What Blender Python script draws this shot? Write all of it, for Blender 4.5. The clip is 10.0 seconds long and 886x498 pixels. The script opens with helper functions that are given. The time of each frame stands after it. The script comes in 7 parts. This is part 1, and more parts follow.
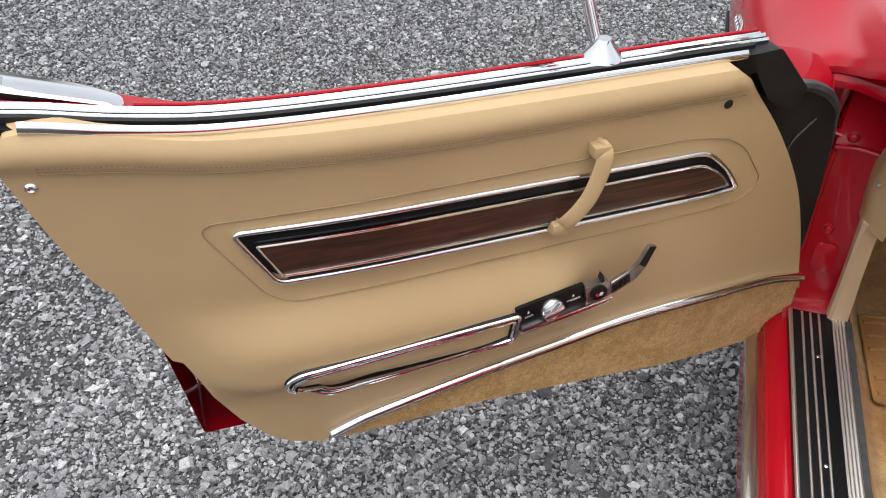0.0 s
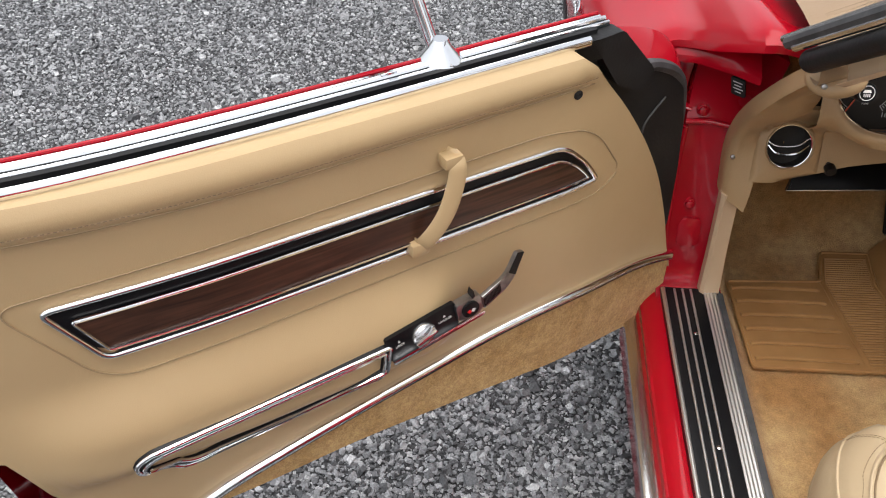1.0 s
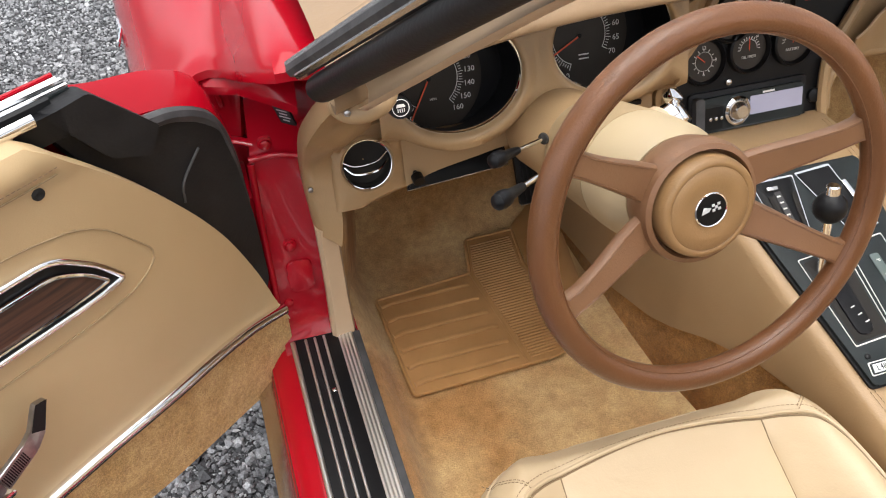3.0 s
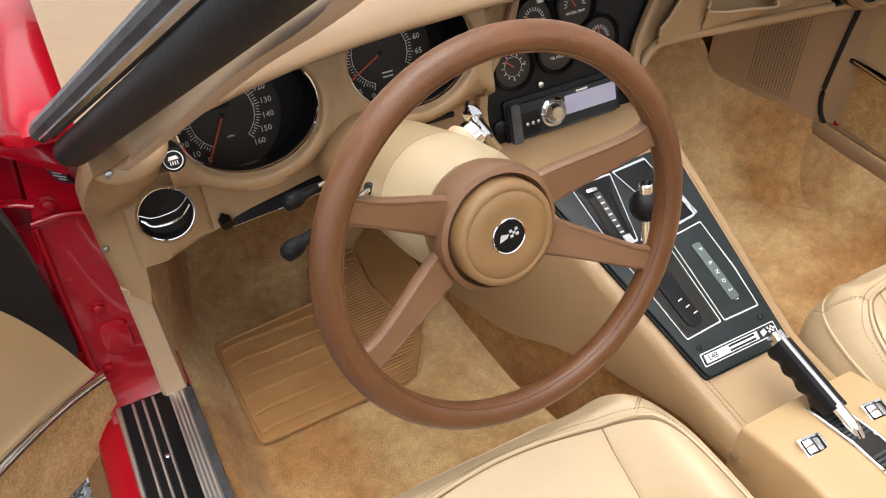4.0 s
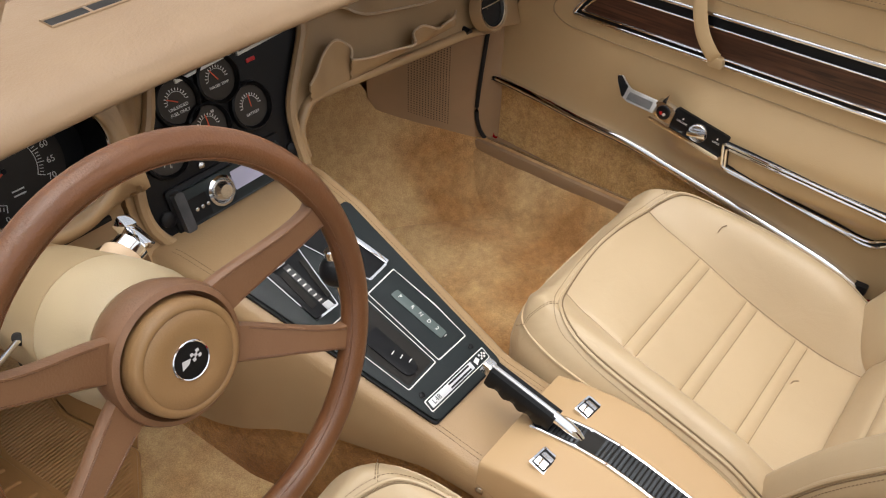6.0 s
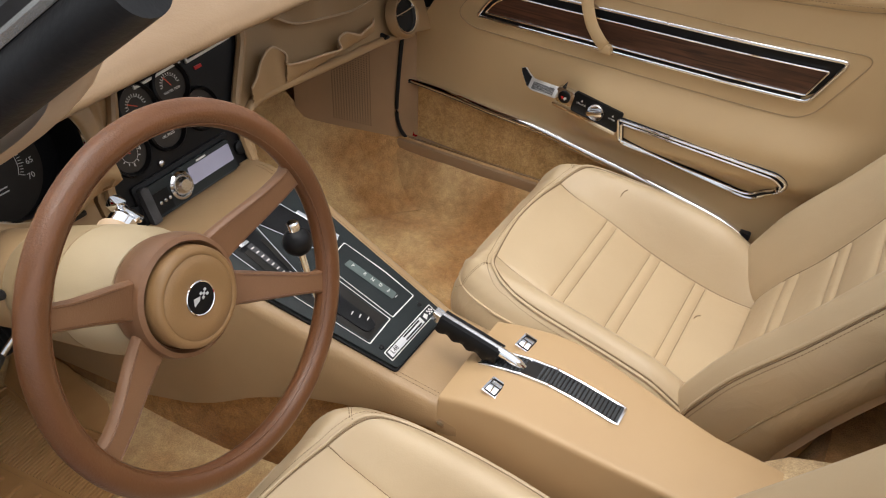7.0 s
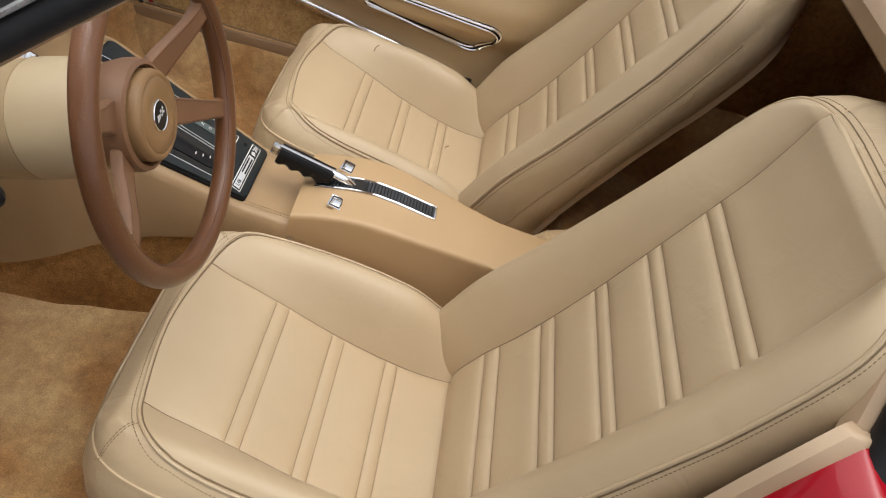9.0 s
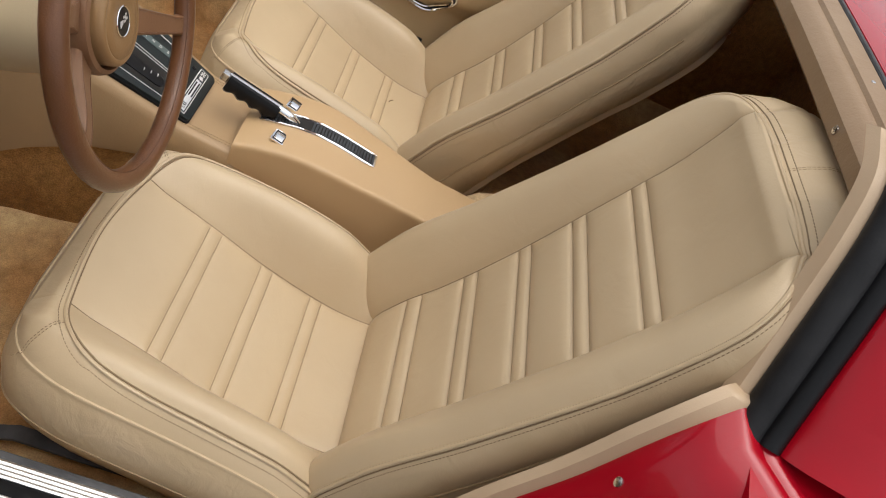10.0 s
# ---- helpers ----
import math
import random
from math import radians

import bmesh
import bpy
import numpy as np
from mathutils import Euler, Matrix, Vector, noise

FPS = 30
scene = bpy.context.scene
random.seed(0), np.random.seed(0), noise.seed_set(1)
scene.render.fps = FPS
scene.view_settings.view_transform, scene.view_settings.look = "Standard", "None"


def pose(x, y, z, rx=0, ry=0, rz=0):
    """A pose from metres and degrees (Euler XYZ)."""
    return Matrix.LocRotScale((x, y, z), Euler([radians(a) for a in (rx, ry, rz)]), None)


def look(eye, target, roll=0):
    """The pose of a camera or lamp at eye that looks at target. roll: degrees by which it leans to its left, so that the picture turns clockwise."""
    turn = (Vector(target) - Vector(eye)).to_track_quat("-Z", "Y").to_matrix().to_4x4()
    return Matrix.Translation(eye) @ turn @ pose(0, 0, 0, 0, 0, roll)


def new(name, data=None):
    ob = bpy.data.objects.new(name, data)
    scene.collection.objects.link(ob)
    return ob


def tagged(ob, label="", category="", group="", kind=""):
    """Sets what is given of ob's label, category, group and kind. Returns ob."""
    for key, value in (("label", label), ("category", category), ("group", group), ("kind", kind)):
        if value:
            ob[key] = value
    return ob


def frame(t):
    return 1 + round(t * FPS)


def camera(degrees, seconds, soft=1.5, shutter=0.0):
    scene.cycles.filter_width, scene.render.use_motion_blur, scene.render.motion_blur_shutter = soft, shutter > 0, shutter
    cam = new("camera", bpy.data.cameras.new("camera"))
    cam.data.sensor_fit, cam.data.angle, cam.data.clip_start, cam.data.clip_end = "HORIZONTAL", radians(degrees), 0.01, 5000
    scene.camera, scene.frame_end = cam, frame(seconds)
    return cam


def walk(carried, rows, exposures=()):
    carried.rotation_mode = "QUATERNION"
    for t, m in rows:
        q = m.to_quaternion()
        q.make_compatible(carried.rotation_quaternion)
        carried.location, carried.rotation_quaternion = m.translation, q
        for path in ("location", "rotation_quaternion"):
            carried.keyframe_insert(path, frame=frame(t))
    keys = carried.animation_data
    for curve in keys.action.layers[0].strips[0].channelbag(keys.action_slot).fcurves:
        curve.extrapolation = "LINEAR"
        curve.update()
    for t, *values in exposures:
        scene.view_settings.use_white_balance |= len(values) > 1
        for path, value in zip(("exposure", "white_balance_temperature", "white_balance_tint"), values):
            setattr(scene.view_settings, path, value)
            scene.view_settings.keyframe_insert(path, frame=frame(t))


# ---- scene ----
import functools

cam = camera(56.4, 10.0, soft=1.1)
PATH = [
    (0, (-1.113, -1.290, 1.477), (-1.550, 0.198, 0.214), 0.4),
    (0.5, (-1.106, -1.264, 1.474), (-1.512, 0.232, 0.211), -0.7),
    (1, (-1.113, -1.174, 1.453), (-1.248, 0.352, 0.167), -0.0),
    (1.5, (-1.124, -1.070, 1.443), (-0.934, 0.426, 0.129), -0.2),
    (2, (-1.081, -1.015, 1.433), (-0.688, 0.430, 0.107), -0.7),
    (2.2, (-1.026, -0.997, 1.427), (-0.616, 0.444, 0.102), -0.8),
    (3.3, (-0.784, -0.918, 1.405), (-0.295, 0.479, 0.060), -0.4),
    (3.5, (-0.757, -0.910, 1.404), (-0.204, 0.457, 0.052), -0.7),
    (4, (-0.716, -0.900, 1.409), (-0.035, 0.412, 0.061), -0.8),
    (4.5, (-0.681, -0.895, 1.417), (0.121, 0.370, 0.091), 0.3),
    (5, (-0.648, -0.885, 1.420), (0.256, 0.294, 0.081), 0.8),
    (5.5, (-0.634, -0.866, 1.422), (0.408, 0.196, 0.086), 2.3),
    (6, (-0.640, -0.865, 1.427), (0.579, 0.058, 0.139), 2.1),
    (6.2, (-0.662, -0.878, 1.434), (0.609, 0.005, 0.166), 2.2),
    (7.3, (-0.884, -0.934, 1.455), (0.532, -0.224, 0.234), 1.9),
    (7.5, (-0.924, -0.894, 1.454), (0.514, -0.278, 0.208), 2.7),
    (8, (-1.027, -0.773, 1.464), (0.450, -0.464, 0.152), 6.3),
    (8.5, (-1.124, -0.708, 1.464), (0.383, -0.678, 0.149), 12.6),
    (9, (-1.194, -0.686, 1.477), (0.328, -0.839, 0.189), 18.7),
    (9.5, (-1.235, -0.675, 1.482), (0.271, -0.935, 0.192), 25.2),
    (10, (-1.257, -0.667, 1.481), (0.238, -1.030, 0.203), 30.8),
]
walk(cam, [(t, look(eye, target, roll)) for t, eye, target, roll in PATH], exposures=[(0, 0.76), (1.5, 0.87), (3.3, 1.1), (4.5, 0.97), (6, 0.65), (7.5, 0.50), (9, 0.39), (10, 0.39)])

# ---------------------------------------------------------------- sky and light
world = bpy.data.worlds.new("overcast")
scene.world = world
world.use_nodes = True
wn = world.node_tree
sky = wn.nodes.new("ShaderNodeTexSky")
sky.sky_type = "NISHITA"
sky.sun_disc = False
sky.sun_elevation, sky.sun_rotation = radians(74), radians(198)
sky.air_density, sky.dust_density = 1.0, 4.0
pale = wn.nodes.new("ShaderNodeHueSaturation")
pale.inputs["Saturation"].default_value = 0.22
wn.links.new(sky.outputs[0], pale.inputs["Color"])
wn.links.new(pale.outputs[0], wn.nodes["Background"].inputs[0])
wn.nodes["Background"].inputs[1].default_value = 0.155
sun = new("sun", bpy.data.lights.new("sun", "SUN"))
sun.data.energy, sun.data.angle, sun.data.color = 0.80, radians(55), (1.0, 0.97, 0.93)
sun.matrix_world = look((0.0, 1.1, 4.0), (0, 0, 0))

# ---------------------------------------------------------------- materials


def mat(name, color, rough=0.5, metal=0.0, color2=None, scale=8.0, bump=0.0, bump_scale=400.0, coat=0.0,
        spec=0.5, fine=0.0, stretch=(1, 1, 1), mix=(0.35, 0.65), sheen=0.0, detail=6.0, wrinkle=0.0, wrinkle_scale=14.0, tuft=0.0, tuft_scale=60.0):
    """A procedural material: two tones mixed by a coarse noise, fine grain, and relief."""
    m = bpy.data.materials.new(name)
    m.use_nodes = True
    n, l = m.node_tree.nodes, m.node_tree.links
    b = n["Principled BSDF"]
    b.inputs["Roughness"].default_value, b.inputs["Metallic"].default_value = rough, metal
    b.inputs["Coat Weight"].default_value, b.inputs["Specular IOR Level"].default_value = coat, spec
    b.inputs["Coat Roughness"].default_value = 0.04
    if sheen:
        b.inputs["Sheen Weight"].default_value, b.inputs["Sheen Roughness"].default_value = sheen, 0.5
    co = n.new("ShaderNodeTexCoord")
    mp = n.new("ShaderNodeMapping")
    mp.inputs["Scale"].default_value = stretch
    l.new(co.outputs["Object"], mp.inputs["Vector"])
    c2 = color2 or tuple(v * 0.86 for v in color)
    no = n.new("ShaderNodeTexNoise")
    no.inputs["Scale"].default_value, no.inputs["Detail"].default_value = scale, detail
    l.new(mp.outputs[0], no.inputs["Vector"])
    mr = n.new("ShaderNodeMapRange")
    mr.inputs["From Min"].default_value, mr.inputs["From Max"].default_value = mix
    l.new(no.outputs[0], mr.inputs["Value"])
    mx = n.new("ShaderNodeMix")
    mx.data_type = "RGBA"
    mx.inputs["A"].default_value, mx.inputs["B"].default_value = (*color, 1), (*c2, 1)
    l.new(mr.outputs[0], mx.inputs["Factor"])
    out = mx.outputs["Result"]
    if tuft:
        nt = n.new("ShaderNodeTexNoise")
        nt.inputs["Scale"].default_value, nt.inputs["Detail"].default_value, nt.inputs["Roughness"].default_value = tuft_scale, 5, 0.7
        l.new(mp.outputs[0], nt.inputs["Vector"])
        tr = n.new("ShaderNodeMapRange")
        tr.inputs["From Min"].default_value, tr.inputs["From Max"].default_value = 0.3, 0.7
        l.new(nt.outputs[0], tr.inputs["Value"])
        tm = n.new("ShaderNodeMix")
        tm.data_type, tm.blend_type = "RGBA", "OVERLAY"
        tm.inputs["Factor"].default_value = tuft
        l.new(out, tm.inputs["A"])
        l.new(tr.outputs[0], tm.inputs["B"])
        out = tm.outputs["Result"]
    if fine or bump:
        nf = n.new("ShaderNodeTexNoise")
        nf.inputs["Scale"].default_value, nf.inputs["Detail"].default_value = bump_scale, 3
        l.new(mp.outputs[0], nf.inputs["Vector"])
        if fine:
            hs = n.new("ShaderNodeMix")
            hs.data_type, hs.blend_type = "RGBA", "OVERLAY"
            hs.inputs["Factor"].default_value = fine
            l.new(out, hs.inputs["A"])
            l.new(nf.outputs[0], hs.inputs["B"])
            out = hs.outputs["Result"]
        if bump:
            bp = n.new("ShaderNodeBump")
            bp.inputs["Strength"].default_value, bp.inputs["Distance"].default_value = bump, 0.002
            l.new(nf.outputs[0], bp.inputs["Height"])
            if wrinkle:
                nw = n.new("ShaderNodeTexNoise")
                nw.inputs["Scale"].default_value, nw.inputs["Detail"].default_value, nw.inputs["Distortion"].default_value = wrinkle_scale, 3, 1.2
                l.new(mp.outputs[0], nw.inputs["Vector"])
                bw = n.new("ShaderNodeBump")
                bw.inputs["Strength"].default_value, bw.inputs["Distance"].default_value = wrinkle, 0.01
                l.new(nw.outputs[0], bw.inputs["Height"])
                l.new(bw.outputs[0], bp.inputs["Normal"])
            l.new(bp.outputs[0], b.inputs["Normal"])
    l.new(out, b.inputs["Base Color"])
    rr = n.new("ShaderNodeMapRange")
    rr.inputs["To Min"].default_value, rr.inputs["To Max"].default_value = rough * 0.85, min(1, rough * 1.15)
    l.new(no.outputs[0], rr.inputs["Value"])
    l.new(rr.outputs[0], b.inputs["Roughness"])
    return m


LEATHER = mat("tan_leather", (0.52, 0.397, 0.247), 0.40, color2=(0.48, 0.362, 0.222), scale=5, bump=0.12, bump_scale=500, wrinkle=0.14)
LEATHER_SIDE = mat("tan_leather_side", (0.53, 0.40, 0.25), 0.45, color2=(0.48, 0.36, 0.215), scale=6, bump=0.15, bump_scale=450, wrinkle=0.3, wrinkle_scale=20)
VINYL = mat("tan_vinyl", (0.52, 0.37, 0.198), 0.42, color2=(0.48, 0.338, 0.178), scale=4, bump=0.15, bump_scale=700, wrinkle=0.08)
DASH = mat("tan_dash_vinyl", (0.37, 0.245, 0.128), 0.42, color2=(0.335, 0.217, 0.11), scale=7, bump=0.2, bump_scale=350, wrinkle=0.05)
# Pad vinyl; the shade under the windscreen is put into its darker tan.
DASH_SHADED = mat("shaded_tan_dash_pad", (0.30, 0.20, 0.115), 0.40, color2=(0.265, 0.17, 0.095), scale=6, bump=0.2, bump_scale=300, wrinkle=0.12)
PLASTIC = mat("tan_plastic", (0.50, 0.335, 0.175), 0.40, color2=(0.47, 0.31, 0.16), scale=4, bump=0.08, bump_scale=600)
TRIM_TAN = mat("tan_trim_plastic", (0.52, 0.38, 0.245), 0.45, color2=(0.48, 0.345, 0.22), scale=5, bump=0.1, bump_scale=500)
CREAM = mat("cream_tan_plastic", (0.44, 0.345, 0.21), 0.45, color2=(0.41, 0.32, 0.195), scale=5, bump=0.1, bump_scale=500)
KICK = mat("brown_tan_plastic", (0.36, 0.235, 0.135), 0.5, bump=0.15, bump_scale=600)
CARPET = mat("tan_carpet", (0.60, 0.41, 0.20), 0.95, color2=(0.41, 0.215, 0.082), scale=3.0, bump=1.0, bump_scale=420, fine=0.5, mix=(0.43, 0.58), sheen=0.1, spec=0.1, detail=12, tuft=0.22, tuft_scale=45)
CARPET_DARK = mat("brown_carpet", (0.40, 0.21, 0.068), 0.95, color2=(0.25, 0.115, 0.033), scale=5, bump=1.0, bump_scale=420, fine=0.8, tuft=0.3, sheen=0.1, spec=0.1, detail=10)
# Greyer rear carpet, lightened to make up for weak light behind the seats.
CARPET_REAR = mat("lightened_tan_carpet", (0.60, 0.45, 0.27), 0.95, color2=(0.48, 0.33, 0.17), scale=6, bump=1.0, bump_scale=420, fine=0.6, tuft=0.2, sheen=0.1, spec=0.1, detail=10)
DOOR_CARPET = mat("gold_tan_carpet", (0.62, 0.41, 0.18), 0.95, color2=(0.50, 0.31, 0.12), scale=25, tuft=0.25, tuft_scale=110, bump=1.0, bump_scale=420, fine=0.7, sheen=0.1, spec=0.1)
MAT_RUBBER = mat("brown_rubber", (0.44, 0.24, 0.092), 0.45, color2=(0.37, 0.19, 0.068), scale=10, bump=0.15, bump_scale=500)
WHEEL = mat("brown_wheel_leather", (0.150, 0.061, 0.024), 0.31, color2=(0.115, 0.046, 0.018), scale=9, bump=0.25, bump_scale=420)
WHEEL_SPOKE = mat("brown_spoke_vinyl", (0.20, 0.100, 0.049), 0.42, color2=(0.175, 0.085, 0.040), scale=9, bump=0.2, bump_scale=420)
HUB = mat("tan_hub_vinyl", (0.246, 0.140, 0.056), 0.45, color2=(0.26, 0.145, 0.06), scale=9, bump=0.15, bump_scale=500)
RED = mat("red_paint", (0.40, 0.002, 0.012), 0.22, color2=(0.35, 0.002, 0.010), scale=3, coat=0.4, spec=0.2)
RED_JAMB = mat("red_jamb_paint", (0.38, 0.003, 0.013), 0.26, color2=(0.31, 0.002, 0.010), scale=6, coat=0.45, bump=0.25, bump_scale=60, spec=0.25)
CHROME = mat("chrome", (0.90, 0.91, 0.93), 0.06, 1.0, color2=(0.84, 0.85, 0.87), scale=30)
STEEL = mat("worn_bright_metal", (0.74, 0.73, 0.72), 0.22, 1.0, color2=(0.58, 0.57, 0.56), scale=40, stretch=(1, 0.05, 1))
ALU = mat("brushed_aluminium", (0.84, 0.83, 0.82), 0.42, 1.0, color2=(0.66, 0.65, 0.63), scale=60, stretch=(1, 0.06, 1))
BLACK = mat("black_plastic", (0.006, 0.006, 0.007), 0.38, bump=0.1, bump_scale=500, spec=0.25)
BLACK_SATIN = mat("black_satin_panel", (0.013, 0.018, 0.019), 0.42, color2=(0.018, 0.023, 0.024), scale=20, bump=0.1, bump_scale=700, spec=0.3)
RUBBER = mat("black_rubber", (0.009, 0.009, 0.010), 0.5, color2=(0.017, 0.017, 0.018), scale=18, bump=0.2, bump_scale=200, spec=0.28)
GREY_RUBBER = mat("worn_grey_rubber", (0.07, 0.07, 0.072), 0.6, color2=(0.035, 0.035, 0.037), scale=25, bump=0.2, bump_scale=200)
DIAL = mat("dark_dial_face", (0.045, 0.038, 0.032), 0.5, scale=20, spec=0.25)
WHITE = mat("white_marking", (0.78, 0.77, 0.74), 0.5)
ORANGE = mat("red_orange_pointer", (0.75, 0.09, 0.03), 0.4)
STITCH = mat("tan_thread", (0.36, 0.26, 0.14), 0.7)
# Dark thread; also the colour for the crease shade beside the welts.
STITCH_DARK = mat("dark_thread_and_crease", (0.23, 0.16, 0.088), 0.8)
SILVER = mat("silver_label", (0.72, 0.73, 0.74), 0.35, 0.3)
LCD = mat("grey_lilac_display", (0.42, 0.42, 0.55), 0.2)
REDLENS = mat("red_lens", (0.7, 0.02, 0.02), 0.3)
DARK = mat("dark_void", (0.012, 0.010, 0.008), 0.8)
SLOT_RIB = mat("slate_rubber", (0.050, 0.055, 0.060), 0.38, color2=(0.035, 0.039, 0.043), scale=30, bump=0.1, bump_scale=300)
# On the driver's latch this dark tone stands for what the metal reflects.
DARK_METAL = mat("dark_grey_metal", (0.42, 0.41, 0.40), 0.30, 1.0, color2=(0.28, 0.275, 0.27), scale=60)
COLUMN = mat("tan_column_plastic", (0.35, 0.255, 0.142), 0.45, color2=(0.32, 0.232, 0.128), scale=6, bump=0.1, bump_scale=500)
MIRROR = mat("mirror_glass", (0.9, 0.9, 0.9), 0.01, 1.0, color2=(0.9, 0.9, 0.9))


def wood_material():
    m = bpy.data.materials.new("walnut_veneer")
    m.use_nodes = True
    n, l = m.node_tree.nodes, m.node_tree.links
    b = n["Principled BSDF"]
    co, mp = n.new("ShaderNodeTexCoord"), n.new("ShaderNodeMapping")
    mp.inputs["Scale"].default_value = (5, 60, 95)
    l.new(co.outputs["Object"], mp.inputs["Vector"])
    no = n.new("ShaderNodeTexNoise")
    no.inputs["Scale"].default_value, no.inputs["Detail"].default_value, no.inputs["Distortion"].default_value = 1.2, 8, 1.5
    l.new(mp.outputs[0], no.inputs["Vector"])
    cr = n.new("ShaderNodeValToRGB")
    cr.color_ramp.elements[0].color, cr.color_ramp.elements[1].color = (0.022, 0.008, 0.004, 1), (0.10, 0.04, 0.022, 1)
    cr.color_ramp.elements[0].position, cr.color_ramp.elements[1].position = 0.32, 0.7
    l.new(no.outputs[0], cr.inputs[0])
    l.new(cr.outputs[0], b.inputs["Base Color"])
    b.inputs["Roughness"].default_value = 0.38
    return m


WOOD = wood_material()


def glass_material():
    m = bpy.data.materials.new("clear_glass")
    m.use_nodes = True
    b = m.node_tree.nodes["Principled BSDF"]
    b.inputs["Transmission Weight"].default_value, b.inputs["Roughness"].default_value = 1.0, 0.01
    b.inputs["IOR"].default_value = 1.02
    return m


GLASS = glass_material()


def gravel_material():
    m = bpy.data.materials.new("grey_crushed_stone")
    m.use_nodes = True
    n, l = m.node_tree.nodes, m.node_tree.links
    b = n["Principled BSDF"]
    geo = n.new("ShaderNodeNewGeometry")
    cr = n.new("ShaderNodeValToRGB")
    e = cr.color_ramp.elements
    e[0].color, e[1].color = (0.06, 0.062, 0.066, 1), (0.50, 0.51, 0.52, 1)
    e.new(0.35).color = (0.21, 0.215, 0.224, 1)
    e.new(0.8).color = (0.33, 0.337, 0.346, 1)
    l.new(geo.outputs["Random Per Island"], cr.inputs[0])
    co = n.new("ShaderNodeTexCoord")
    no = n.new("ShaderNodeTexNoise")
    no.inputs["Scale"].default_value, no.inputs["Detail"].default_value = 260, 6
    l.new(co.outputs["Object"], no.inputs["Vector"])
    mx = n.new("ShaderNodeMix")
    mx.data_type, mx.blend_type = "RGBA", "OVERLAY"
    mx.inputs["Factor"].default_value = 0.9
    l.new(cr.outputs[0], mx.inputs["A"])
    l.new(no.outputs[0], mx.inputs["B"])
    l.new(mx.outputs["Result"], b.inputs["Base Color"])
    bp = n.new("ShaderNodeBump")
    bp.inputs["Strength"].default_value, bp.inputs["Distance"].default_value = 0.4, 0.002
    l.new(no.outputs[0], bp.inputs["Height"])
    l.new(bp.outputs[0], b.inputs["Normal"])
    b.inputs["Roughness"].default_value = 0.75
    return m


GRAVEL = gravel_material()
# Grit darker than the stones, so shade in their gaps is in its colour.
GROUND = mat("grit", (0.07, 0.071, 0.074), 0.9, color2=(0.02, 0.021, 0.023), scale=70, bump=0.8, bump_scale=120, fine=0.5)

# ---------------------------------------------------------------- mesh helpers


def thing(name, label, category, group="", at=(0, 0, 0), kind=""):
    ob = new(name)
    ob.location = at
    ob.empty_display_size = 0.05
    return tagged(ob, label, category, group, kind)


def part(name, bm, material, parent=None, label="", smooth=True, angle=40):
    """Link a bmesh, in world (or the parent's own) coordinates, as one mesh under a thing or part."""
    bmesh.ops.recalc_face_normals(bm, faces=bm.faces)
    me = bpy.data.meshes.new(name)
    bm.to_mesh(me)
    bm.free()
    me.materials.append(material)
    if smooth:
        me.shade_smooth()
        me.set_sharp_from_angle(angle=radians(angle))
    ob = new(name, me)
    if parent:
        ob.parent = parent
    if label:
        ob["label"] = label
    return ob


def grid(points, close_u=False, close_v=False, bm=None):
    """Quads over rows of points."""
    bm = bm or bmesh.new()
    rows = [[bm.verts.new(p) for p in row] for row in points]
    nu, nv = len(rows), len(rows[0])
    for i in range(nu if close_u else nu - 1):
        for j in range(nv if close_v else nv - 1):
            a, b2 = rows[i], rows[(i + 1) % nu]
            bm.faces.new((a[j], a[(j + 1) % nv], b2[(j + 1) % nv], b2[j]))
    return bm


def loft(rings, caps=True, bm=None):
    """A closed skin over rings of points."""
    bm = bm or bmesh.new()
    rows = [[bm.verts.new(p) for p in ring] for ring in rings]
    for a, b2 in zip(rows, rows[1:]):
        for j in range(len(a)):
            k = (j + 1) % len(a)
            bm.faces.new((a[j], a[k], b2[k], b2[j]))
    if caps:
        bm.faces.new(rows[0])
        bm.faces.new(rows[-1])
    return bm


def slab(points, thick, bm=None):
    """A sheet of quads with thickness: points is rows of points, thick an offset vector or a function of the point."""
    front = [[Vector(p) for p in row] for row in points]
    back = [[p + Vector(thick(p) if callable(thick) else thick) for p in row] for row in front]
    bm = bm or bmesh.new()
    f = [[bm.verts.new(p) for p in row] for row in front]
    g = [[bm.verts.new(p) for p in row] for row in back]
    nu, nv = len(f), len(f[0])
    for i in range(nu - 1):
        for j in range(nv - 1):
            bm.faces.new((f[i][j], f[i][j + 1], f[i + 1][j + 1], f[i + 1][j]))
            bm.faces.new((g[i][j], g[i + 1][j], g[i + 1][j + 1], g[i][j + 1]))
    for i in range(nu - 1):
        bm.faces.new((f[i][0], f[i + 1][0], g[i + 1][0], g[i][0]))
        bm.faces.new((f[i][-1], g[i][-1], g[i + 1][-1], f[i + 1][-1]))
    for j in range(nv - 1):
        bm.faces.new((f[0][j], g[0][j], g[0][j + 1], f[0][j + 1]))
        bm.faces.new((f[-1][j], f[-1][j + 1], g[-1][j + 1], g[-1][j]))
    return bm


def box(x0, x1, y0, y1, z0, z1, bevel=0.0, m=None, bm=None, seg=2):
    own = bmesh.new()
    bmesh.ops.create_cube(own, size=1)
    for v in own.verts:
        v.co = Vector((x0 + (v.co.x + 0.5) * (x1 - x0), y0 + (v.co.y + 0.5) * (y1 - y0), z0 + (v.co.z + 0.5) * (z1 - z0)))
    if bevel:
        bmesh.ops.bevel(own, geom=own.edges[:], offset=bevel, segments=seg, affect="EDGES", profile=0.6)
    return merge(own, m, bm)


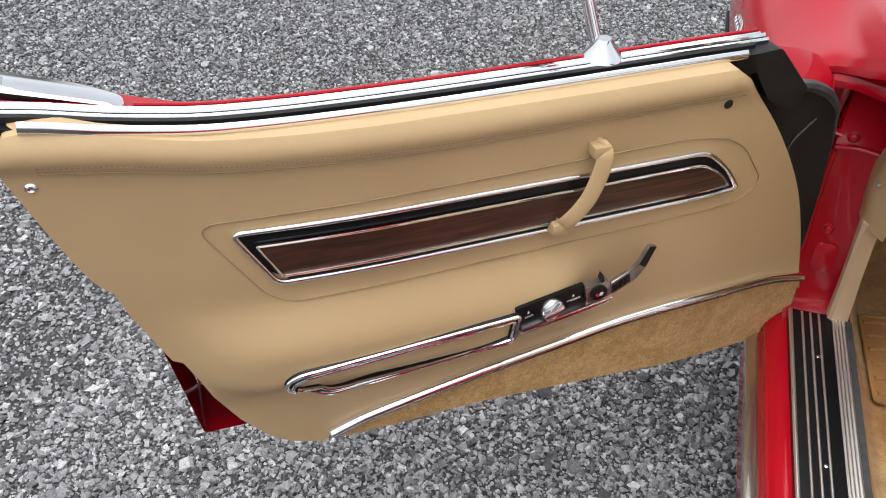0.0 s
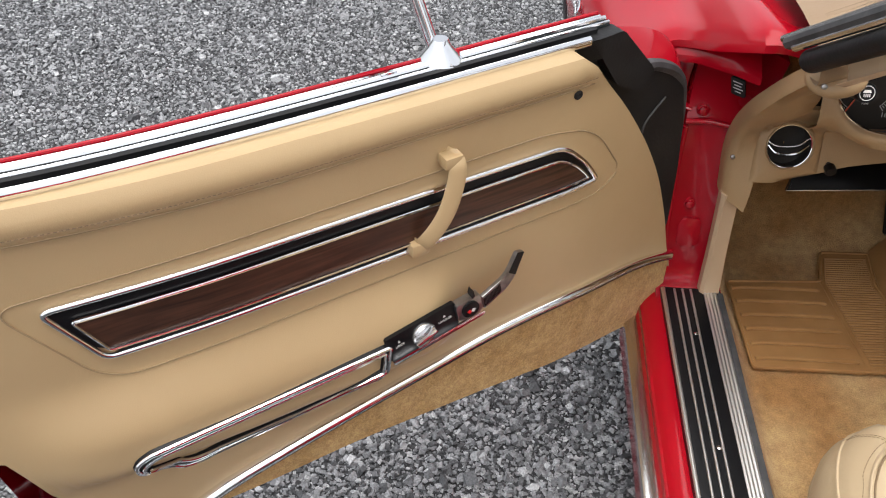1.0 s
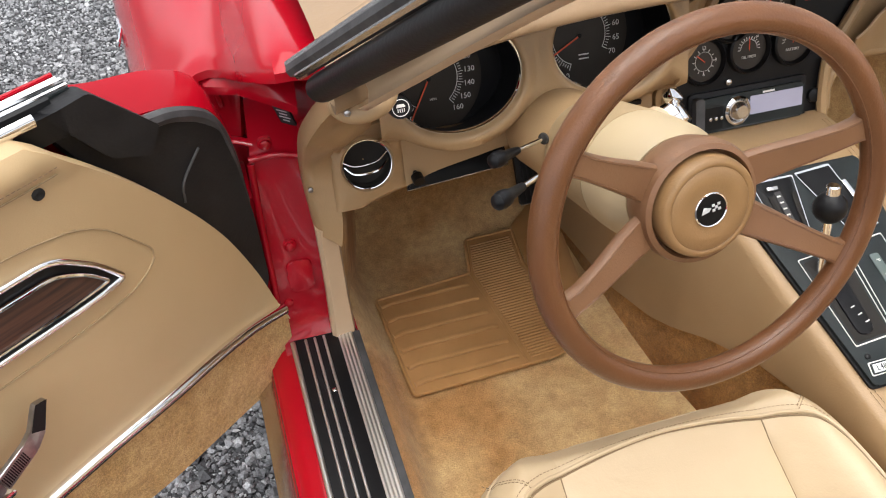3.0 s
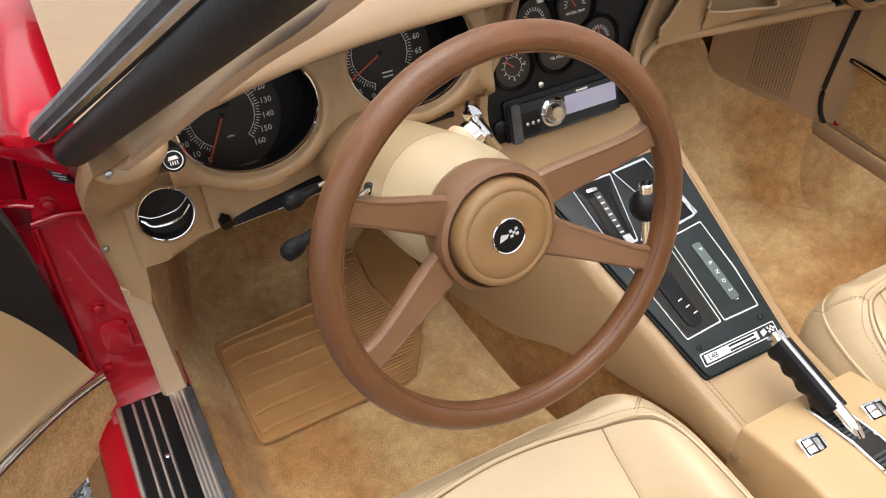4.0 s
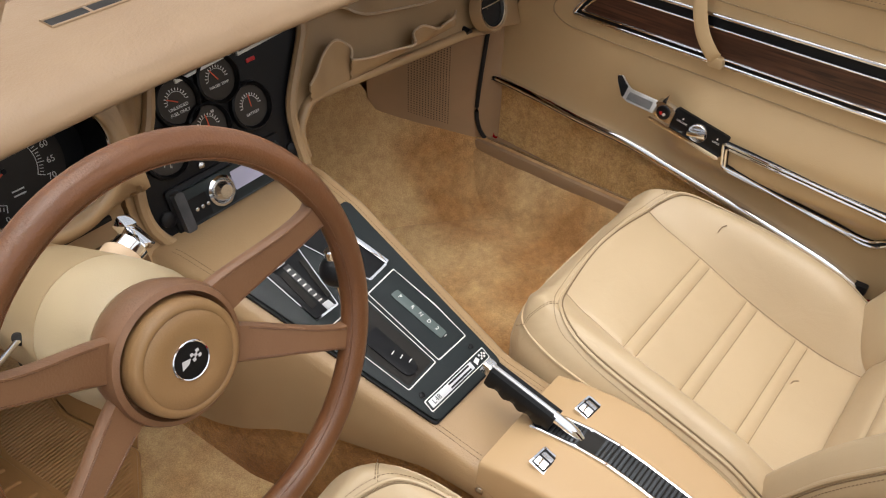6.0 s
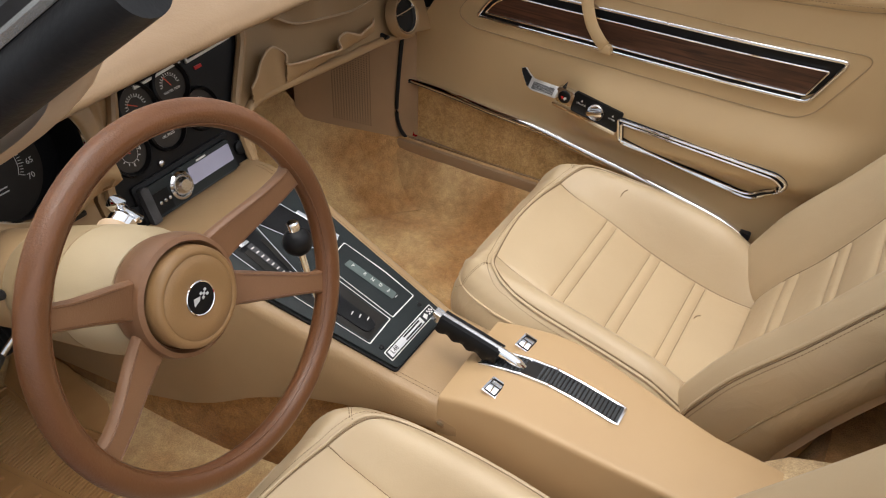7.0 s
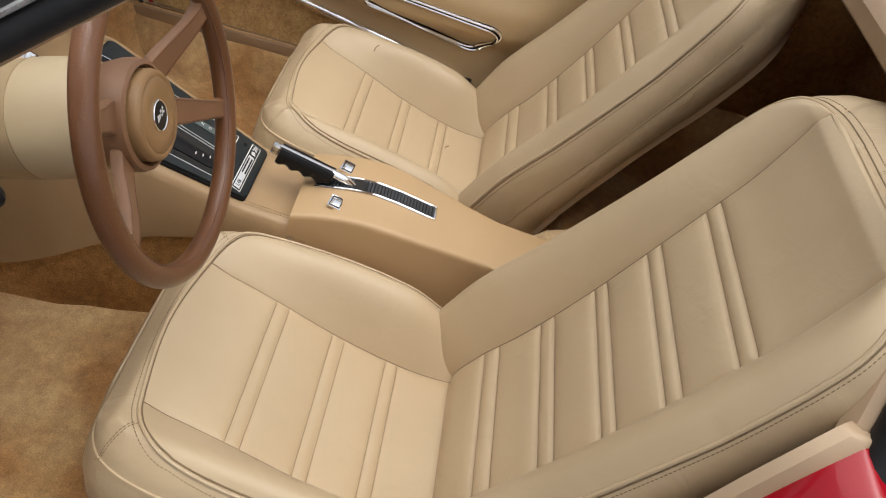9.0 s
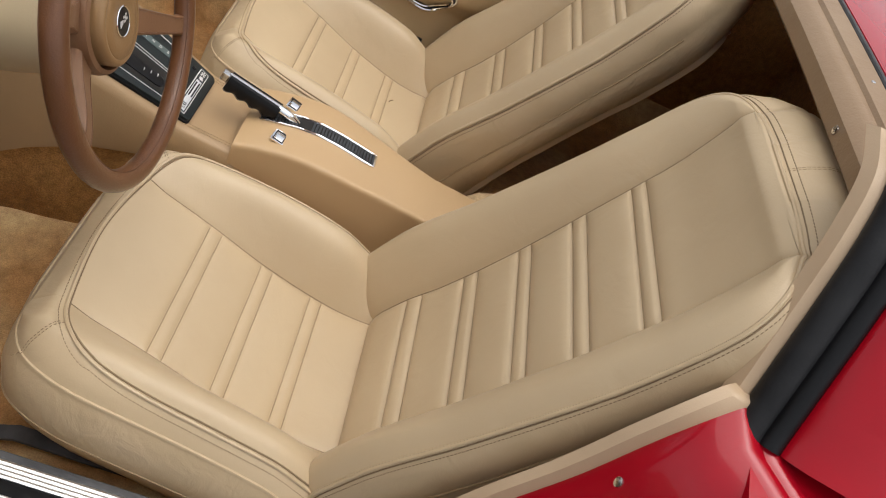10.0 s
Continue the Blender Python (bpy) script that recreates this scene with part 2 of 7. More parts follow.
def merge(own, m=None, bm=None):
    if m is not None:
        own.transform(m)
    if bm is None:
        return own
    me = bpy.data.meshes.new("tmp")
    own.to_mesh(me)
    own.free()
    bm.from_mesh(me)
    bpy.data.meshes.remove(me)
    return bm


def prism(outline, depth, m=None, bevel=0.0, bm=None, seg=2):
    """A flat outline (x, y) with depth along +z, its edges rounded, laid by the matrix m."""
    own = bmesh.new()
    low = [own.verts.new((x, y, 0)) for x, y in outline]
    top = [own.verts.new((x, y, depth)) for x, y in outline]
    own.faces.new(low[::-1])
    upper = own.faces.new(top)
    for i in range(len(low)):
        k = (i + 1) % len(low)
        own.faces.new((low[i], low[k], top[k], top[i]))
    if bevel:
        bmesh.ops.bevel(own, geom=list(upper.edges), offset=bevel, segments=seg, affect="EDGES", profile=0.6)
    return merge(own, m, bm)


def lathe(profile, m=None, seg=32, bm=None, caps=True):
    """Turn (radius, height) round the z axis."""
    own = bmesh.new()
    rings = [[Vector((r * math.cos(2 * math.pi * k / seg), r * math.sin(2 * math.pi * k / seg), h)) for k in range(seg)] for r, h in profile]
    loft(rings, caps, own)
    return merge(own, m, bm)


def smooth_path(pts, n=8, closed=False):
    """A Catmull-Rom curve through points."""
    p = [Vector(q) for q in pts]
    out = []
    count = len(p) if closed else len(p) - 1
    for i in range(count):
        a = p[i - 1] if closed or i else p[0] * 2 - p[1]
        b2, c = p[i], p[(i + 1) % len(p)]
        d = p[(i + 2) % len(p)] if closed or i + 2 < len(p) else c * 2 - b2
        for k in range(n):
            t = k / n
            out.append(0.5 * ((2 * b2) + (c - a) * t + (2 * a - 5 * b2 + 4 * c - d) * t * t + (3 * b2 - a - 3 * c + d) * t ** 3))
    if not closed:
        out.append(p[-1])
    return out


def tube(path, r, closed=False, seg=8, bm=None, flat=1.0, up=(0, 0, 1), caps=True):
    """A round or flattened section swept along a path; r may be a function of the run 0..1."""
    p = [Vector(q) for q in path]
    n = len(p)
    rings = []
    for i in range(n):
        t = (p[(i + 1) % n] - p[i - 1]) if closed else (p[min(i + 1, n - 1)] - p[max(i - 1, 0)])
        t.normalize()
        side = t.cross(Vector(up))
        if side.length < 1e-4:
            side = t.cross(Vector((1, 0, 0)))
        side.normalize()
        top = side.cross(t)
        rad = r(i / max(1, n - 1)) if callable(r) else r
        rings.append([p[i] + side * (rad * math.cos(2 * math.pi * k / seg)) + top * (rad * flat * math.sin(2 * math.pi * k / seg)) for k in range(seg)])
    if closed:
        return grid(rings, True, True, bm)
    return loft(rings, caps, bm)


def dashes(path, r=0.0005, dash=0.0036, gap=0.0022, bm=None, up=(0, 0, 1)):
    """A row of stitches along a path, as short threads in one mesh."""
    bm = bm or bmesh.new()
    p = [Vector(q) for q in path]
    run, on, left, cur = [p[0]], True, dash, p[0].copy()
    for q in p[1:]:
        while (q - cur).length > left:
            cur = cur + (q - cur).normalized() * left
            if on:
                run.append(cur.copy())
                tube(run, r, seg=4, bm=bm, up=up)
            run, on = [cur.copy()], not on
            left = dash if on else gap
        left -= (q - cur).length
        cur = q.copy()
        if on:
            run.append(cur.copy())
    return bm


@functools.lru_cache(maxsize=None)
def slopes(table):
    """Slopes for a curve through (x, value) that never overshoots."""
    d = [(v1 - v0) / (x1 - x0) for (x0, v0), (x1, v1) in zip(table, table[1:])]
    inner = [0.0 if a * b2 <= 0 else 2 * a * b2 / (a + b2) for a, b2 in zip(d, d[1:])]
    return [d[0]] + inner + [d[-1]]


def lerp_table(table, x):
    """A smooth value from a short table of (x, value)."""
    if x <= table[0][0]:
        return table[0][1]
    if x >= table[-1][0]:
        return table[-1][1]
    m = slopes(tuple(table))
    for k in range(len(table) - 1):
        (a, va), (b2, vb) = table[k], table[k + 1]
        if x <= b2:
            h = b2 - a
            t = (x - a) / h
            return (1 + 2 * t) * (1 - t) ** 2 * va + t * (1 - t) ** 2 * h * m[k] + t * t * (3 - 2 * t) * vb + t * t * (t - 1) * h * m[k + 1]
    return table[-1][1]


def straight(table, x):
    """A straight-lined value from a short table of (x, value)."""
    for (a, va), (b2, vb) in zip(table, table[1:]):
        if x <= b2:
            return va + (vb - va) * max(0.0, (x - a) / (b2 - a))
    return table[-1][1]


def ease(x, a, b2):
    t = min(1.0, max(0.0, (x - a) / (b2 - a)))
    return t * t * (3 - 2 * t)


def round_rect(w, h, r, n=5):
    out = []
    for cx, cy, a0 in ((w / 2 - r, h / 2 - r, 0), (-w / 2 + r, h / 2 - r, 90), (-w / 2 + r, -h / 2 + r, 180), (w / 2 - r, -h / 2 + r, 270)):
        for k in range(n + 1):
            a = radians(a0 + 90 * k / n)
            out.append((cx + r * math.cos(a), cy + r * math.sin(a)))
    return out


def round_poly(pts, r, n=4):
    """A polygon with rounded corners; r is a number or one for each corner."""
    out = []
    for i, q in enumerate(pts):
        rad = r[i] if isinstance(r, (list, tuple)) else r
        a, b2, c = Vector(pts[i - 1]), Vector(q), Vector(pts[(i + 1) % len(pts)])
        if rad <= 0:
            out.append((b2.x, b2.y))
            continue
        s, e = b2 + (a - b2).normalized() * rad, b2 + (c - b2).normalized() * rad
        for k in range(n + 1):
            t = k / n
            w = s * (1 - t) ** 2 + b2 * (2 * t * (1 - t)) + e * t * t
            out.append((w.x, w.y))
    return out


def ring_band(outline, inner, depth, m, bm=None):
    """A flat frame between two outlines of equal count, with depth."""
    own = bmesh.new()
    loft([[(x, y, 0) for x, y in outline], [(x, y, depth) for x, y in outline], [(x, y, depth) for x, y in inner], [(x, y, 0) for x, y in inner]], False, own)
    return merge(own, m, bm)


def basis(o, x, y):
    """A matrix with origin o, and local x and y along the given directions."""
    x = Vector(x).normalized()
    y = Vector(y)
    y = (y - x * y.dot(x)).normalized()
    z = x.cross(y)
    return Matrix(((x.x, y.x, z.x, o[0]), (x.y, y.y, z.y, o[1]), (x.z, y.z, z.z, o[2]), (0, 0, 0, 1)))


def words(text, size, m, material, parent, name="lettering", label="", depth=0.0003):
    """Lettering in the built-in font, as a mesh, centred in the plane of m."""
    cu = bpy.data.curves.new("txt", "FONT")
    cu.body, cu.size, cu.align_x, cu.align_y, cu.extrude, cu.resolution_u = text, size, "CENTER", "CENTER", depth, 2
    tmp = bpy.data.objects.new("txt", cu)
    me = bpy.data.meshes.new_from_object(tmp)
    me.transform(m)
    me.materials.append(material)
    bpy.data.objects.remove(tmp)
    ob = new(name, me)
    ob.parent = parent
    if label:
        ob["label"] = label
    return ob

# ---------------------------------------------------------------- ground
gbm = bmesh.new()
edge = [-400, -60, -12, -6, -3, 0, 3, 6, 12, 60, 400]
grid([[(x, y, 0.0) for y in edge] for x in edge], bm=gbm)
ground = tagged(part("ground", gbm, GROUND), "wide gravel yard of grey crushed stone", "ground", kind="structure")


def gravel():
    """Loose angular stones, denser and larger in count near the open door."""
    rng = np.random.default_rng(4)
    base = np.array([[x, y, z] for x in (-0.62, 0.62) for y in (-0.62, 0.62) for z in (-0.62, 0.62)])
    tri = np.array([[0, 1, 3], [0, 3, 2], [4, 6, 7], [4, 7, 5], [0, 4, 5], [0, 5, 1], [2, 3, 7], [2, 7, 6], [0, 2, 6], [0, 6, 4], [1, 5, 7], [1, 7, 3]])
    small = np.array([[1, 0, 0], [-1, 0, 0], [0, 1, 0], [0, -1, 0], [0, 0, 1], [0, 0, -1]], float)
    small_tri = np.array([[0, 2, 4], [2, 1, 4], [1, 3, 4], [3, 0, 4], [2, 0, 5], [1, 2, 5], [3, 1, 5], [0, 3, 5]])

    def strew(name, x0, x1, y0, y1, step, size, shape, faces, label):
        xs, ys = np.meshgrid(np.arange(x0, x1, step), np.arange(y0, y1, step))
        n = xs.size
        c = np.stack([xs.ravel(), ys.ravel(), np.zeros(n)], 1)
        c[:, :2] += rng.uniform(-0.6, 0.6, (n, 2)) * step
        keep = ~((c[:, 0] > -0.80) & (c[:, 0] < 0.80) & (c[:, 1] > -1.4) & (c[:, 1] < 1.0))
        c = c[keep]
        n = len(c)
        s = size * rng.lognormal(0, 0.36, n)
        c[:, 2] = s * rng.uniform(0.0, 0.55, n)
        v = np.repeat(shape[None], n, 0) * (1 + rng.uniform(-0.62, 0.45, (n, len(shape), 3)))
        v *= (s[:, None] * rng.uniform(0.55, 1.15, (n, 3)))[:, None]
        q = rng.normal(size=(n, 4))
        q /= np.linalg.norm(q, axis=1)[:, None]
        w, x, y, z = q.T
        r = np.stack([np.stack([1 - 2 * (y * y + z * z), 2 * (x * y - z * w), 2 * (x * z + y * w)], 1),
                      np.stack([2 * (x * y + z * w), 1 - 2 * (x * x + z * z), 2 * (y * z - x * w)], 1),
                      np.stack([2 * (x * z - y * w), 2 * (y * z + x * w), 1 - 2 * (x * x + y * y)], 1)], 1)
        v = np.einsum("nij,nkj->nki", r, v)
        v[:, :, 2] *= 0.75
        v += c[:, None]
        f = (faces[None] + (np.arange(n) * len(shape))[:, None, None]).reshape(-1, 3)
        me = bpy.data.meshes.new(name)
        me.from_pydata(v.reshape(-1, 3).tolist(), [], f.tolist())
        me.materials.append(GRAVEL)
        tagged(new(name, me), label, "gravel", kind="stuff")

    strew("gravel", -2.3, -0.70, -1.1, 0.75, 0.0094, 0.0068, base, tri, "loose grey crushed stone beside the car")
    strew("gravel", -2.3, -0.70, -1.1, 0.75, 0.0088, 0.0036, small, small_tri, "fine grey chippings between the stones")
    strew("gravel", -4.6, -0.85, 0.72, 3.4, 0.0110, 0.0066, base, tri, "grey crushed stone beyond the open door")
    strew("gravel", -4.6, -2.28, -1.1, 0.75, 0.0110, 0.0066, base, tri, "grey crushed stone out beside the open door")
    strew("gravel", -7.5, -0.85, 3.35, 7.0, 0.026, 0.0150, base, tri, "grey crushed stone further off in the yard")


gravel()

# ---------------------------------------------------------------- doors
body = thing("sports_car", "red two-seat sports car with its door open", "car")
PANEL_TOP = [(-0.49, 0.36), (-0.475, 0.44), (-0.455, 0.50), (-0.43, 0.58), (-0.378, 0.70), (-0.29, 0.832), (-0.20, 0.936), (-0.17, 0.966), (0.08, 0.968),
             (0.24, 0.970), (0.38, 0.974), (0.51, 0.981), (0.63, 1.002), (0.70, 1.018), (0.73, 1.018), (0.748, 0.985)]
PANEL_LOW = [(-0.49, 0.345), (-0.46, 0.322), (-0.43, 0.33), (-0.21, 0.380), (0.02, 0.403), (0.23, 0.416), (0.42, 0.415), (0.49, 0.432), (0.56, 0.505),
             (0.598, 0.596), (0.612, 0.645), (0.630, 0.652), (0.648, 0.700), (0.664, 0.739), (0.672, 0.778), (0.69, 0.80), (0.72, 0.88), (0.74, 0.945), (0.748, 0.972)]
CHROME_LINE = [(-0.462, 0.482), (-0.37, 0.512), (-0.28, 0.532), (-0.157, 0.545), (-0.06, 0.540), (0.046, 0.524), (0.24, 0.492), (0.377, 0.463), (0.43, 0.440)]


BOW = {"front": 0.048}


def panel_w(u, z):
    """How far the door panel stands proud of the door's middle plane."""
    w = -0.012 - BOW["front"] * ease(-u, 0.15, 0.50) - 0.025 * ease(u, 0.3, 0.75)
    arm = ease(u, -0.005, 0.075) * (1 - ease(u, 0.50, 0.66))
    w += 0.034 * arm * ease(z, 0.545, 0.595) * (1 - ease(z, 0.640, 0.735))
    z -= lerp_table([(0.24, 0.0), (0.38, 0.006), (0.51, 0.014), (0.63, 0.033), (0.73, 0.048)], u)
    w += 0.011 * ease(z, 0.905, 0.945) * (1 - ease(z, 0.95, 1.01)) - 0.02 * ease(z, 0.945, 1.0)
    w -= 0.003 * max(0.0, 1 - abs(z - 0.925) / 0.014)
    return w


def car_door(side, m, label):
    """A door with its red shell, vinyl panel, armrest, pocket, wood strip, chrome and latch. Local x runs rearwards, y inwards, z up."""
    s = side
    chrome_line = CHROME_LINE if s > 0 else [(-0.462, 0.550), (-0.37, 0.555), (-0.28, 0.553)] + CHROME_LINE[3:]
    V = lambda u, w, z: Vector((u, s * w, z))  # noqa: E731
    # red shell, thin at the window line
    shell_o = [(-0.47, 0.40), (0.2, 0.425), (0.56, 0.438), (0.617, 0.44), (0.636, 0.60), (0.650, 0.70), (0.668, 0.78), (0.728, 0.92), (0.772, 1.008), (0.70, 1.004), (0.63, 0.986), (0.51, 0.968), (0.38, 0.961), (0.08, 0.956), (-0.262, 0.953), (-0.33, 0.86), (-0.43, 0.66)]
    so = round_poly(shell_o, 0.008, 3)
    bulge = lambda z: -0.104 - min(0.075, max(0.0, 0.955 - z) * 0.42)  # noqa: E731
    rings = [[V(u, (w if u > -0.2 else min(w, -0.088)) if w > -0.09 else bulge(z), z + max(0, 0.1 + w) * 0.5 * (1 - ease(z, 0.5, 0.8))) for u, z in so] for w in (-0.055, -0.08, -0.1)]
    bm = loft(rings, False)
    zz = [0.405 + 0.60 * k / 16 for k in range(17)]
    face = []
    for z in zz:
        cross = []
        for i in range(len(so)):
            (a, za), (b2, zb) = so[i - 1], so[i]
            if (za - z) * (zb - z) <= 0 and za != zb:
                cross.append(a + (b2 - a) * (z - za) / (zb - za))
        u0, u1 = (min(cross), max(cross)) if len(cross) > 1 else (0.7, 0.72)
        if z > 0.957:
            u0 = lerp_table([(0.957, -0.2), (0.968, 0.51), (0.986, 0.63), (1.004, 0.70), (1.012, 0.78)], z)
        face.append([V(u0 + (u1 - u0) * k / 10, bulge(z), z) for k in range(11)])
    grid(face, bm=bm)
    door = part("door", bm, RED, body, label)
    door.matrix_world = m
    u_front = -0.474 if s > 0 else -0.500
    us = [u_front + (0.746 - u_front) * (0.5 - 0.5 * math.cos(math.pi * i / 90)) for i in range(91)]

    def strip(lo, hi, rows, extra=0.0):
        out = []
        for u in us:
            a, b2 = lo(u), hi(u)
            if b2 - a < 0.004:
                b2 = a + 0.004
            out.append([V(u, panel_w(u, z) + extra, z) for z in (a + (b2 - a) * k / rows for k in range(rows + 1))])
        return out

    low = lambda u: lerp_table(PANEL_LOW, u)  # noqa: E731
    top = lambda u: max(low(u) + 0.006, lerp_table(PANEL_TOP, u))  # noqa: E731

    def mid(u):
        c = lerp_table(chrome_line, u) if u < 0.43 else low(u)
        return min(max(c, low(u)), top(u))

    part("door_panel", slab(strip(mid, top, 60), (0, -s * 0.03, 0)), VINYL, door, "tan vinyl door panel with a moulded armrest")
    us_all = us
    us = [u for u in us_all if u < 0.44]
    carpet_rows = [[V(u, panel_w(u, z) - 0.004, z) for z in (low(u) + (mid(u) - low(u)) * k / 6 for k in range(7))] for u in us]
    part("carpet_panel", slab(carpet_rows, (0, -s * 0.03, 0)), DOOR_CARPET, door, "golden tan carpet along the lower door")
    us = us_all
    # chrome moulding between vinyl and carpet
    line = [V(u, panel_w(u, lerp_table(chrome_line, u)) + 0.005, lerp_table(chrome_line, u)) for u in [-0.462 + 0.892 * k / 40 for k in range(41)]]
    part("chrome_moulding", tube(line, lambda t: (0.0085 if s > 0 else 0.0105) + 0.0020 * ease(t, 0.3, 0.9), seg=12, flat=0.9), CHROME, door, "bright chrome moulding")
    part("moulding_groove", tube([p + V(0, 0.0090 if s > 0 else 0.0098, -0.0030) for p in line], 0.0009, seg=6), BLACK, door, "dark groove along the moulding")
    # wood strip in its chrome and black frame
    frame_o = round_poly([(0.522, 0.848), (0.475, 0.760), (-0.222, 0.760), (-0.192, 0.802), (-0.150, 0.840)], [0.012, 0.012, 0.01, 0.02, 0.02])
    liner_o = round_poly([(0.495, 0.8265), (0.468, 0.7733), (-0.2, 0.7733), (-0.178, 0.800), (-0.146, 0.8215)], [0.004, 0.004, 0.004, 0.015, 0.015])

    def along(outline, lift):
        out = []
        for i, (u, z) in enumerate(outline):
            v, y = outline[(i + 1) % len(outline)]
            cuts = max(1, round(math.hypot(v - u, y - z) / 0.015))
            for k in range(cuts):
                a, b2 = u + (v - u) * k / cuts, z + (y - z) * k / cuts
                out.append(V(a, panel_w(a, b2) + lift, b2))
        return out

    part("strip_frame", tube(along(frame_o, 0.003), 0.0042, True, 10, up=(0, 1, 0)), CHROME, door, "rounded chrome frame")
    part("strip_liner", tube(along(liner_o, 0.0070), 0.0021, True, 8, up=(0, 1, 0)), CHROME, door, "thin bright liner")
    for name, pts, rad, d0, dep, material, lab in (
            ("strip_border", [(0.521, 0.847), (0.4748, 0.761), (-0.221, 0.761), (-0.191, 0.802), (-0.150, 0.839)], [0.01, 0.01, 0.008, 0.018, 0.018], -0.004, 0.0065, BLACK, "black inner border"),
            ("wood_inlay", [(0.495, 0.8265), (0.468, 0.7733), (-0.2, 0.7733), (-0.178, 0.800), (-0.146, 0.8215)], [0.003, 0.003, 0.003, 0.014, 0.014], 0.0, 0.0052, WOOD, "dark walnut wood grain")):
        o = round_poly(pts, rad)
        rings = [[V(u, panel_w(u, z) + d, z) for u, z in o] for d in (d0, d0 + dep)]
        bm = loft(rings, False)
        n_side = 24
        # front face as strips of quads that follow the bow of the panel
        u0, u1 = min(p[0] for p in o), max(p[0] for p in o)
        zs = []
        for k in range(n_side + 1):
            u = u0 + 1e-5 + (u1 - u0 - 2e-5) * k / n_side
            hits = []
            for i in range(len(o)):
                (a, za), (b2, zb) = o[i - 1], o[i]
                if (a - u) * (b2 - u) <= 0 and a != b2:
                    hits.append(za + (zb - za) * (u - a) / (b2 - a))
            zs.append((u, min(hits), max(hits)))
        grid([[V(u, panel_w(u, a) + d0 + dep, a), V(u, panel_w(u, (a + b2) / 2) + d0 + dep, (a + b2) / 2), V(u, panel_w(u, b2) + d0 + dep, b2)] for u, a, b2 in zs], bm=bm)
        part(name, bm, material, door, lab)
    # stitched outline round the wood strip and the seam below the top roll
    loop = round_poly([(0.565, 0.866), (0.482, 0.722), (-0.245, 0.730), (-0.275, 0.755), (-0.21, 0.845), (-0.14, 0.868)], [0.03, 0.04, 0.03, 0.02, 0.04, 0.05], 8)
    part("seam_line", tube(along(loop, 0.0008), 0.0011, True, 5, up=(0, 1, 0)), STITCH, door, "stitched outline round the wood strip")
    for dz, kind in ((0.0, 0), (0.011, 1)):
        run = [V(u, panel_w(u, z) + 0.0016, z) for u, z in ((u, dz + 0.925 + lerp_table([(0.24, 0.0), (0.38, 0.006), (0.51, 0.014), (0.63, 0.033), (0.73, 0.048)], u)) for u in [-0.19 + 0.90 * k / 50 for k in range(51)])]
        bm = dashes(run, 0.0005, up=(0, 1, 0)) if kind else tube(run, 0.0011, seg=5, up=(0, 1, 0))
        part("roll_seam", bm, STITCH_DARK if kind else STITCH, door, "seam under the padded top roll")
    # pull strap
    sp = smooth_path([V(0.035, panel_w(0.03, 0.884) - 0.004, 0.888), V(0.030, 0.006, 0.886), V(0.033, 0.012, 0.862), V(0.050, 0.013, 0.815), V(0.076, 0.006, 0.777), V(0.080, panel_w(0.08, 0.766) - 0.004, 0.766)], 6)
    part("pull_strap", tube(sp, 0.0118, seg=12, flat=0.22, up=(0.3, s * 1.0, 0.2)), VINYL, door, "padded tan pull strap")
    part("strap_end", box(0.019, 0.046, min(s * -0.014, s * 0.009), max(s * -0.014, s * 0.009), 0.877, 0.895, 0.005), VINYL, door, "strap end cap")
    part("strap_end", box(0.066, 0.094, min(s * -0.014, s * 0.006), max(s * -0.014, s * 0.006), 0.755, 0.776, 0.006), VINYL, door, "strap end cap")
    # armrest pocket: black and bright double frame, and the tan lid
    trim = [(0.492, 0.604), (0.478, 0.575), (0.435, 0.533), (0.405, 0.534), (0.150, 0.596), (0.143, 0.640), (0.470, 0.617)]
    tri_o = round_poly(trim, [0.012, 0.012, 0.015, 0.012, 0.006, 0.006, 0.010])
    for inset, rad, material, lab in ((-0.003, 0.0066, BLACK, "black pocket edging"), (0.0, 0.0030, CHROME, "bright pocket edging"), (-0.0075, 0.0026, CHROME, "inner bright edging")):
        cx, cz = 0.33, 0.588
        pts = [V(u, panel_w(u, z) + (0.001 if material is BLACK else 0.0072), z) for u, z in ((u + inset * (1 if u > cx else -1), z + inset * (1 if z > cz - 0.03 * (u - cx) else -1)) for u, z in tri_o)]
        part("pocket_edging", tube(pts, rad, True, 8, up=(0, 1, 0)), material, door, lab)
    # window and lock switch plate, and latch handle
    pm = basis(V(0.0925, 0.020, 0.6395), V(-0.98, 0.0, 0.185), V(0.185, 0, 0.98))
    if s < 0:
        pm = basis(V(0.0925, 0.020, 0.6395), V(0.98, 0.0, -0.185), V(0.185, 0, 0.98))
    f = 1 if s > 0 else -1
    part("switch_plate", prism(round_rect(0.110, 0.046, 0.004), 0.006, pm, 0.001), BLACK, door, "black switch plate")
    part("plate_edge", prism(round_rect(0.150, 0.008, 0.003), 0.009, pm @ pose(f * 0.022, -0.026, 0), 0.002), CHROME, door, "bright lower edge")
    part("knob_base", lathe([(0.0185, 0), (0.0185, 0.005), (0.0170, 0.007), (0.0150, 0.006), (0.0145, 0.002), (0.001, 0.002)], pm @ pose(0, 0, 0.006), 32), STEEL, door, "bright turn-knob bezel")
    part("knob", box(-0.0175, 0.0175, -0.0048, 0.0048, 0, 0.014, 0.0035, pm @ pose(0, 0, 0.007, 0, 0, 20)), CHROME, door, "chrome lock knob")
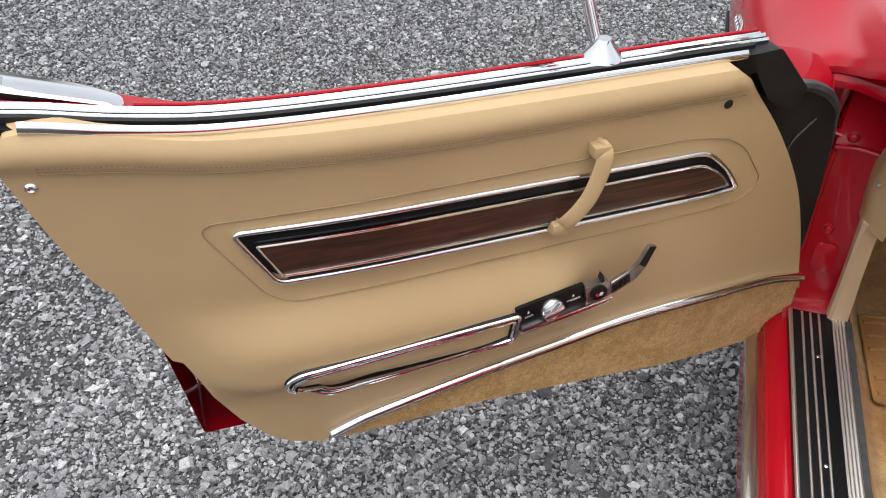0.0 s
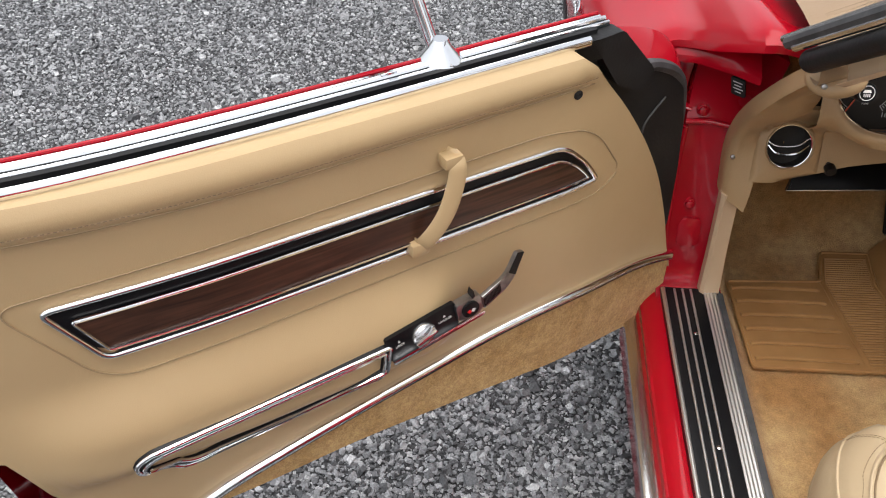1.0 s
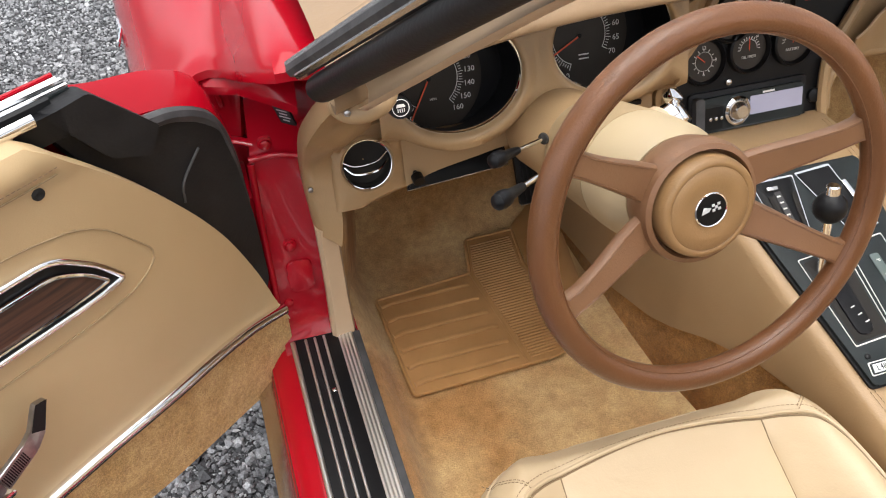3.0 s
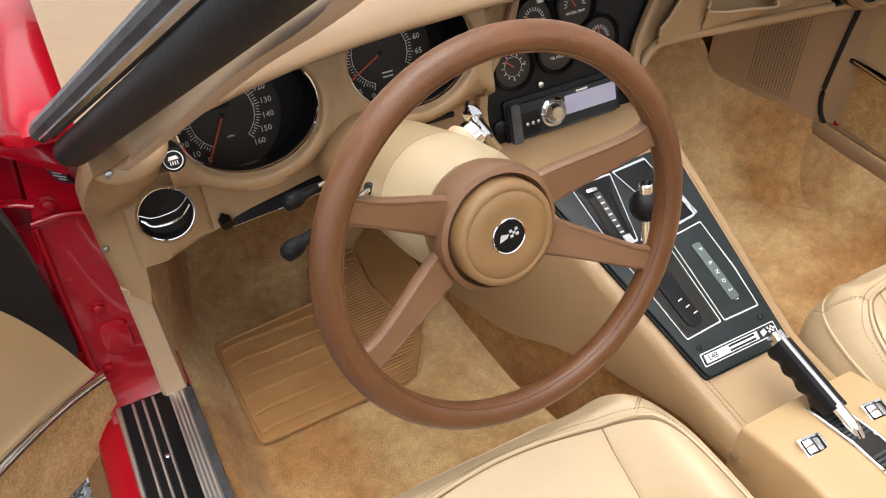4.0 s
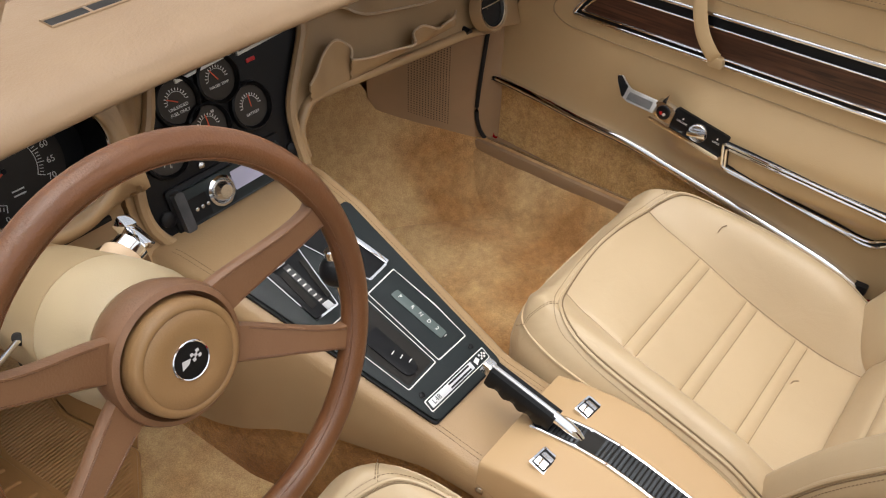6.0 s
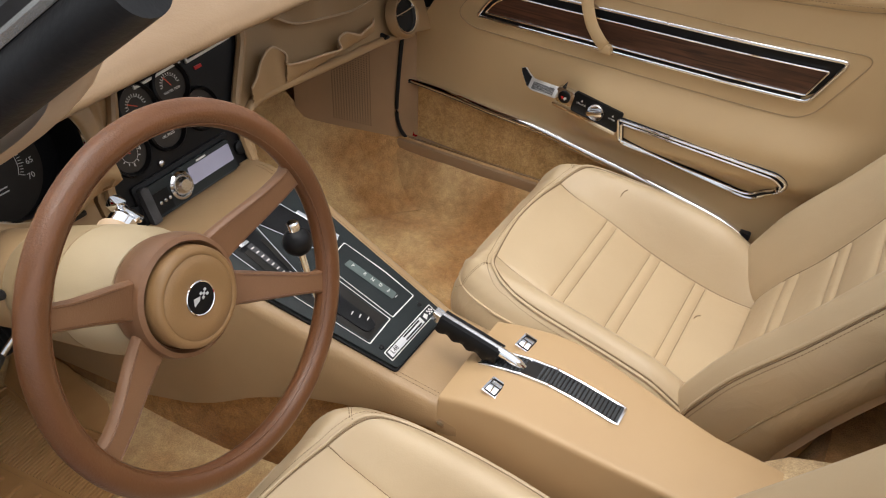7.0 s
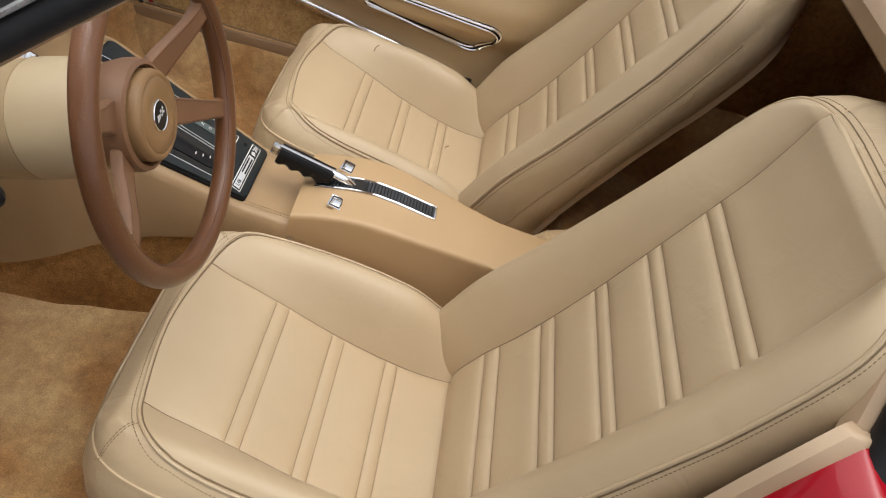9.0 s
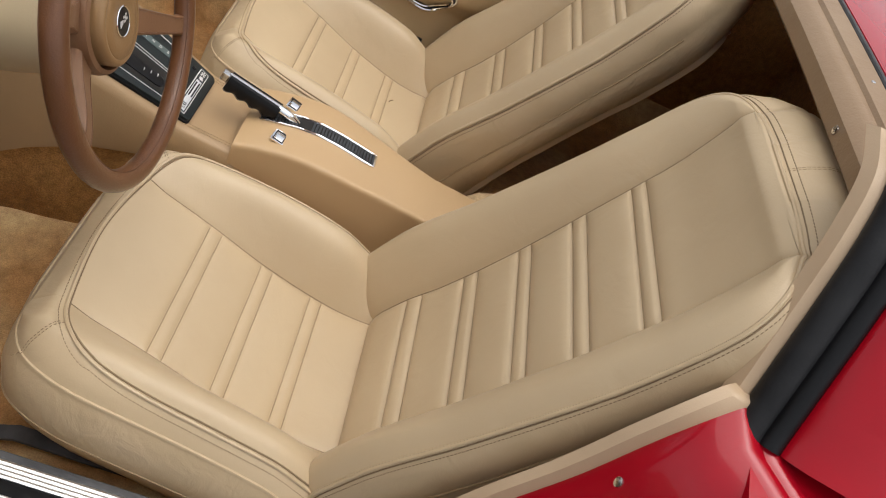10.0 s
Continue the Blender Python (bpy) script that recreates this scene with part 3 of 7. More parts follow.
    for du, text in ((f * 0.036, "UNLOCK"), (f * -0.036, "LOCK")):
        words(text, 0.0052, pm @ pose(du, 0.0, 0.0062), WHITE, door, "plate_lettering")
        part("marking", prism([(-0.0022, 0), (0.0022, 0), (0, 0.005)], 0.0003, pm @ pose(du, 0.006, 0.006)), WHITE, door, "small white arrow")
    hm = pm @ pose(f * 0.073, 0.003, 0.0)
    # Latch housing too: its reflected light is put into the metal's tone.
    part("latch_body", prism(round_rect(0.040, 0.034, 0.006), 0.013, hm, 0.003), DARK_METAL if f > 0 else STEEL, door, "brushed latch housing")
    part("emblem", lathe([(0.0135, 0), (0.0135, 0.003), (0.012, 0.0036)], hm @ pose(0, 0, 0.013), 24), BLACK, door, "black round emblem")
    part("emblem_mark", box(-0.006, -0.001, -0.003, 0.003, 0.0, 0.0006, 0, hm @ pose(0, 0, 0.0166, 0, 0, 30)), REDLENS, door, "small red flag mark")
    part("emblem_mark", box(0.001, 0.006, -0.003, 0.003, 0.0, 0.0006, 0, hm @ pose(0, 0, 0.0166, 0, 0, -30)), WHITE, door, "small white flag mark")
    # Lever tone carries its reflections: dark metal on the left door, brighter on right.
    if f > 0:
        tilt, bright = 14, DARK_METAL
        side = [(0.0202, -0.016), (0.0672, -0.014), (0.0874, -0.004), (0.1098, 0.026), (0.0963, 0.034), (0.0739, 0.013), (0.0605, 0.009), (0.0202, 0.009)]
        tip = [(0.0862, -0.002), (0.1092, 0.0255), (0.0969, 0.033), (0.0745, 0.011)]
        first, last, low, drop = 0.022, 0.0545, -0.011, 0.0
    else:
        tilt, bright = 5, ALU
        side = [(0.017, -0.014), (0.070, -0.022), (0.086, -0.019), (0.108, 0.001), (0.114, 0.010), (0.105, 0.015), (0.090, 0.007), (0.078, 0.002), (0.017, 0.012)]
        tip = [(0.082, -0.0190), (0.0865, -0.0178), (0.1075, 0.0015), (0.113, 0.0095), (0.1053, 0.014), (0.0905, 0.006), (0.083, 0.0030)]
        first, last, low, drop = 0.026, 0.074, -0.011, -0.0004
    hl = hm @ pose(f * 0.012, 0, 0.010, 0 if f > 0 else -22, f * tilt, 0) @ pose(f * -0.012, 0, 0)
    blade = [(f * x, y) for x, y in side][::f]
    part("latch_lever", prism(round_poly(blade, 0.002, 2), 0.006, hl, 0.0015), bright, door, "bright grooved latch lever")
    grip = bmesh.new()
    for k in range(int((last - first) / 0.0025) + 1):
        box(f * (first + 0.0025 * k) - 0.0007, f * (first + 0.0025 * k) + 0.0007, low + drop * k, low + drop * k + 0.0155, 0.0055, 0.0068, 0, hl, grip)
    part("grip_lines", grip, BLACK if f > 0 else GREY_RUBBER, door, "dark grip grooves")
    part("lever_tip", prism([(f * x, y) for x, y in tip][::f], 0.0008, hl @ pose(0, 0, 0.0061)), BLACK, door, "black lever tip")
    part("pull_tab", prism([(-0.003, -0.003), (0.004, 0.0), (0.003, 0.018), (-0.003, 0.004)], 0.02, hm @ pose(f * 0.008, 0.019, 0.002) @ Matrix.Scale(0.62, 4)), RUBBER, door, "black armrest end tab")
    # screws
    for u, z, material in ((0.722, 0.952, CHROME), (-0.166, 0.914, DARK)):
        sm = basis(V(u, panel_w(u, z), z), (1, 0, 0), (0, 0, 1)) if s < 0 else basis(V(u, panel_w(u, z), z), (-1, 0, 0), (0, 0, 1))
        part("screw", lathe([(0.0068, 0), (0.0068, 0.0015), (0.004, 0.0036), (0.002, 0.0022)], sm, 16), material, door, "cup-washered screw")
    # window sill: bright inner trim, black felt, ribbed outer rail
    top_line = lambda u: lerp_table([(-0.24, 0.963), (0.08, 0.965), (0.24, 0.967), (0.38, 0.971), (0.51, 0.979), (0.63, 0.999), (0.70, 1.016), (0.78, 1.03)], u)  # noqa: E731
    run = lambda a, b2, w, dz: [V(u, w, top_line(u) + dz) for u in [a + (b2 - a) * k / 36 for k in range(37)]]  # noqa: E731
    part("inner_trim", tube(run(-0.20, 0.715, -0.040, 0.006), 0.0075, seg=10, flat=0.7, up=(0, 1, 0)), CHROME, door, "bright inner sill trim")
    part("felt", slab([run(-0.235, 0.76, -0.05, -0.002), run(-0.235, 0.76, -0.068, -0.004)], (0, 0, -0.03)), BLACK, door, "black window felt")
    part("window_slot", slab([run(-0.235, 0.76, -0.067, 0.004), run(-0.235, 0.76, -0.073, 0.005)], (0, 0, -0.03)), RUBBER, door, "black window wiper strip")
    for w, dz, r in ((-0.0775, 0.004, 0.0030), (-0.0865, 0.006, 0.0038), (-0.0965, 0.004, 0.0032)):
        part("outer_rail", tube(run(-0.262, 0.775, w, dz), r, seg=8), STEEL if w == -0.087 else CHROME, door, "ribbed bright outer rail")
    part("rail_bed", slab([run(-0.262, 0.77, -0.074, 0.0015), run(-0.262, 0.77, -0.100, 0.0015)], (0, 0, -0.012)), BLACK_SATIN, door, "dark channel under the rail")
    part("skin_edge", tube(run(-0.262, 0.60, -0.103, 0.007), 0.0028, seg=8), RED, door, "red painted skin edge behind the rail")
    # hinge side: black weather flap and seal
    flap = round_poly([(-0.205, 0.960), (-0.262, 0.952), (-0.328, 0.882), (-0.386, 0.866), (-0.432, 0.822), (-0.447, 0.755), (-0.458, 0.66), (-0.462, 0.54), (-0.44, 0.48), (-0.36, 0.66)], 0.010, 3)
    part("weather_flap", loft([[V(u, w, z) for u, z in flap] for w in (-0.074, -0.12)]), RUBBER, door, "black rubber flap at the hinge end")
    part("flap_edge", tube(smooth_path([V(-0.318, -0.076, 0.884), V(-0.375, -0.078, 0.872), V(-0.425, -0.082, 0.836), V(-0.446, -0.086, 0.77), V(-0.456, -0.09, 0.68)], 6), 0.010, seg=8), GREY_RUBBER, door, "worn grey rubber seal")
    part("flap_crease", tube(smooth_path([V(-0.395, -0.073, 0.815), V(-0.362, -0.072, 0.782), V(-0.357, -0.073, 0.752)], 6), 0.0018, seg=6), GREY_RUBBER, door, "raised crease in the flap")
    part("flap_block", prism(round_poly([(-0.215, 0.960), (-0.268, 0.964), (-0.338, 0.888), (-0.318, 0.858), (-0.27, 0.88)], 0.006, 2), 0.03, Matrix(((1, 0, 0, 0), (0, 0, -s, -s * 0.050), (0, 1, 0, 0), (0, 0, 0, 1))) if s > 0 else Matrix(((1, 0, 0, 0), (0, 0, 1, 0.050), (0, 1, 0, 0), (0, 0, 0, 1))), 0.004), RUBBER, door, "black corner seal block")
    lip = smooth_path([V(-0.262, -0.14, 0.945), V(-0.31, -0.14, 0.924), V(-0.395, -0.14, 0.902), V(-0.452, -0.14, 0.868), V(-0.474, -0.14, 0.818)], 6)
    part("skin_lip", slab([[p + Vector((0.012, s * 0.045, -0.030)), p + Vector((0.004, s * 0.02, -0.008)), p, p + Vector((0.0, s * -0.025, -0.016)), p + Vector((0.0, s * -0.04, -0.06))] for p in lip], (0.008, 0, -0.006)), RED, door, "red outer skin turned in at the hinge end")
    return door


O_L = Vector((-1.15, -0.313, 0.0))
TH = radians(54.5)
left_m = Matrix(((-math.sin(TH), math.cos(TH), 0, O_L.x), (-math.cos(TH), -math.sin(TH), 0, O_L.y), (0, 0, 1, 0), (0, 0, 0, 1)))
door_left = car_door(1, left_m, "open red car door with tan vinyl panel and wood strip")
TR = radians(1.5)
right_m = Matrix(((-math.sin(TR), math.cos(TR), 0, 0.697), (-math.cos(TR), -math.sin(TR), 0, -0.355), (0, 0, 1, -0.005), (0, 0, 0, 1)))
BOW["front"] = 0.014
door_right = car_door(-1, right_m, "closed red car door with tan vinyl panel and wood strip")

part("moulding_end", box(0.425, 0.452, 0.004, 0.024, 0.430, 0.452, 0.005), RUBBER, door_right, "black moulding end cap")
# door mirror on its chrome arm, and the outer door handle
arm = [left_m @ Vector(p) for p in ((-0.008, -0.100, 0.962), (0.0, -0.115, 1.0), (0.012, -0.135, 1.06))]
part("mirror_foot", lathe([(0.030, 0), (0.028, 0.006), (0.014, 0.02), (0.010, 0.03)], Matrix.Translation(left_m @ Vector((-0.008, -0.098, 0.966))), 32), CHROME, door_left, "flared chrome mirror foot").matrix_parent_inverse = left_m.inverted()
part("mirror_arm", tube(smooth_path(arm, 6), 0.0085, seg=12), CHROME, door_left, "chrome mirror arm").matrix_parent_inverse = left_m.inverted()

# ---------------------------------------------------------------- car body
# sill: outer pinch strip, painted step, black tread with bright ribs, inner bright strip
Y0, Y1 = 0.0, -1.15
part("sill_edge", box(-0.872, -0.846, Y1, 0.03, 0.33, 0.352, 0.004), STEEL, body, "dull metal edge strip along the sill")
rows = [[(x, y, z) for x, z in ((-0.850, 0.335), (-0.846, 0.362), (-0.836, 0.378), (-0.822, 0.386), (-0.806, 0.386))] for y in (0.06, -0.3, -0.7, Y1)]
part("sill_step", slab(rows, (0, 0, -0.09)), RED, body, "glossy red painted sill step")
sill = part("tread_plate", slab([[(-0.806, y, 0.396), (-0.80, y, 0.398), (-0.70, y, 0.398), (-0.695, y, 0.394)] for y in (0.004, -0.4, -0.8, Y1)], (0, 0, -0.03)), BLACK, body, "black sill tread plate")
for x, wdt in ((-0.802, 0.008), (-0.781, 0.0046), (-0.766, 0.0046), (-0.751, 0.0046)):
    part("bright_rib", tube([(x, Y1, 0.3985), (x, -0.5, 0.3985), (x, 0.0, 0.3985)], wdt / 2, seg=10, flat=0.9), ALU, sill, "bright metal rib")
part("bright_band", slab([[(-0.7285 + 0.003 * k, y, 0.400 + (0.0012 if k % 2 else 0)) for k in range(9)] for y in (Y1, -0.5, 0.0)], (0, 0, -0.004)), ALU, sill, "ribbed bright sill band", smooth=False)
part("sill_inner_lip", box(-0.7065, -0.692, Y1, -0.004, 0.38, 0.3985, 0.002), GREY_RUBBER, sill, "dark inner lip")
for y in (-0.115, -0.36, -0.62):
    part("screw", lathe([(0.004, 0), (0.004, 0.001), (0.002, 0.002)], pose(-0.757, y, 0.398), 12), STEEL, sill)
part("sill_box", box(-0.845, -0.70, Y1, 0.10, 0.16, 0.375, 0.01), RED_JAMB, body, "painted sill box")
part("sill_edge", box(0.846, 0.872, Y1, 0.03, 0.33, 0.352, 0.004), STEEL, body, "dull metal edge strip along the sill")
part("sill_box", box(0.70, 0.845, Y1, 0.10, 0.16, 0.39, 0.01), RED_JAMB, body, "painted sill box")


def jamb(s):
    """The painted hinge pillar in front of a door."""
    f = lambda x, y, z: (s * x, y, z)  # noqa: E731
    rows = []
    for z, x0, y0, x1, y1 in ((0.385, 0.815, -0.016, 0.722, -0.030), (0.400, 0.815, 0.010, 0.724, 0.002), (0.43, 0.815, 0.028, 0.728, 0.012), (0.47, 0.812, 0.034, 0.732, 0.012), (0.56, 0.812, 0.05, 0.742, 0.02), (0.66, 0.812, 0.065, 0.75, 0.02),
                              (0.715, 0.810, 0.068, 0.75, 0.016), (0.728, 0.808, 0.078, 0.75, 0.014), (0.79, 0.802, 0.105, 0.745, -0.005), (0.845, 0.794, 0.125, 0.735, -0.04), (0.872, 0.79, 0.15, 0.725, -0.03), (0.88, 0.79, 0.19, 0.72, 0.05)):
        x1, y1 = (x1 - 0.03, y1 + 0.022) if s < 0 else (x1, y1 + 0.03)
        rows.append([f(x0 + (x1 - x0) * k / 6, y0 + (y1 - y0) * k / 6 + 0.01 * math.sin(math.pi * k / 6), z) for k in range(7)])
    j = part("hinge_pillar", slab(rows, (0, 0.05, 0)), RED_JAMB, body, "red painted hinge pillar")
    well = [[f(x, y + 0.03 * math.sin(30 * x), z) for x in (0.70, 0.74, 0.78, 0.82, 0.86, 0.89)] for y, z in ((0.15, 0.30), (0.18, 0.5), (0.19, 0.66), (0.185, 0.73), (0.20, 0.765))]
    part("hinge_recess", slab(well, (0, 0.03, 0)), RED_JAMB, body, "deep red recess behind the hinge pillar")
    part("hinge", box(*sorted((s * 0.815, s * 0.86)), 0.06, 0.16, 0.60, 0.66, 0.008), RED_JAMB, body, "red painted door hinge")
    part("hinge", box(*sorted((s * 0.815, s * 0.86)), 0.03, 0.14, 0.46, 0.51, 0.008), RED_JAMB, body, "red painted door hinge")
    part("pillar_rib", prism(round_rect(0.040, 0.060, 0.012), 0.006, basis(f(0.768, 0.048, 0.50), (1, 0.0, 0), (0, 0.15, 1)), 0.003), RED_JAMB, body, "pressed rib in the pillar")
    part("pillar_flange", tube(smooth_path([f(0.814, 0.016, 0.43), f(0.812, 0.034, 0.52), f(0.812, 0.052, 0.62), f(0.810, 0.062, 0.715)], 5), 0.0055, seg=10), RED_JAMB, body, "folded edge of the pillar")
    part("pillar_fold", tube(smooth_path([f(0.812, 0.062, 0.722), f(0.775, 0.062, 0.724), f(0.735, 0.044, 0.726)], 5), 0.0045, seg=10), RED_JAMB, body, "pressed fold across the pillar")
    for x, y, z in ((0.776, 0.054, 0.559), (0.785, 0.072, 0.74), (0.795, 0.040, 0.455)):
        part("bolt", lathe([(0.011, -0.004), (0.011, 0.001), (0.008, 0.002), (0.008, 0.007), (0.005, 0.009)], basis(f(x, y, z), (1, 0, 0), (0, 0, 1)), 12), RED_JAMB, body, "painted bolt")
    part("hinge_arm", prism(round_poly([(-0.030, -0.018), (0.022, -0.024), (0.034, 0.0), (0.020, 0.022), (-0.028, 0.018)], 0.006, 3), 0.05, basis(f(0.850, 0.10, 0.60), (0.3, 1, 0.2), (0, -0.2, 1)), 0.004), RED_JAMB, body, "red painted hinge arm")
    part("hinge_arm", prism(round_poly([(-0.026, -0.016), (0.024, -0.020), (0.030, 0.004), (0.014, 0.020), (-0.024, 0.016)], 0.006, 3), 0.05, basis(f(0.846, 0.075, 0.455), (0.3, 1, 0.15), (0, -0.2, 1)), 0.004), RED_JAMB, body, "red painted hinge arm")
    part("hinge_pin", tube([f(0.842, 0.085, 0.575), f(0.838, 0.092, 0.70)], 0.008, seg=12), RED_JAMB, body, "red painted hinge pin")
    part("check_strap", tube(smooth_path([f(0.80, 0.085, 0.735), f(0.835, 0.095, 0.742), f(0.868, 0.075, 0.752), f(0.895, 0.04, 0.748)], 5), 0.009, seg=10, flat=0.5), RED_JAMB, body, "door check strap")
    part("cowl_post", prism(round_poly([(-0.032, -0.055), (0.030, -0.060), (0.034, 0.030), (0.010, 0.060), (-0.030, 0.052)], 0.012, 3), 0.03, basis(f(0.828, 0.155, 0.775), (1, 0.35 * s, 0), (0, 0.25, 1)), 0.006), RED_JAMB, body, "pressed post below the wing")
    part("cowl_shelf", slab([[f(x, y, z) for x, y, z in ((0.745, -0.055, 0.868), (0.775, -0.01, 0.862), (0.81, 0.06, 0.842), (0.85, 0.11, 0.822))], [f(x, y, z) for x, y, z in ((0.735, 0.03, 0.900), (0.77, 0.06, 0.890), (0.81, 0.12, 0.865), (0.86, 0.16, 0.835))]], (0, 0, -0.012)), RED_JAMB, body, "dull red shelf under the wing edge")
    part("drain_stub", tube(smooth_path([f(0.838, 0.115, 0.835), f(0.836, 0.105, 0.815), f(0.832, 0.108, 0.79)], 4), 0.004, seg=10), RED_JAMB, body, "small stub under the wing")
    pm = basis(f(0.755, 0.010 if s < 0 else 0.05, 0.820), (1, s * 0.9, 0), (0, -0.55, 1))
    plate = part("data_plate", prism(round_rect(0.024, 0.038, 0.003), 0.003, pm), BLACK_SATIN, body, "small dark data plate")
    for k, w in enumerate((0.016, 0.012, 0.017, 0.010)):
        part("marking", box(-w / 2, w / 2, -0.001, 0.001, 0.0, 0.0006, 0, pm @ pose(0, 0.011 - 0.007 * k, 0.003)), SILVER, plate, "silver marking")


jamb(-1)
jamb(1)


def fender(s):
    """Front wing: rises from the door line to a crown, then falls to the bonnet."""
    prof = smooth_path([(0.86, 0, 0.30), (0.905, 0, 0.45), (0.945, 0, 0.58), (0.962, 0, 0.68), (0.945, 0, 0.755), (0.90, 0, 0.802), (0.84, 0, 0.826), (0.77, 0, 0.834), (0.70, 0, 0.842), (0.6, 0, 0.865), (0.5, 0, 0.875), (0.25, 0, 0.885), (0, 0, 0.888)], 4)
    rows = []
    for step in [0.0, 0.005, 0.014, 0.03, 0.06, 0.10] + [0.15 + 0.075 * k for k in range(21)]:
        row = []
        for p in prof:
            start = lerp_table([(0.0, 0.46), (0.55, 0.42), (0.62, 0.16), (0.66, -0.07), (0.70, -0.10), (0.762, -0.117), (0.785, -0.075), (0.82, 0.075), (0.845, 0.112), (0.86, 0.120), (0.90, 0.128), (0.97, 0.132)], p.x)
            y = start + step * (1.75 - start) / 1.75
            rise = ease(y, 0.2, 1.0)
            crown = 0.10 * rise * math.exp(-((p.x - 0.80) / 0.12) ** 2)
            valley = -0.035 * ease(y, 0.15, 0.7) * math.exp(-((p.x - 0.62) / 0.10) ** 2)
            lift = lerp_table([(0.0, 0.0), (0.55, 0.02), (0.66, 0.085), (0.70, 0.105), (0.762, 0.128), (0.783, 0.113), (0.82, 0.050), (0.86, 0.034), (0.90, 0.012), (0.95, 0.0)], p.x) * (1 - ease(y, -0.12, 0.75))
            roll = -0.012 * (1 - ease(step, 0.0, 0.02))
            wide = 0.03 * ease(y, 0.25, 0.8) * ease(p.x, 0.7, 0.9)
            row.append((s * (p.x + wide), y, p.z + crown + valley + lift + roll * (1 - ease(p.x, 0.86, 0.96)) - 0.08 * ease(y, 0.9, 1.7)))
        rows.append(row)
    return rows


part("wing", slab(fender(-1), (0, 0, -0.012)), RED, body, "glossy red front wing and bonnet")
part("wing", slab(fender(1), (0, 0, -0.012)), RED, body, "glossy red front wing and bonnet")

# ---------------------------------------------------------------- floor and carpets
fl = []
for x in [-0.70 + 1.40 * k / 70 for k in range(71)]:
    row = []
    for y in [0.72, 0.62, 0.55, 0.48, 0.42, 0.36, 0.30, 0.25, 0.2, 0.15, 0.1, 0.05, 0.0, -0.05, -0.1, -0.15, -0.2, -0.25, -0.3, -0.35, -0.45, -0.6, -0.8, -0.9, -1.0, -1.05, -1.1, -1.15, -1.25, -1.4, -1.6]:
        a = abs(x)
        z = 0.262 + 0.42 * ease(y, 0.28, 0.74)
        z += 0.115 * ease(a, 0.625, 0.692)
        z += 0.007 * noise.noise(Vector((x * 7, y * 7, 0))) + 0.004 * noise.noise(Vector((x * 19, y * 19, 3)))
        z += 0.19 * ease(-y, 0.93, 1.06)
        row.append((x, y, z))
    fl.append(row)
floor = tagged(part("floor", slab(fl, (0, 0, -0.02)), CARPET), "tan carpeted car floor and toe board", "floor", kind="structure")

# ---------------------------------------------------------------- seats
BACK_O = Vector((0, -0.86, 0.40))
BACK_V = Vector((0, -0.427, 0.904))
BACK_N = Vector((0, 0.904, 0.427))


def superellipse(hx, hy, n, e=4.0):
    out = []
    for k in range(n):
        a = 2 * math.pi * k / n
        c, s2 = math.cos(a), math.sin(a)
        out.append((hx * math.copysign(abs(c) ** (2 / e), c), hy * math.copysign(abs(s2) ** (2 / e), s2)))
    return out


def dense(lo, hi, step, seams):
    """Even samples with closer ones beside each seam."""
    out = {round(lo + (hi - lo) * k / max(1, round((hi - lo) / step)), 5) for k in range(round((hi - lo) / step) + 1)}
    for q in seams:
        out |= {round(q + d, 5) for d in (-0.007, -0.0045, -0.0025, -0.0012, 0, 0.0012, 0.0025, 0.0045, 0.007) if lo < q + d < hi}
    return sorted(out)


def pillow(d, high=0.006, soft=0.0055):
    """A padded panel's rise at distance d from its seam."""
    return high * (1 - math.exp(-abs(d) / soft))


CUSHION_PLEATS = (-0.551, -0.573, -0.651, -0.673, -0.749, -0.771)
BACK_PLEATS = (0.088, 0.119, 0.204, 0.233, 0.316, 0.341, 0.420, 0.446, 0.527, 0.552)
CUSHION_HALF = [(-0.87, 0.270), (-0.70, 0.266), (-0.59, 0.261), (-0.50, 0.254), (-0.474, 0.249), (-0.44, 0.238), (-0.414, 0.222), (-0.396, 0.196), (-0.387, 0.165), (-0.381, 0.10)]
BACK_HALF = [(-0.05, 0.250), (0.1, 0.252), (0.3, 0.250), (0.5, 0.247), (0.6, 0.243), (0.65, 0.237), (0.68, 0.227), (0.705, 0.209), (0.722, 0.185), (0.732, 0.155), (0.738, 0.115), (0.741, 0.06)]
CUSHION_WELT = [(-0.246, -0.868), (-0.246, -0.72), (-0.240, -0.60), (-0.228, -0.52), (-0.208, -0.474), (-0.172, -0.446), (-0.12, -0.432), (0, -0.420), (0.12, -0.432), (0.172, -0.446), (0.208, -0.474), (0.228, -0.52), (0.240, -0.60), (0.246, -0.72), (0.246, -0.868)]


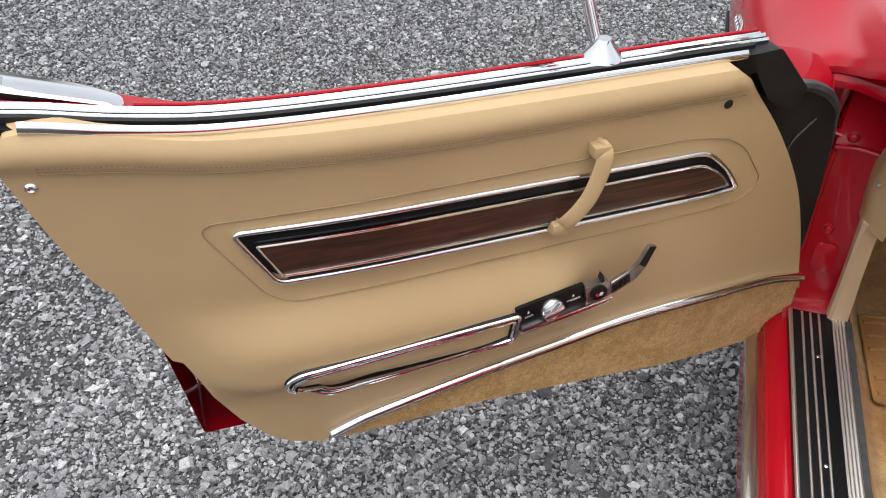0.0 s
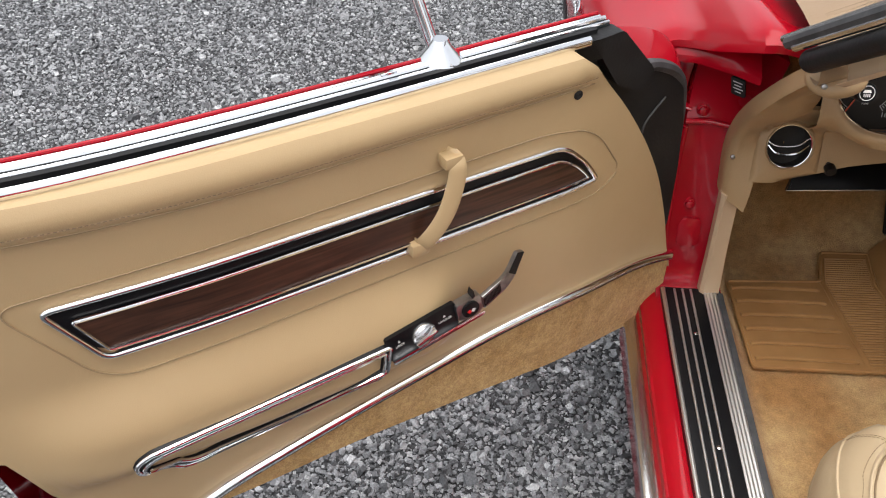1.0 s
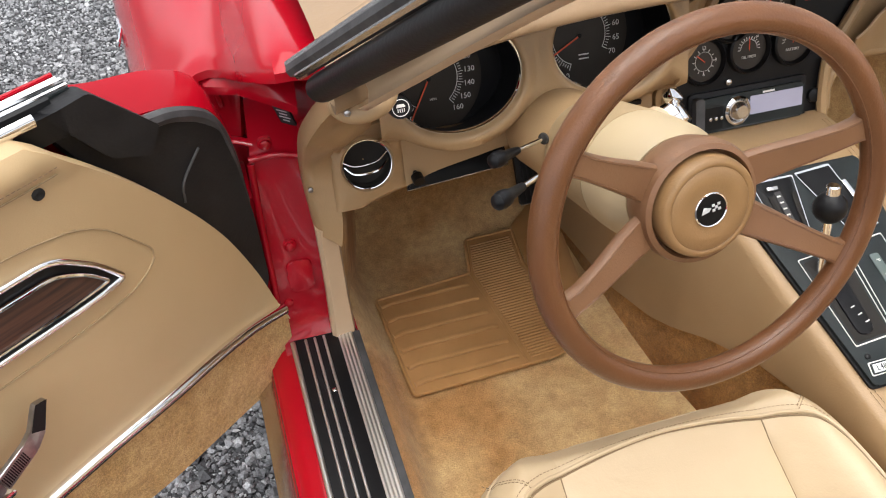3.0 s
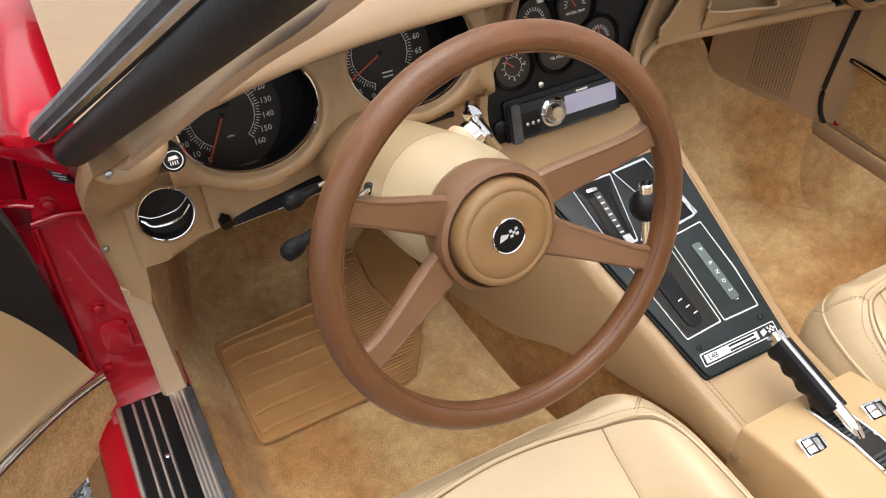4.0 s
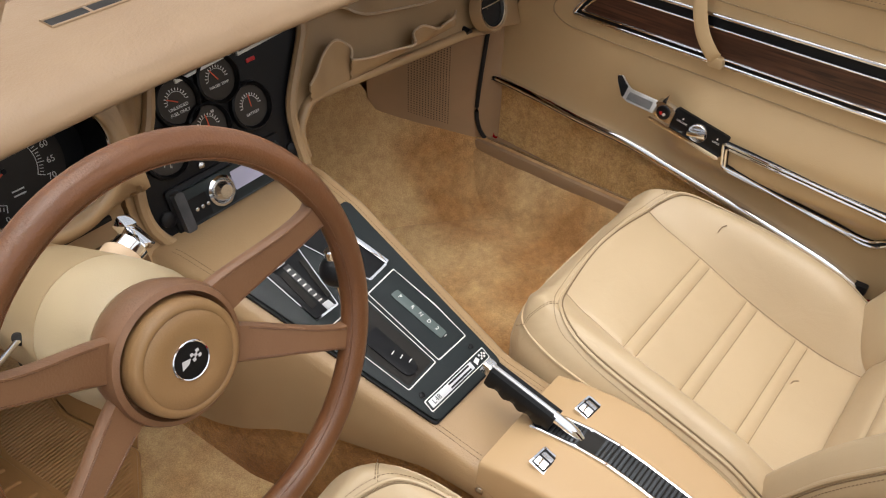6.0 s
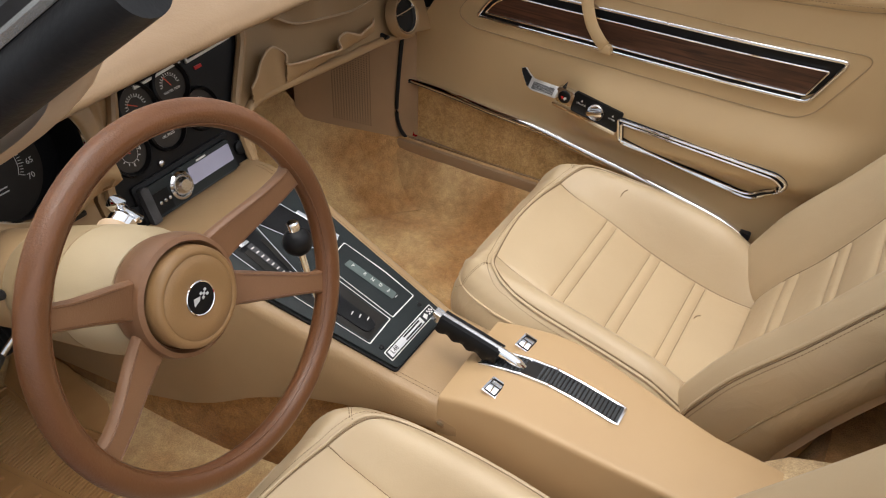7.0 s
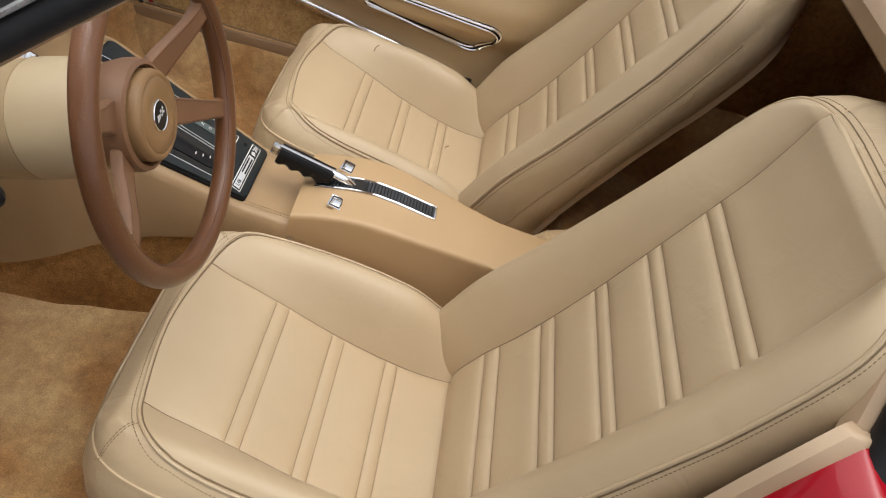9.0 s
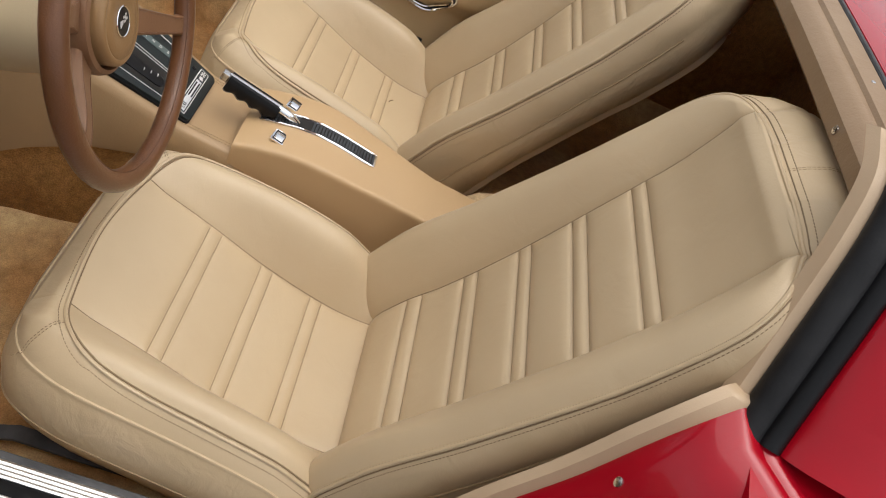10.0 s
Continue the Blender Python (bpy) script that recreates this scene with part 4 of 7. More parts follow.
def cushion_z(x, y):
    """Height of the cushion's top: falls rearwards, pleated in the middle, bolsters at the sides."""
    r = (-0.38 - y) / 0.5
    z = 0.530 - 0.112 * ease(r, 0.06, 1.0)
    z += 0.006 * math.sin(math.pi * min(1, max(0, r)))
    z += (0.016 + 0.042 * ease(r, 0.15, 0.75) - 0.034 * ease(r, 0.76, 1.0)) * math.sin(0.5 * math.pi * min(1, max(0, (abs(x) - 0.14) / 0.095)))
    z -= lerp_table([(-0.88, 0.028), (-0.78, 0.038), (-0.66, 0.042), (-0.55, 0.032), (-0.46, 0.016), (-0.42, 0.0)], y) * (1 - ease(abs(x), 0.135, 0.205))
    edge = min(lerp_table(CUSHION_HALF, y) - abs(x), -0.379 - y)
    z -= 0.034 * (1 - ease(edge, -0.004, 0.05)) + 0.014 * (1 - ease(edge, -0.002, 0.012))
    side = abs(abs(x) - 0.141)
    if abs(x) < 0.141:
        side = min(side, min(abs(y - q) for q in CUSHION_PLEATS))
        rise = pillow(side, 0.0050)
    else:
        rise = pillow(side, 0.0056)
    fade = ease(-y, 0.442, 0.475)
    z += 0.005 * (1 - fade) + rise * fade
    return z


def back_n(u, v):
    """How far the backrest's front stands out at local (across, up)."""
    bolster = lerp_table([(-0.06, 0.035), (0.0, 0.062), (0.06, 0.074), (0.12, 0.074), (0.3, 0.048), (0.5, 0.024), (0.66, 0.012), (0.74, 0.006)], v)
    n = bolster * math.sin(0.5 * math.pi * min(1, max(0, (abs(u) - 0.145) / 0.085)))
    edge = min(lerp_table(BACK_HALF, v) - abs(u), 0.743 - v)
    n -= lerp_table([(0.50, 0.020), (0.70, 0.011)], v) * (1 - ease(edge, -0.002, 0.032)) + 0.005 * (1 - ease(edge, 0, 0.008))
    n += lerp_table([(-0.06, 0.004), (0.0, 0.008), (0.08, 0.004), (0.16, -0.010), (0.25, -0.018), (0.36, -0.022), (0.58, -0.022), (0.68, -0.012), (0.735, 0.0)], v) * (1 - ease(abs(u), 0.135, 0.20)) - 0.012 - 0.03 * ease(-v, -0.03, 0.06)
    side = abs(abs(u) - 0.147)
    if abs(u) < 0.147:
        side = min(side, min(abs(v - q) for q in BACK_PLEATS))
        n += pillow(side, 0.0075, 0.006)
    else:
        n += pillow(side, 0.009, 0.007)
    return n


def car_seat(s, label):
    """A bucket seat: pleated cushion with welted border and skirt, reclined backrest with rolled top."""
    xc = s * 0.393
    seat = thing("bucket_seat", label, "car seat", "bucket seats", (xc, -0.62, 0.27))
    off = Vector((xc, -0.62, 0.27))
    P = lambda x, y, z: Vector((x + xc, y, z)) - off  # noqa: E731
    on_top = lambda x, y, h: P(x, y, cushion_z(x, y) + h)  # noqa: E731
    ts = [q / 0.26 for q in dense(-0.26, 0.26, 0.008, (-0.141, 0.141))]
    ys = dense(-0.872, -0.381, 0.008, CUSHION_PLEATS + (-0.384, -0.39))[::-1]
    rows = []
    for y in ys:
        lim = lerp_table(CUSHION_HALF, y)
        rows.append([on_top(seat_x(t, lim), y, 0) for t in ts])
    part("cushion_top", grid(rows), LEATHER, seat, "pleated tan leather cushion", angle=70)
    border = [r[0] for r in rows[::-1]] + rows[0][1:-1] + [r[-1] for r in rows]
    skirt = []
    for drop, out in ((0, 0), (0.006, 0.003), (0.022, 0.011), (0.05, 0.016), (0.09, 0.014), (0.13, 0.0), (0.19, -0.03), (0.225, -0.05)):
        ring = []
        for p in border:
            d = Vector((p.x, p.y * 0.9 - 0.03, 0))
            q = p + d.normalized() * out
            q.z = max(p.z - drop, 0.0)
            ring.append(q)
        skirt.append(ring)
    part("cushion_side", grid(skirt), LEATHER_SIDE, seat, "smooth tan leather cushion side", angle=70)
    part("piping", tube(border, 0.0026, seg=6), LEATHER, seat, "tan piping round the cushion")
    part("lower_seam", tube([p + Vector((0, 0, 0.0006)) for p in skirt[4]], 0.0016, seg=5), STITCH, seat, "sewn seam low on the cushion side")
    welt = smooth_xy(CUSHION_WELT)
    part("welt", tube([on_top(x, y, 0.0012) for x, y in welt], 0.0030, seg=8), LEATHER, seat, "raised welt round the cushion")
    # A dark tube draws the shade in the crease beside the cushion welt.
    part("welt_shadow", tube([on_top(x * 0.982, y - 0.0028 * (y > -0.5), 0.0) for x, y in welt], 0.0015, seg=6), STITCH_DARK, seat, "dark line for the shade in the seam beside the welt")
    part("stitching", dashes([on_top(x * 1.036, y + 0.007 * (y > -0.5), 0.0006) for x, y in welt]), STITCH_DARK, seat, "thread stitches beside the welt")
    for sx in (-1, 1):
        for dx in (-0.0045, 0.0045):
            run = [(sx * (0.183 + 0.048 * k / 8) + dx * 0.6 * sx, -0.449 + 0.040 * k / 8 + dx) for k in range(9)]
            part("stitching", dashes([on_top(x, y, 0.0006) for x, y in run], 0.0006), STITCH_DARK, seat, "double stitched corner seam")
    for q in CUSHION_PLEATS:
        part("pleat_seam", dashes([on_top(-0.139 + 0.278 * k / 24, q, 0.0003) for k in range(25)], 0.0007, 0.003, 0.0022), STITCH_DARK, seat, "stitched pleat")
    for sx in (-1, 1):
        part("panel_seam", tube([on_top(sx * 0.141, y, -0.0002) for y in [-0.436 - 0.434 * k / 40 for k in range(41)]], 0.0010, seg=5), STITCH_DARK, seat, "seam beside the pleated panel")
    # backrest
    B = lambda u, v, n: Vector((xc + u, 0, 0)) + BACK_O + BACK_V * v + BACK_N * n - off  # noqa: E731
    on_back = lambda u, v, h: B(u, v, back_n(u, v) + h)  # noqa: E731
    vs = dense(-0.06, 0.741, 0.011, BACK_PLEATS + (0.7385, 0.735, 0.730, 0.724, 0.715))
    tb = [q / 0.25 for q in dense(-0.25, 0.25, 0.008, (-0.147, 0.147))]
    rows = [[on_back(seat_x(t, lerp_table(BACK_HALF, v), 0.25, 0.155), v, 0) for t in tb] for v in vs]
    part("backrest_front", grid(rows), LEATHER, seat, "pleated tan leather backrest", angle=70)
    border = [r[0] for r in rows] + rows[-1][1:-1] + [r[-1] for r in rows[::-1]]
    uvs = [(-1, v) for v in vs] + [(0, 1)] * (len(tb) - 2) + [(1, v) for v in vs[::-1]]
    mid = B(0, 0.35, 0)
    side = []
    for dn, out in ((0, 0), (-0.004, 0.003), (-0.014, 0.009), (-0.03, 0.013), (-0.052, 0.014), (-0.056, 0.012), (-0.062, 0.014), (-0.085, 0.008), (-0.11, -0.012), (-0.125, -0.04)):
        ring = []
        for p in border:
            d = p - mid
            d -= BACK_N * d.dot(BACK_N)
            high = ease(d.dot(BACK_V), 0.24, 0.37) * ease(d.normalized().dot(BACK_V), 0.80, 0.97)
            base = (p - mid).dot(BACK_N)
            ring.append(p + d.normalized() * (out + (0.002 * high if dn == -0.056 else 0) + high * 0.048 * math.sin(math.pi * min(1.0, -dn / 0.125))) + BACK_N * (dn - 0.5 * max(0, base) * min(1, -dn / 0.06)))
        side.append(ring)
    part("backrest_side", grid(side), LEATHER_SIDE, seat, "smooth tan leather backrest side", angle=70)
    part("backrest_shell", loft([side[-1], [p + BACK_N * -0.012 for p in side[-1]]]), TRIM_TAN, seat, "tan hard back shell")
    part("welt", tube(border, 0.0034, seg=8, up=BACK_N), LEATHER, seat, "raised welt round the backrest")
    part("stitching", dashes([p * 0.6 + q * 0.4 for p, q in zip(side[1], side[2])], 0.0008, up=BACK_N), STITCH_DARK, seat, "thread stitches beside the welt")
    # The shade in the backrest's welt crease is drawn as a dark line.
    part("welt_shadow", tube([p + (q - p) * 0.9 for p, q in zip(side[0], side[1])], 0.0010, seg=6, up=BACK_N), STITCH_DARK, seat, "dark line for the shade in the seam beside the welt")
    n_v = len(vs)
    part("side_seam", tube([p for p, v in zip(side[5], vs) if v < 0.64], 0.0022, seg=6, up=BACK_N), STITCH, seat, "sewn seam along the backrest side")
    part("side_seam", tube([p for p, v in zip(side[5][-n_v:], vs[::-1]) if v < 0.64], 0.0022, seg=6, up=BACK_N), STITCH, seat, "sewn seam along the backrest side")
    k_mid = n_v + len(tb) // 2
    for dk in (-1, 1):
        part("top_seam", dashes([r[k_mid + dk] + BACK_V * 0.0004 for r in side], 0.0005, up=BACK_N), STITCH, seat, "stitched seam over the top roll")
    for sx in (-1, 1):
        part("panel_seam", tube([on_back(sx * 0.147, v, -0.0002) for v in [-0.03 + 0.755 * k / 50 for k in range(51)]], 0.0011, seg=5, up=BACK_N), STITCH_DARK, seat, "seam beside the pleated panel")
    for q in BACK_PLEATS:
        part("pleat_seam", tube([on_back(-0.145 + 0.29 * k / 20, q, -0.0003) for k in range(21)], 0.0009, seg=5, up=BACK_N), STITCH, seat, "sewn pleat")
    return seat


def seat_x(t, lim, full=0.26, keep=0.15):
    """Keep the middle of a row straight and squeeze only its ends to the outline."""
    x = t * full
    if lim <= keep:
        return t * lim
    if abs(x) <= keep:
        return x
    return math.copysign(keep + (abs(x) - keep) * (lim - keep) / (full - keep), x)


def smooth_xy(pts, n=8):
    return [(p.x, p.y) for p in smooth_path([(x, y, 0) for x, y in pts], n)]


seat_l = car_seat(-1, "tan leather driver's bucket seat with pleated centre")
seat_r = car_seat(1, "tan leather passenger bucket seat with creased bolster")

for sx, sy, lab in ((0.187, -0.56, "small nick"), (0.05, -0.78, "tiny dark mark")):
    nick = smooth_path([Vector((sx + dx, sy + dy, cushion_z(sx + dx, sy + dy) + 0.0008)) for dx, dy in ((-0.010, 0.002), (-0.002, 0.0), (0.004, -0.006))], 3)
    part("scuff", tube([p + Vector((0, 0.62, -0.27)) for p in nick], 0.0011, seg=5), STITCH_DARK, seat_r, lab + " in the leather")
nick = [Vector((-0.15 + 0.003 * k, -0.60, cushion_z(-0.15 + 0.003 * k, -0.60) + 0.0008)) + Vector((0, 0.62, -0.27)) for k in range(3)]
part("scuff", tube(nick, 0.0011, seg=5), STITCH_DARK, seat_l, "tiny dark mark in the leather")

# ---------------------------------------------------------------- steering wheel and column
FACE = Vector((0.026, -1.0, 0.301)).normalized()
HUB_C = Vector((-0.382, -0.406, 0.880)) - FACE * 0.008
AX = -FACE
wm = basis(HUB_C, (1, 0.026, 0), FACE.cross(Vector((1, 0.026, 0))))
wheel = thing("steering_wheel", "brown leather four-spoke steering wheel", "steering wheel", at=HUB_C)
L = Matrix.Translation(-HUB_C)
rim = [wm @ Vector((0.1914 * math.cos(2 * math.pi * k / 96), 0.1914 * math.sin(2 * math.pi * k / 96), 0.008)) for k in range(96)]
part("rim", tube(rim, 0.0146, True, 20, up=-AX), WHEEL, wheel, "thick brown leather rim").data.transform(L)
seamr = [wm @ Vector((0.1795 * math.cos(2 * math.pi * k / 96), 0.1795 * math.sin(2 * math.pi * k / 96), 0.0168)) for k in range(96)]
part("rim_seam", tube(seamr, 0.0009, True, 6, up=-AX), WHEEL, wheel, "stitched seam inside the rim").data.transform(L)
for ang in (18, 151, 201, 332):
    a = radians(ang)
    d = Vector((math.cos(a), math.sin(a), 0))
    q = Vector((-math.sin(a), math.cos(a), 0))
    rows = []
    for t in [k / 12 for k in range(13)]:
        r = 0.040 + t * 0.146
        hw = 0.0215 - 0.0085 * ease(t, 0.0, 0.9) + 0.006 * ease(t, 0.9, 1.0)
        z0 = -0.034 + 0.040 * ease(t, 0.0, 1.0)
        rows.append([wm @ (d * r + q * (hw * c) + Vector((0, 0, z0 + h))) for c, h in ((-1, -0.003), (-0.97, 0.003), (-0.86, 0.0062), (0.86, 0.0062), (0.97, 0.003), (1, -0.003), (0.92, -0.008), (-0.92, -0.008))])
    spoke = part("spoke", loft(rows), WHEEL_SPOKE, wheel, "flat brown padded spoke", angle=50)
    spoke.data.transform(L)
    for side in (-1, 1):
        line = [(r[2] if side < 0 else r[3]) + FACE * 0.0002 for r in rows[3:]]
        part("spoke_seam", tube([p + (wm.to_3x3() @ q) * (side * -0.0016) for p in line], 0.0006, seg=5, up=FACE), WHEEL, spoke, "sewn edge of the spoke").data.transform(L)
part("hub_ring", lathe([(0.052, -0.075), (0.063, -0.060), (0.0675, -0.040), (0.0680, -0.026), (0.0655, -0.018), (0.0600, -0.0155), (0.0570, -0.022), (0.0565, -0.034)], wm, 64, caps=False), WHEEL_SPOKE, wheel, "stitched brown hub collar").data.transform(L)
part("hub_gap", lathe([(0.0575, -0.032), (0.0572, -0.0265), (0.0515, -0.0265)], wm, 48, caps=False), WHEEL, wheel, "dark gap round the horn cap").data.transform(L)
part("horn_cap", lathe([(0.0548, -0.032), (0.0550, -0.012), (0.0540, -0.0055), (0.0508, -0.0025), (0.0470, -0.0022), (0.0455, -0.0032), (0.0440, -0.0018), (0.030, -0.0008), (0.024, -0.0022), (0.001, -0.0030)], wm, 64), HUB, wheel, "tan horn cap").data.transform(L)
em = wm @ pose(0, 0, -0.0024)
bez = part("emblem_bezel", lathe([(0.0190, -0.002), (0.0190, 0.0010), (0.0182, 0.0018), (0.0173, 0.0012), (0.0170, -0.001)], em, 40, caps=False), CHROME, wheel, "chrome emblem ring")
bez.data.transform(L)
part("emblem", lathe([(0.0172, 0), (0.0172, 0.0008), (0.0001, 0.0010)], em, 32), BLACK, wheel, "black emblem face").data.transform(L)
em = em @ pose(0, 0, 0, 0, 0, -6) @ Matrix.Scale(0.80, 4)
fl1 = bmesh.new()
prism([(-0.014, -0.006), (-0.004, -0.002), (-0.001, 0.003), (-0.012, 0.004)], 0.0008, em @ pose(0, 0, 0.0018), bm=fl1)
for i in range(3):
    for k in range(3):
        if (i + k) % 2 == 0:
            box(0.001 + 0.004 * i, 0.005 + 0.004 * i, -0.003 + 0.0035 * k, 0.0005 + 0.0035 * k, 0, 0.0008, 0, em @ pose(0, 0, 0.0018, 0, 0, 15), fl1)
part("emblem_mark", fl1, SILVER, wheel, "crossed silver flags", smooth=False).data.transform(L)

column = thing("steering_column", "tan plastic steering column with stalks and key lock", "steering column", at=HUB_C + AX * 0.1)
LC = Matrix.Translation(-(HUB_C + AX * 0.1))
cm = basis(HUB_C + Vector((0, 0.004, 0.0)), (1, 0, 0), (0, 0.350, 0.937))
part("column_collar", lathe([(0.055, -0.10), (0.060, -0.085), (0.060, -0.062), (0.05, -0.055)], cm, 40), WHEEL_SPOKE, column, "brown column collar").data.transform(LC)
part("column_shroud", lathe([(0.060, -0.150), (0.0735, -0.148), (0.074, -0.13), (0.072, -0.085), (0.062, -0.062)], cm, 48), CREAM, column, "pale tan column shroud").data.transform(LC)
part("column_housing", lathe([(0.055, -0.276), (0.066, -0.272), (0.069, -0.262), (0.0735, -0.1495), (0.070, -0.1485)], cm, 48), COLUMN, column, "tan housing that carries the stalks").data.transform(LC)
part("column_tube", lathe([(0.064, -0.42), (0.066, -0.275), (0.062, -0.268)], cm, 40), DASH, column, "tan column cover").data.transform(LC)


# ---------------------------------------------------------------- centre console
console = thing("center_console", "tan console with black shifter plate", "console", at=(0, -0.3, 0.27))
CO = Matrix.Translation(-Vector((0, -0.3, 0.27)))



def console_section(y):
    """Height of the console's top, and its left and right edges, above and at the floor."""
    top = straight([(-0.56, 0.506), (-0.44, 0.519), (-0.435, 0.521), (-0.15, 0.664), (-0.05, 0.668), (0.03, 0.655), (0.4, 0.66)], y)
    left = straight([(-0.56, -0.096), (-0.44, -0.098), (-0.15, -0.182), (0.03, -0.19), (0.4, -0.19)], y)
    right = straight([(-0.56, 0.094), (-0.44, 0.094), (-0.15, 0.094), (0.03, 0.125), (0.4, 0.15)], y)
    low = straight([(-0.56, 0.115), (-0.44, 0.125), (-0.15, 0.19), (0.03, 0.20), (0.4, 0.21)], y)
    return top, left, right, low


rows, lower = [], []
for y in [-0.56 + 0.96 * k / 60 for k in range(61)]:
    t, xl, xr, low = console_section(y)
    rl = min(low, xr + 0.05)
    hem = straight([(-0.56, 0.46), (-0.305, 0.445), (-0.215, 0.415), (-0.087, 0.345), (0.05, 0.30), (0.4, 0.262)], y)
    f = (hem - 0.255) / (t - 0.018 - 0.255)
    hl, hr = -low + (low + xl - 0.003) * f, rl + (xr + 0.003 - rl) * f
    rows.append([(hl + 0.006, y, hem), (hl, y, hem + 0.003), ((hl + xl) / 2 - 0.004, y, (hem + t) / 2), (xl - 0.003, y, t - 0.018), (xl, y, t - 0.006), (xl + 0.006, y, t - 0.001), (xl + 0.02, y, t), (xr - 0.02, y, t), (xr - 0.006, y, t - 0.001), (xr, y, t - 0.006), (xr + 0.003, y, t - 0.018), ((hr + xr) / 2 + 0.004, y, (hem + t) / 2), (hr, y, hem + 0.003), (hr - 0.006, y, hem)])
    lower.append(((-low, y, 0.255), (hl + 0.008, y, hem + 0.006), (rl, y, 0.255), (hr - 0.008, y, hem + 0.006)))
part("console_body", grid(rows), DASH, console, "tan vinyl console cover").data.transform(CO)
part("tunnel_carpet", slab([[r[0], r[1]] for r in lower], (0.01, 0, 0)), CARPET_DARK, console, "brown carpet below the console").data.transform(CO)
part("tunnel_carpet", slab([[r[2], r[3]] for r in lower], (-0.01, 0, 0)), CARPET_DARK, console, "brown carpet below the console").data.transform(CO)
for side, k in ((0, 6), (1, 7)):
    line = [Vector(r[k]) + Vector((0, 0, 0.0008)) for r in rows if r[0][1] < -0.02]
    sg = -1 if k == 6 else 1
    for dx in (0.0, 0.007):
        part("stitching", dashes([p + Vector((sg * (dx - 0.003), 0, 0)) for p in line]), STITCH_DARK, console, "stitched console seam").data.transform(CO)

# shifter plate, in its own slanted plane: x across, y up the slope
PM = basis((0, -0.435, 0.5235), (1, 0, 0), (0, 0.285, 0.1435))
PMC = CO @ PM


def on_plate(name, outline, z0, depth, material, label, bevel=0.0008):
    return part(name, prism(outline, depth, PMC @ pose(0, 0, z0), bevel), material, console, label)


def outline_frame(name, pts, width, z0, depth, material, label, r=0.003):
    c = Vector((sum(p[0] for p in pts) / len(pts), sum(p[1] for p in pts) / len(pts)))
    o = round_poly(pts, r, 3)
    i = []
    for p in o:
        d = Vector(p) - c
        i.append(tuple(c + d * (1 - width / d.length * 1.25)))
    return part(name, ring_band(o, i, depth, PMC @ pose(0, 0, z0)), material, console, label)


on_plate("shifter_plate", round_poly([(-0.077, -0.003), (0.068, -0.003), (0.066, 0.326), (-0.164, 0.326)], 0.006), -0.003, 0.010, BLACK_SATIN, "black satin shifter plate", 0.003)
on_plate("plate_rim", round_poly([(-0.080, -0.006), (0.071, -0.006), (0.069, 0.329), (-0.168, 0.329)], 0.006), -0.004, 0.006, BLACK, "black plate rim", 0.002)
outline_frame("line_frame", [(-0.010, 0.056), (0.053, 0.056), (0.052, 0.12), (0.041, 0.201), (-0.021, 0.195)], 0.0016, 0.007, 0.0008, WHITE, "white pinstripe frame")
outline_frame("line_frame", [(-0.078, 0.053), (-0.015, 0.057), (-0.028, 0.196), (-0.105, 0.190)], 0.0016, 0.007, 0.0008, WHITE, "white pinstripe frame")
slot = round_poly([(-0.074, 0.058), (-0.020, 0.062), (-0.032, 0.190), (-0.098, 0.184)], 0.004)
on_plate("shifter_slot", slot, 0.004, 0.0034, DARK, "dark recess of the gear lever")
on_plate("slot_slide", round_poly([(-0.066, 0.066), (-0.040, 0.066), (-0.048, 0.150), (-0.080, 0.150)], [0.012, 0.012, 0.002, 0.002]), 0.006, 0.004, BLACK, "black sliding shutter", 0.0015)
for k in range(3):
    part("marking", box(-0.0035, 0.0035, -0.0008, 0.0008, 0, 0.0004, 0, PMC @ pose(-0.058 - 0.006 * k + 0.012, 0.083 + 0.012 * k, 0.0103, 0, 0, 12)), WHITE, console, "short white bar")
gear = on_plate("gear_window", round_poly([(0.018, 0.078), (0.033, 0.079), (0.021, 0.173), (0.006, 0.173)], 0.003), 0.006, 0.0022, mat("grey_green_window", (0.10, 0.13, 0.125), 0.3), "grey gear indicator window")
for k, ch in enumerate("PRND21"):
    tpos = 0.162 - 0.0155 * k - (0.008 if k > 0 else 0)
    words(ch, 0.0085, PMC @ pose(0.0262 - (tpos - 0.08) * 0.128, tpos, 0.0085, 0, 0, 270), WHITE, console, "gear_letter")
# heater controls
outline_frame("control_frame", [(-0.111, 0.207), (-0.068, 0.207), (-0.053, 0.317), (-0.124, 0.317)], 0.0026, 0.0065, 0.003, CHROME, "bright control frame")
on_plate("control_face", round_poly([(-0.108, 0.211), (-0.071, 0.211), (-0.058, 0.313), (-0.119, 0.313)], 0.003), 0.004, 0.0042, BLACK, "black heater control face")
for x0, x1, tilt in ((-0.104, -0.093, 2), (-0.074, -0.066, -6)):
    on_plate("control_slot", [(x0, 0.225), (x1, 0.225), (x1 - 0.003 * tilt / 3, 0.290), (x0 - 0.003 * tilt / 3, 0.290)], 0.0078, 0.002, DARK, "dark lever slot")
on_plate("control_scale", [(-0.088, 0.222), (-0.079, 0.222), (-0.083, 0.296), (-0.094, 0.296)], 0.0078, 0.0012, GREY_RUBBER, "grey control scale")
for k in range(7):
    part("marking", box(-0.003, 0.003, -0.0012, 0.0012, 0, 0.0004, 0, PMC @ pose(-0.0845 - 0.0008 * k, 0.228 + 0.010 * k, 0.009)), WHITE, console, "small white mark")
part("control_lever", box(-0.009, 0.009, -0.003, 0.003, 0, 0.008, 0.0015, PMC @ pose(-0.098, 0.300, 0.008)), STEEL, console, "bright heater lever")
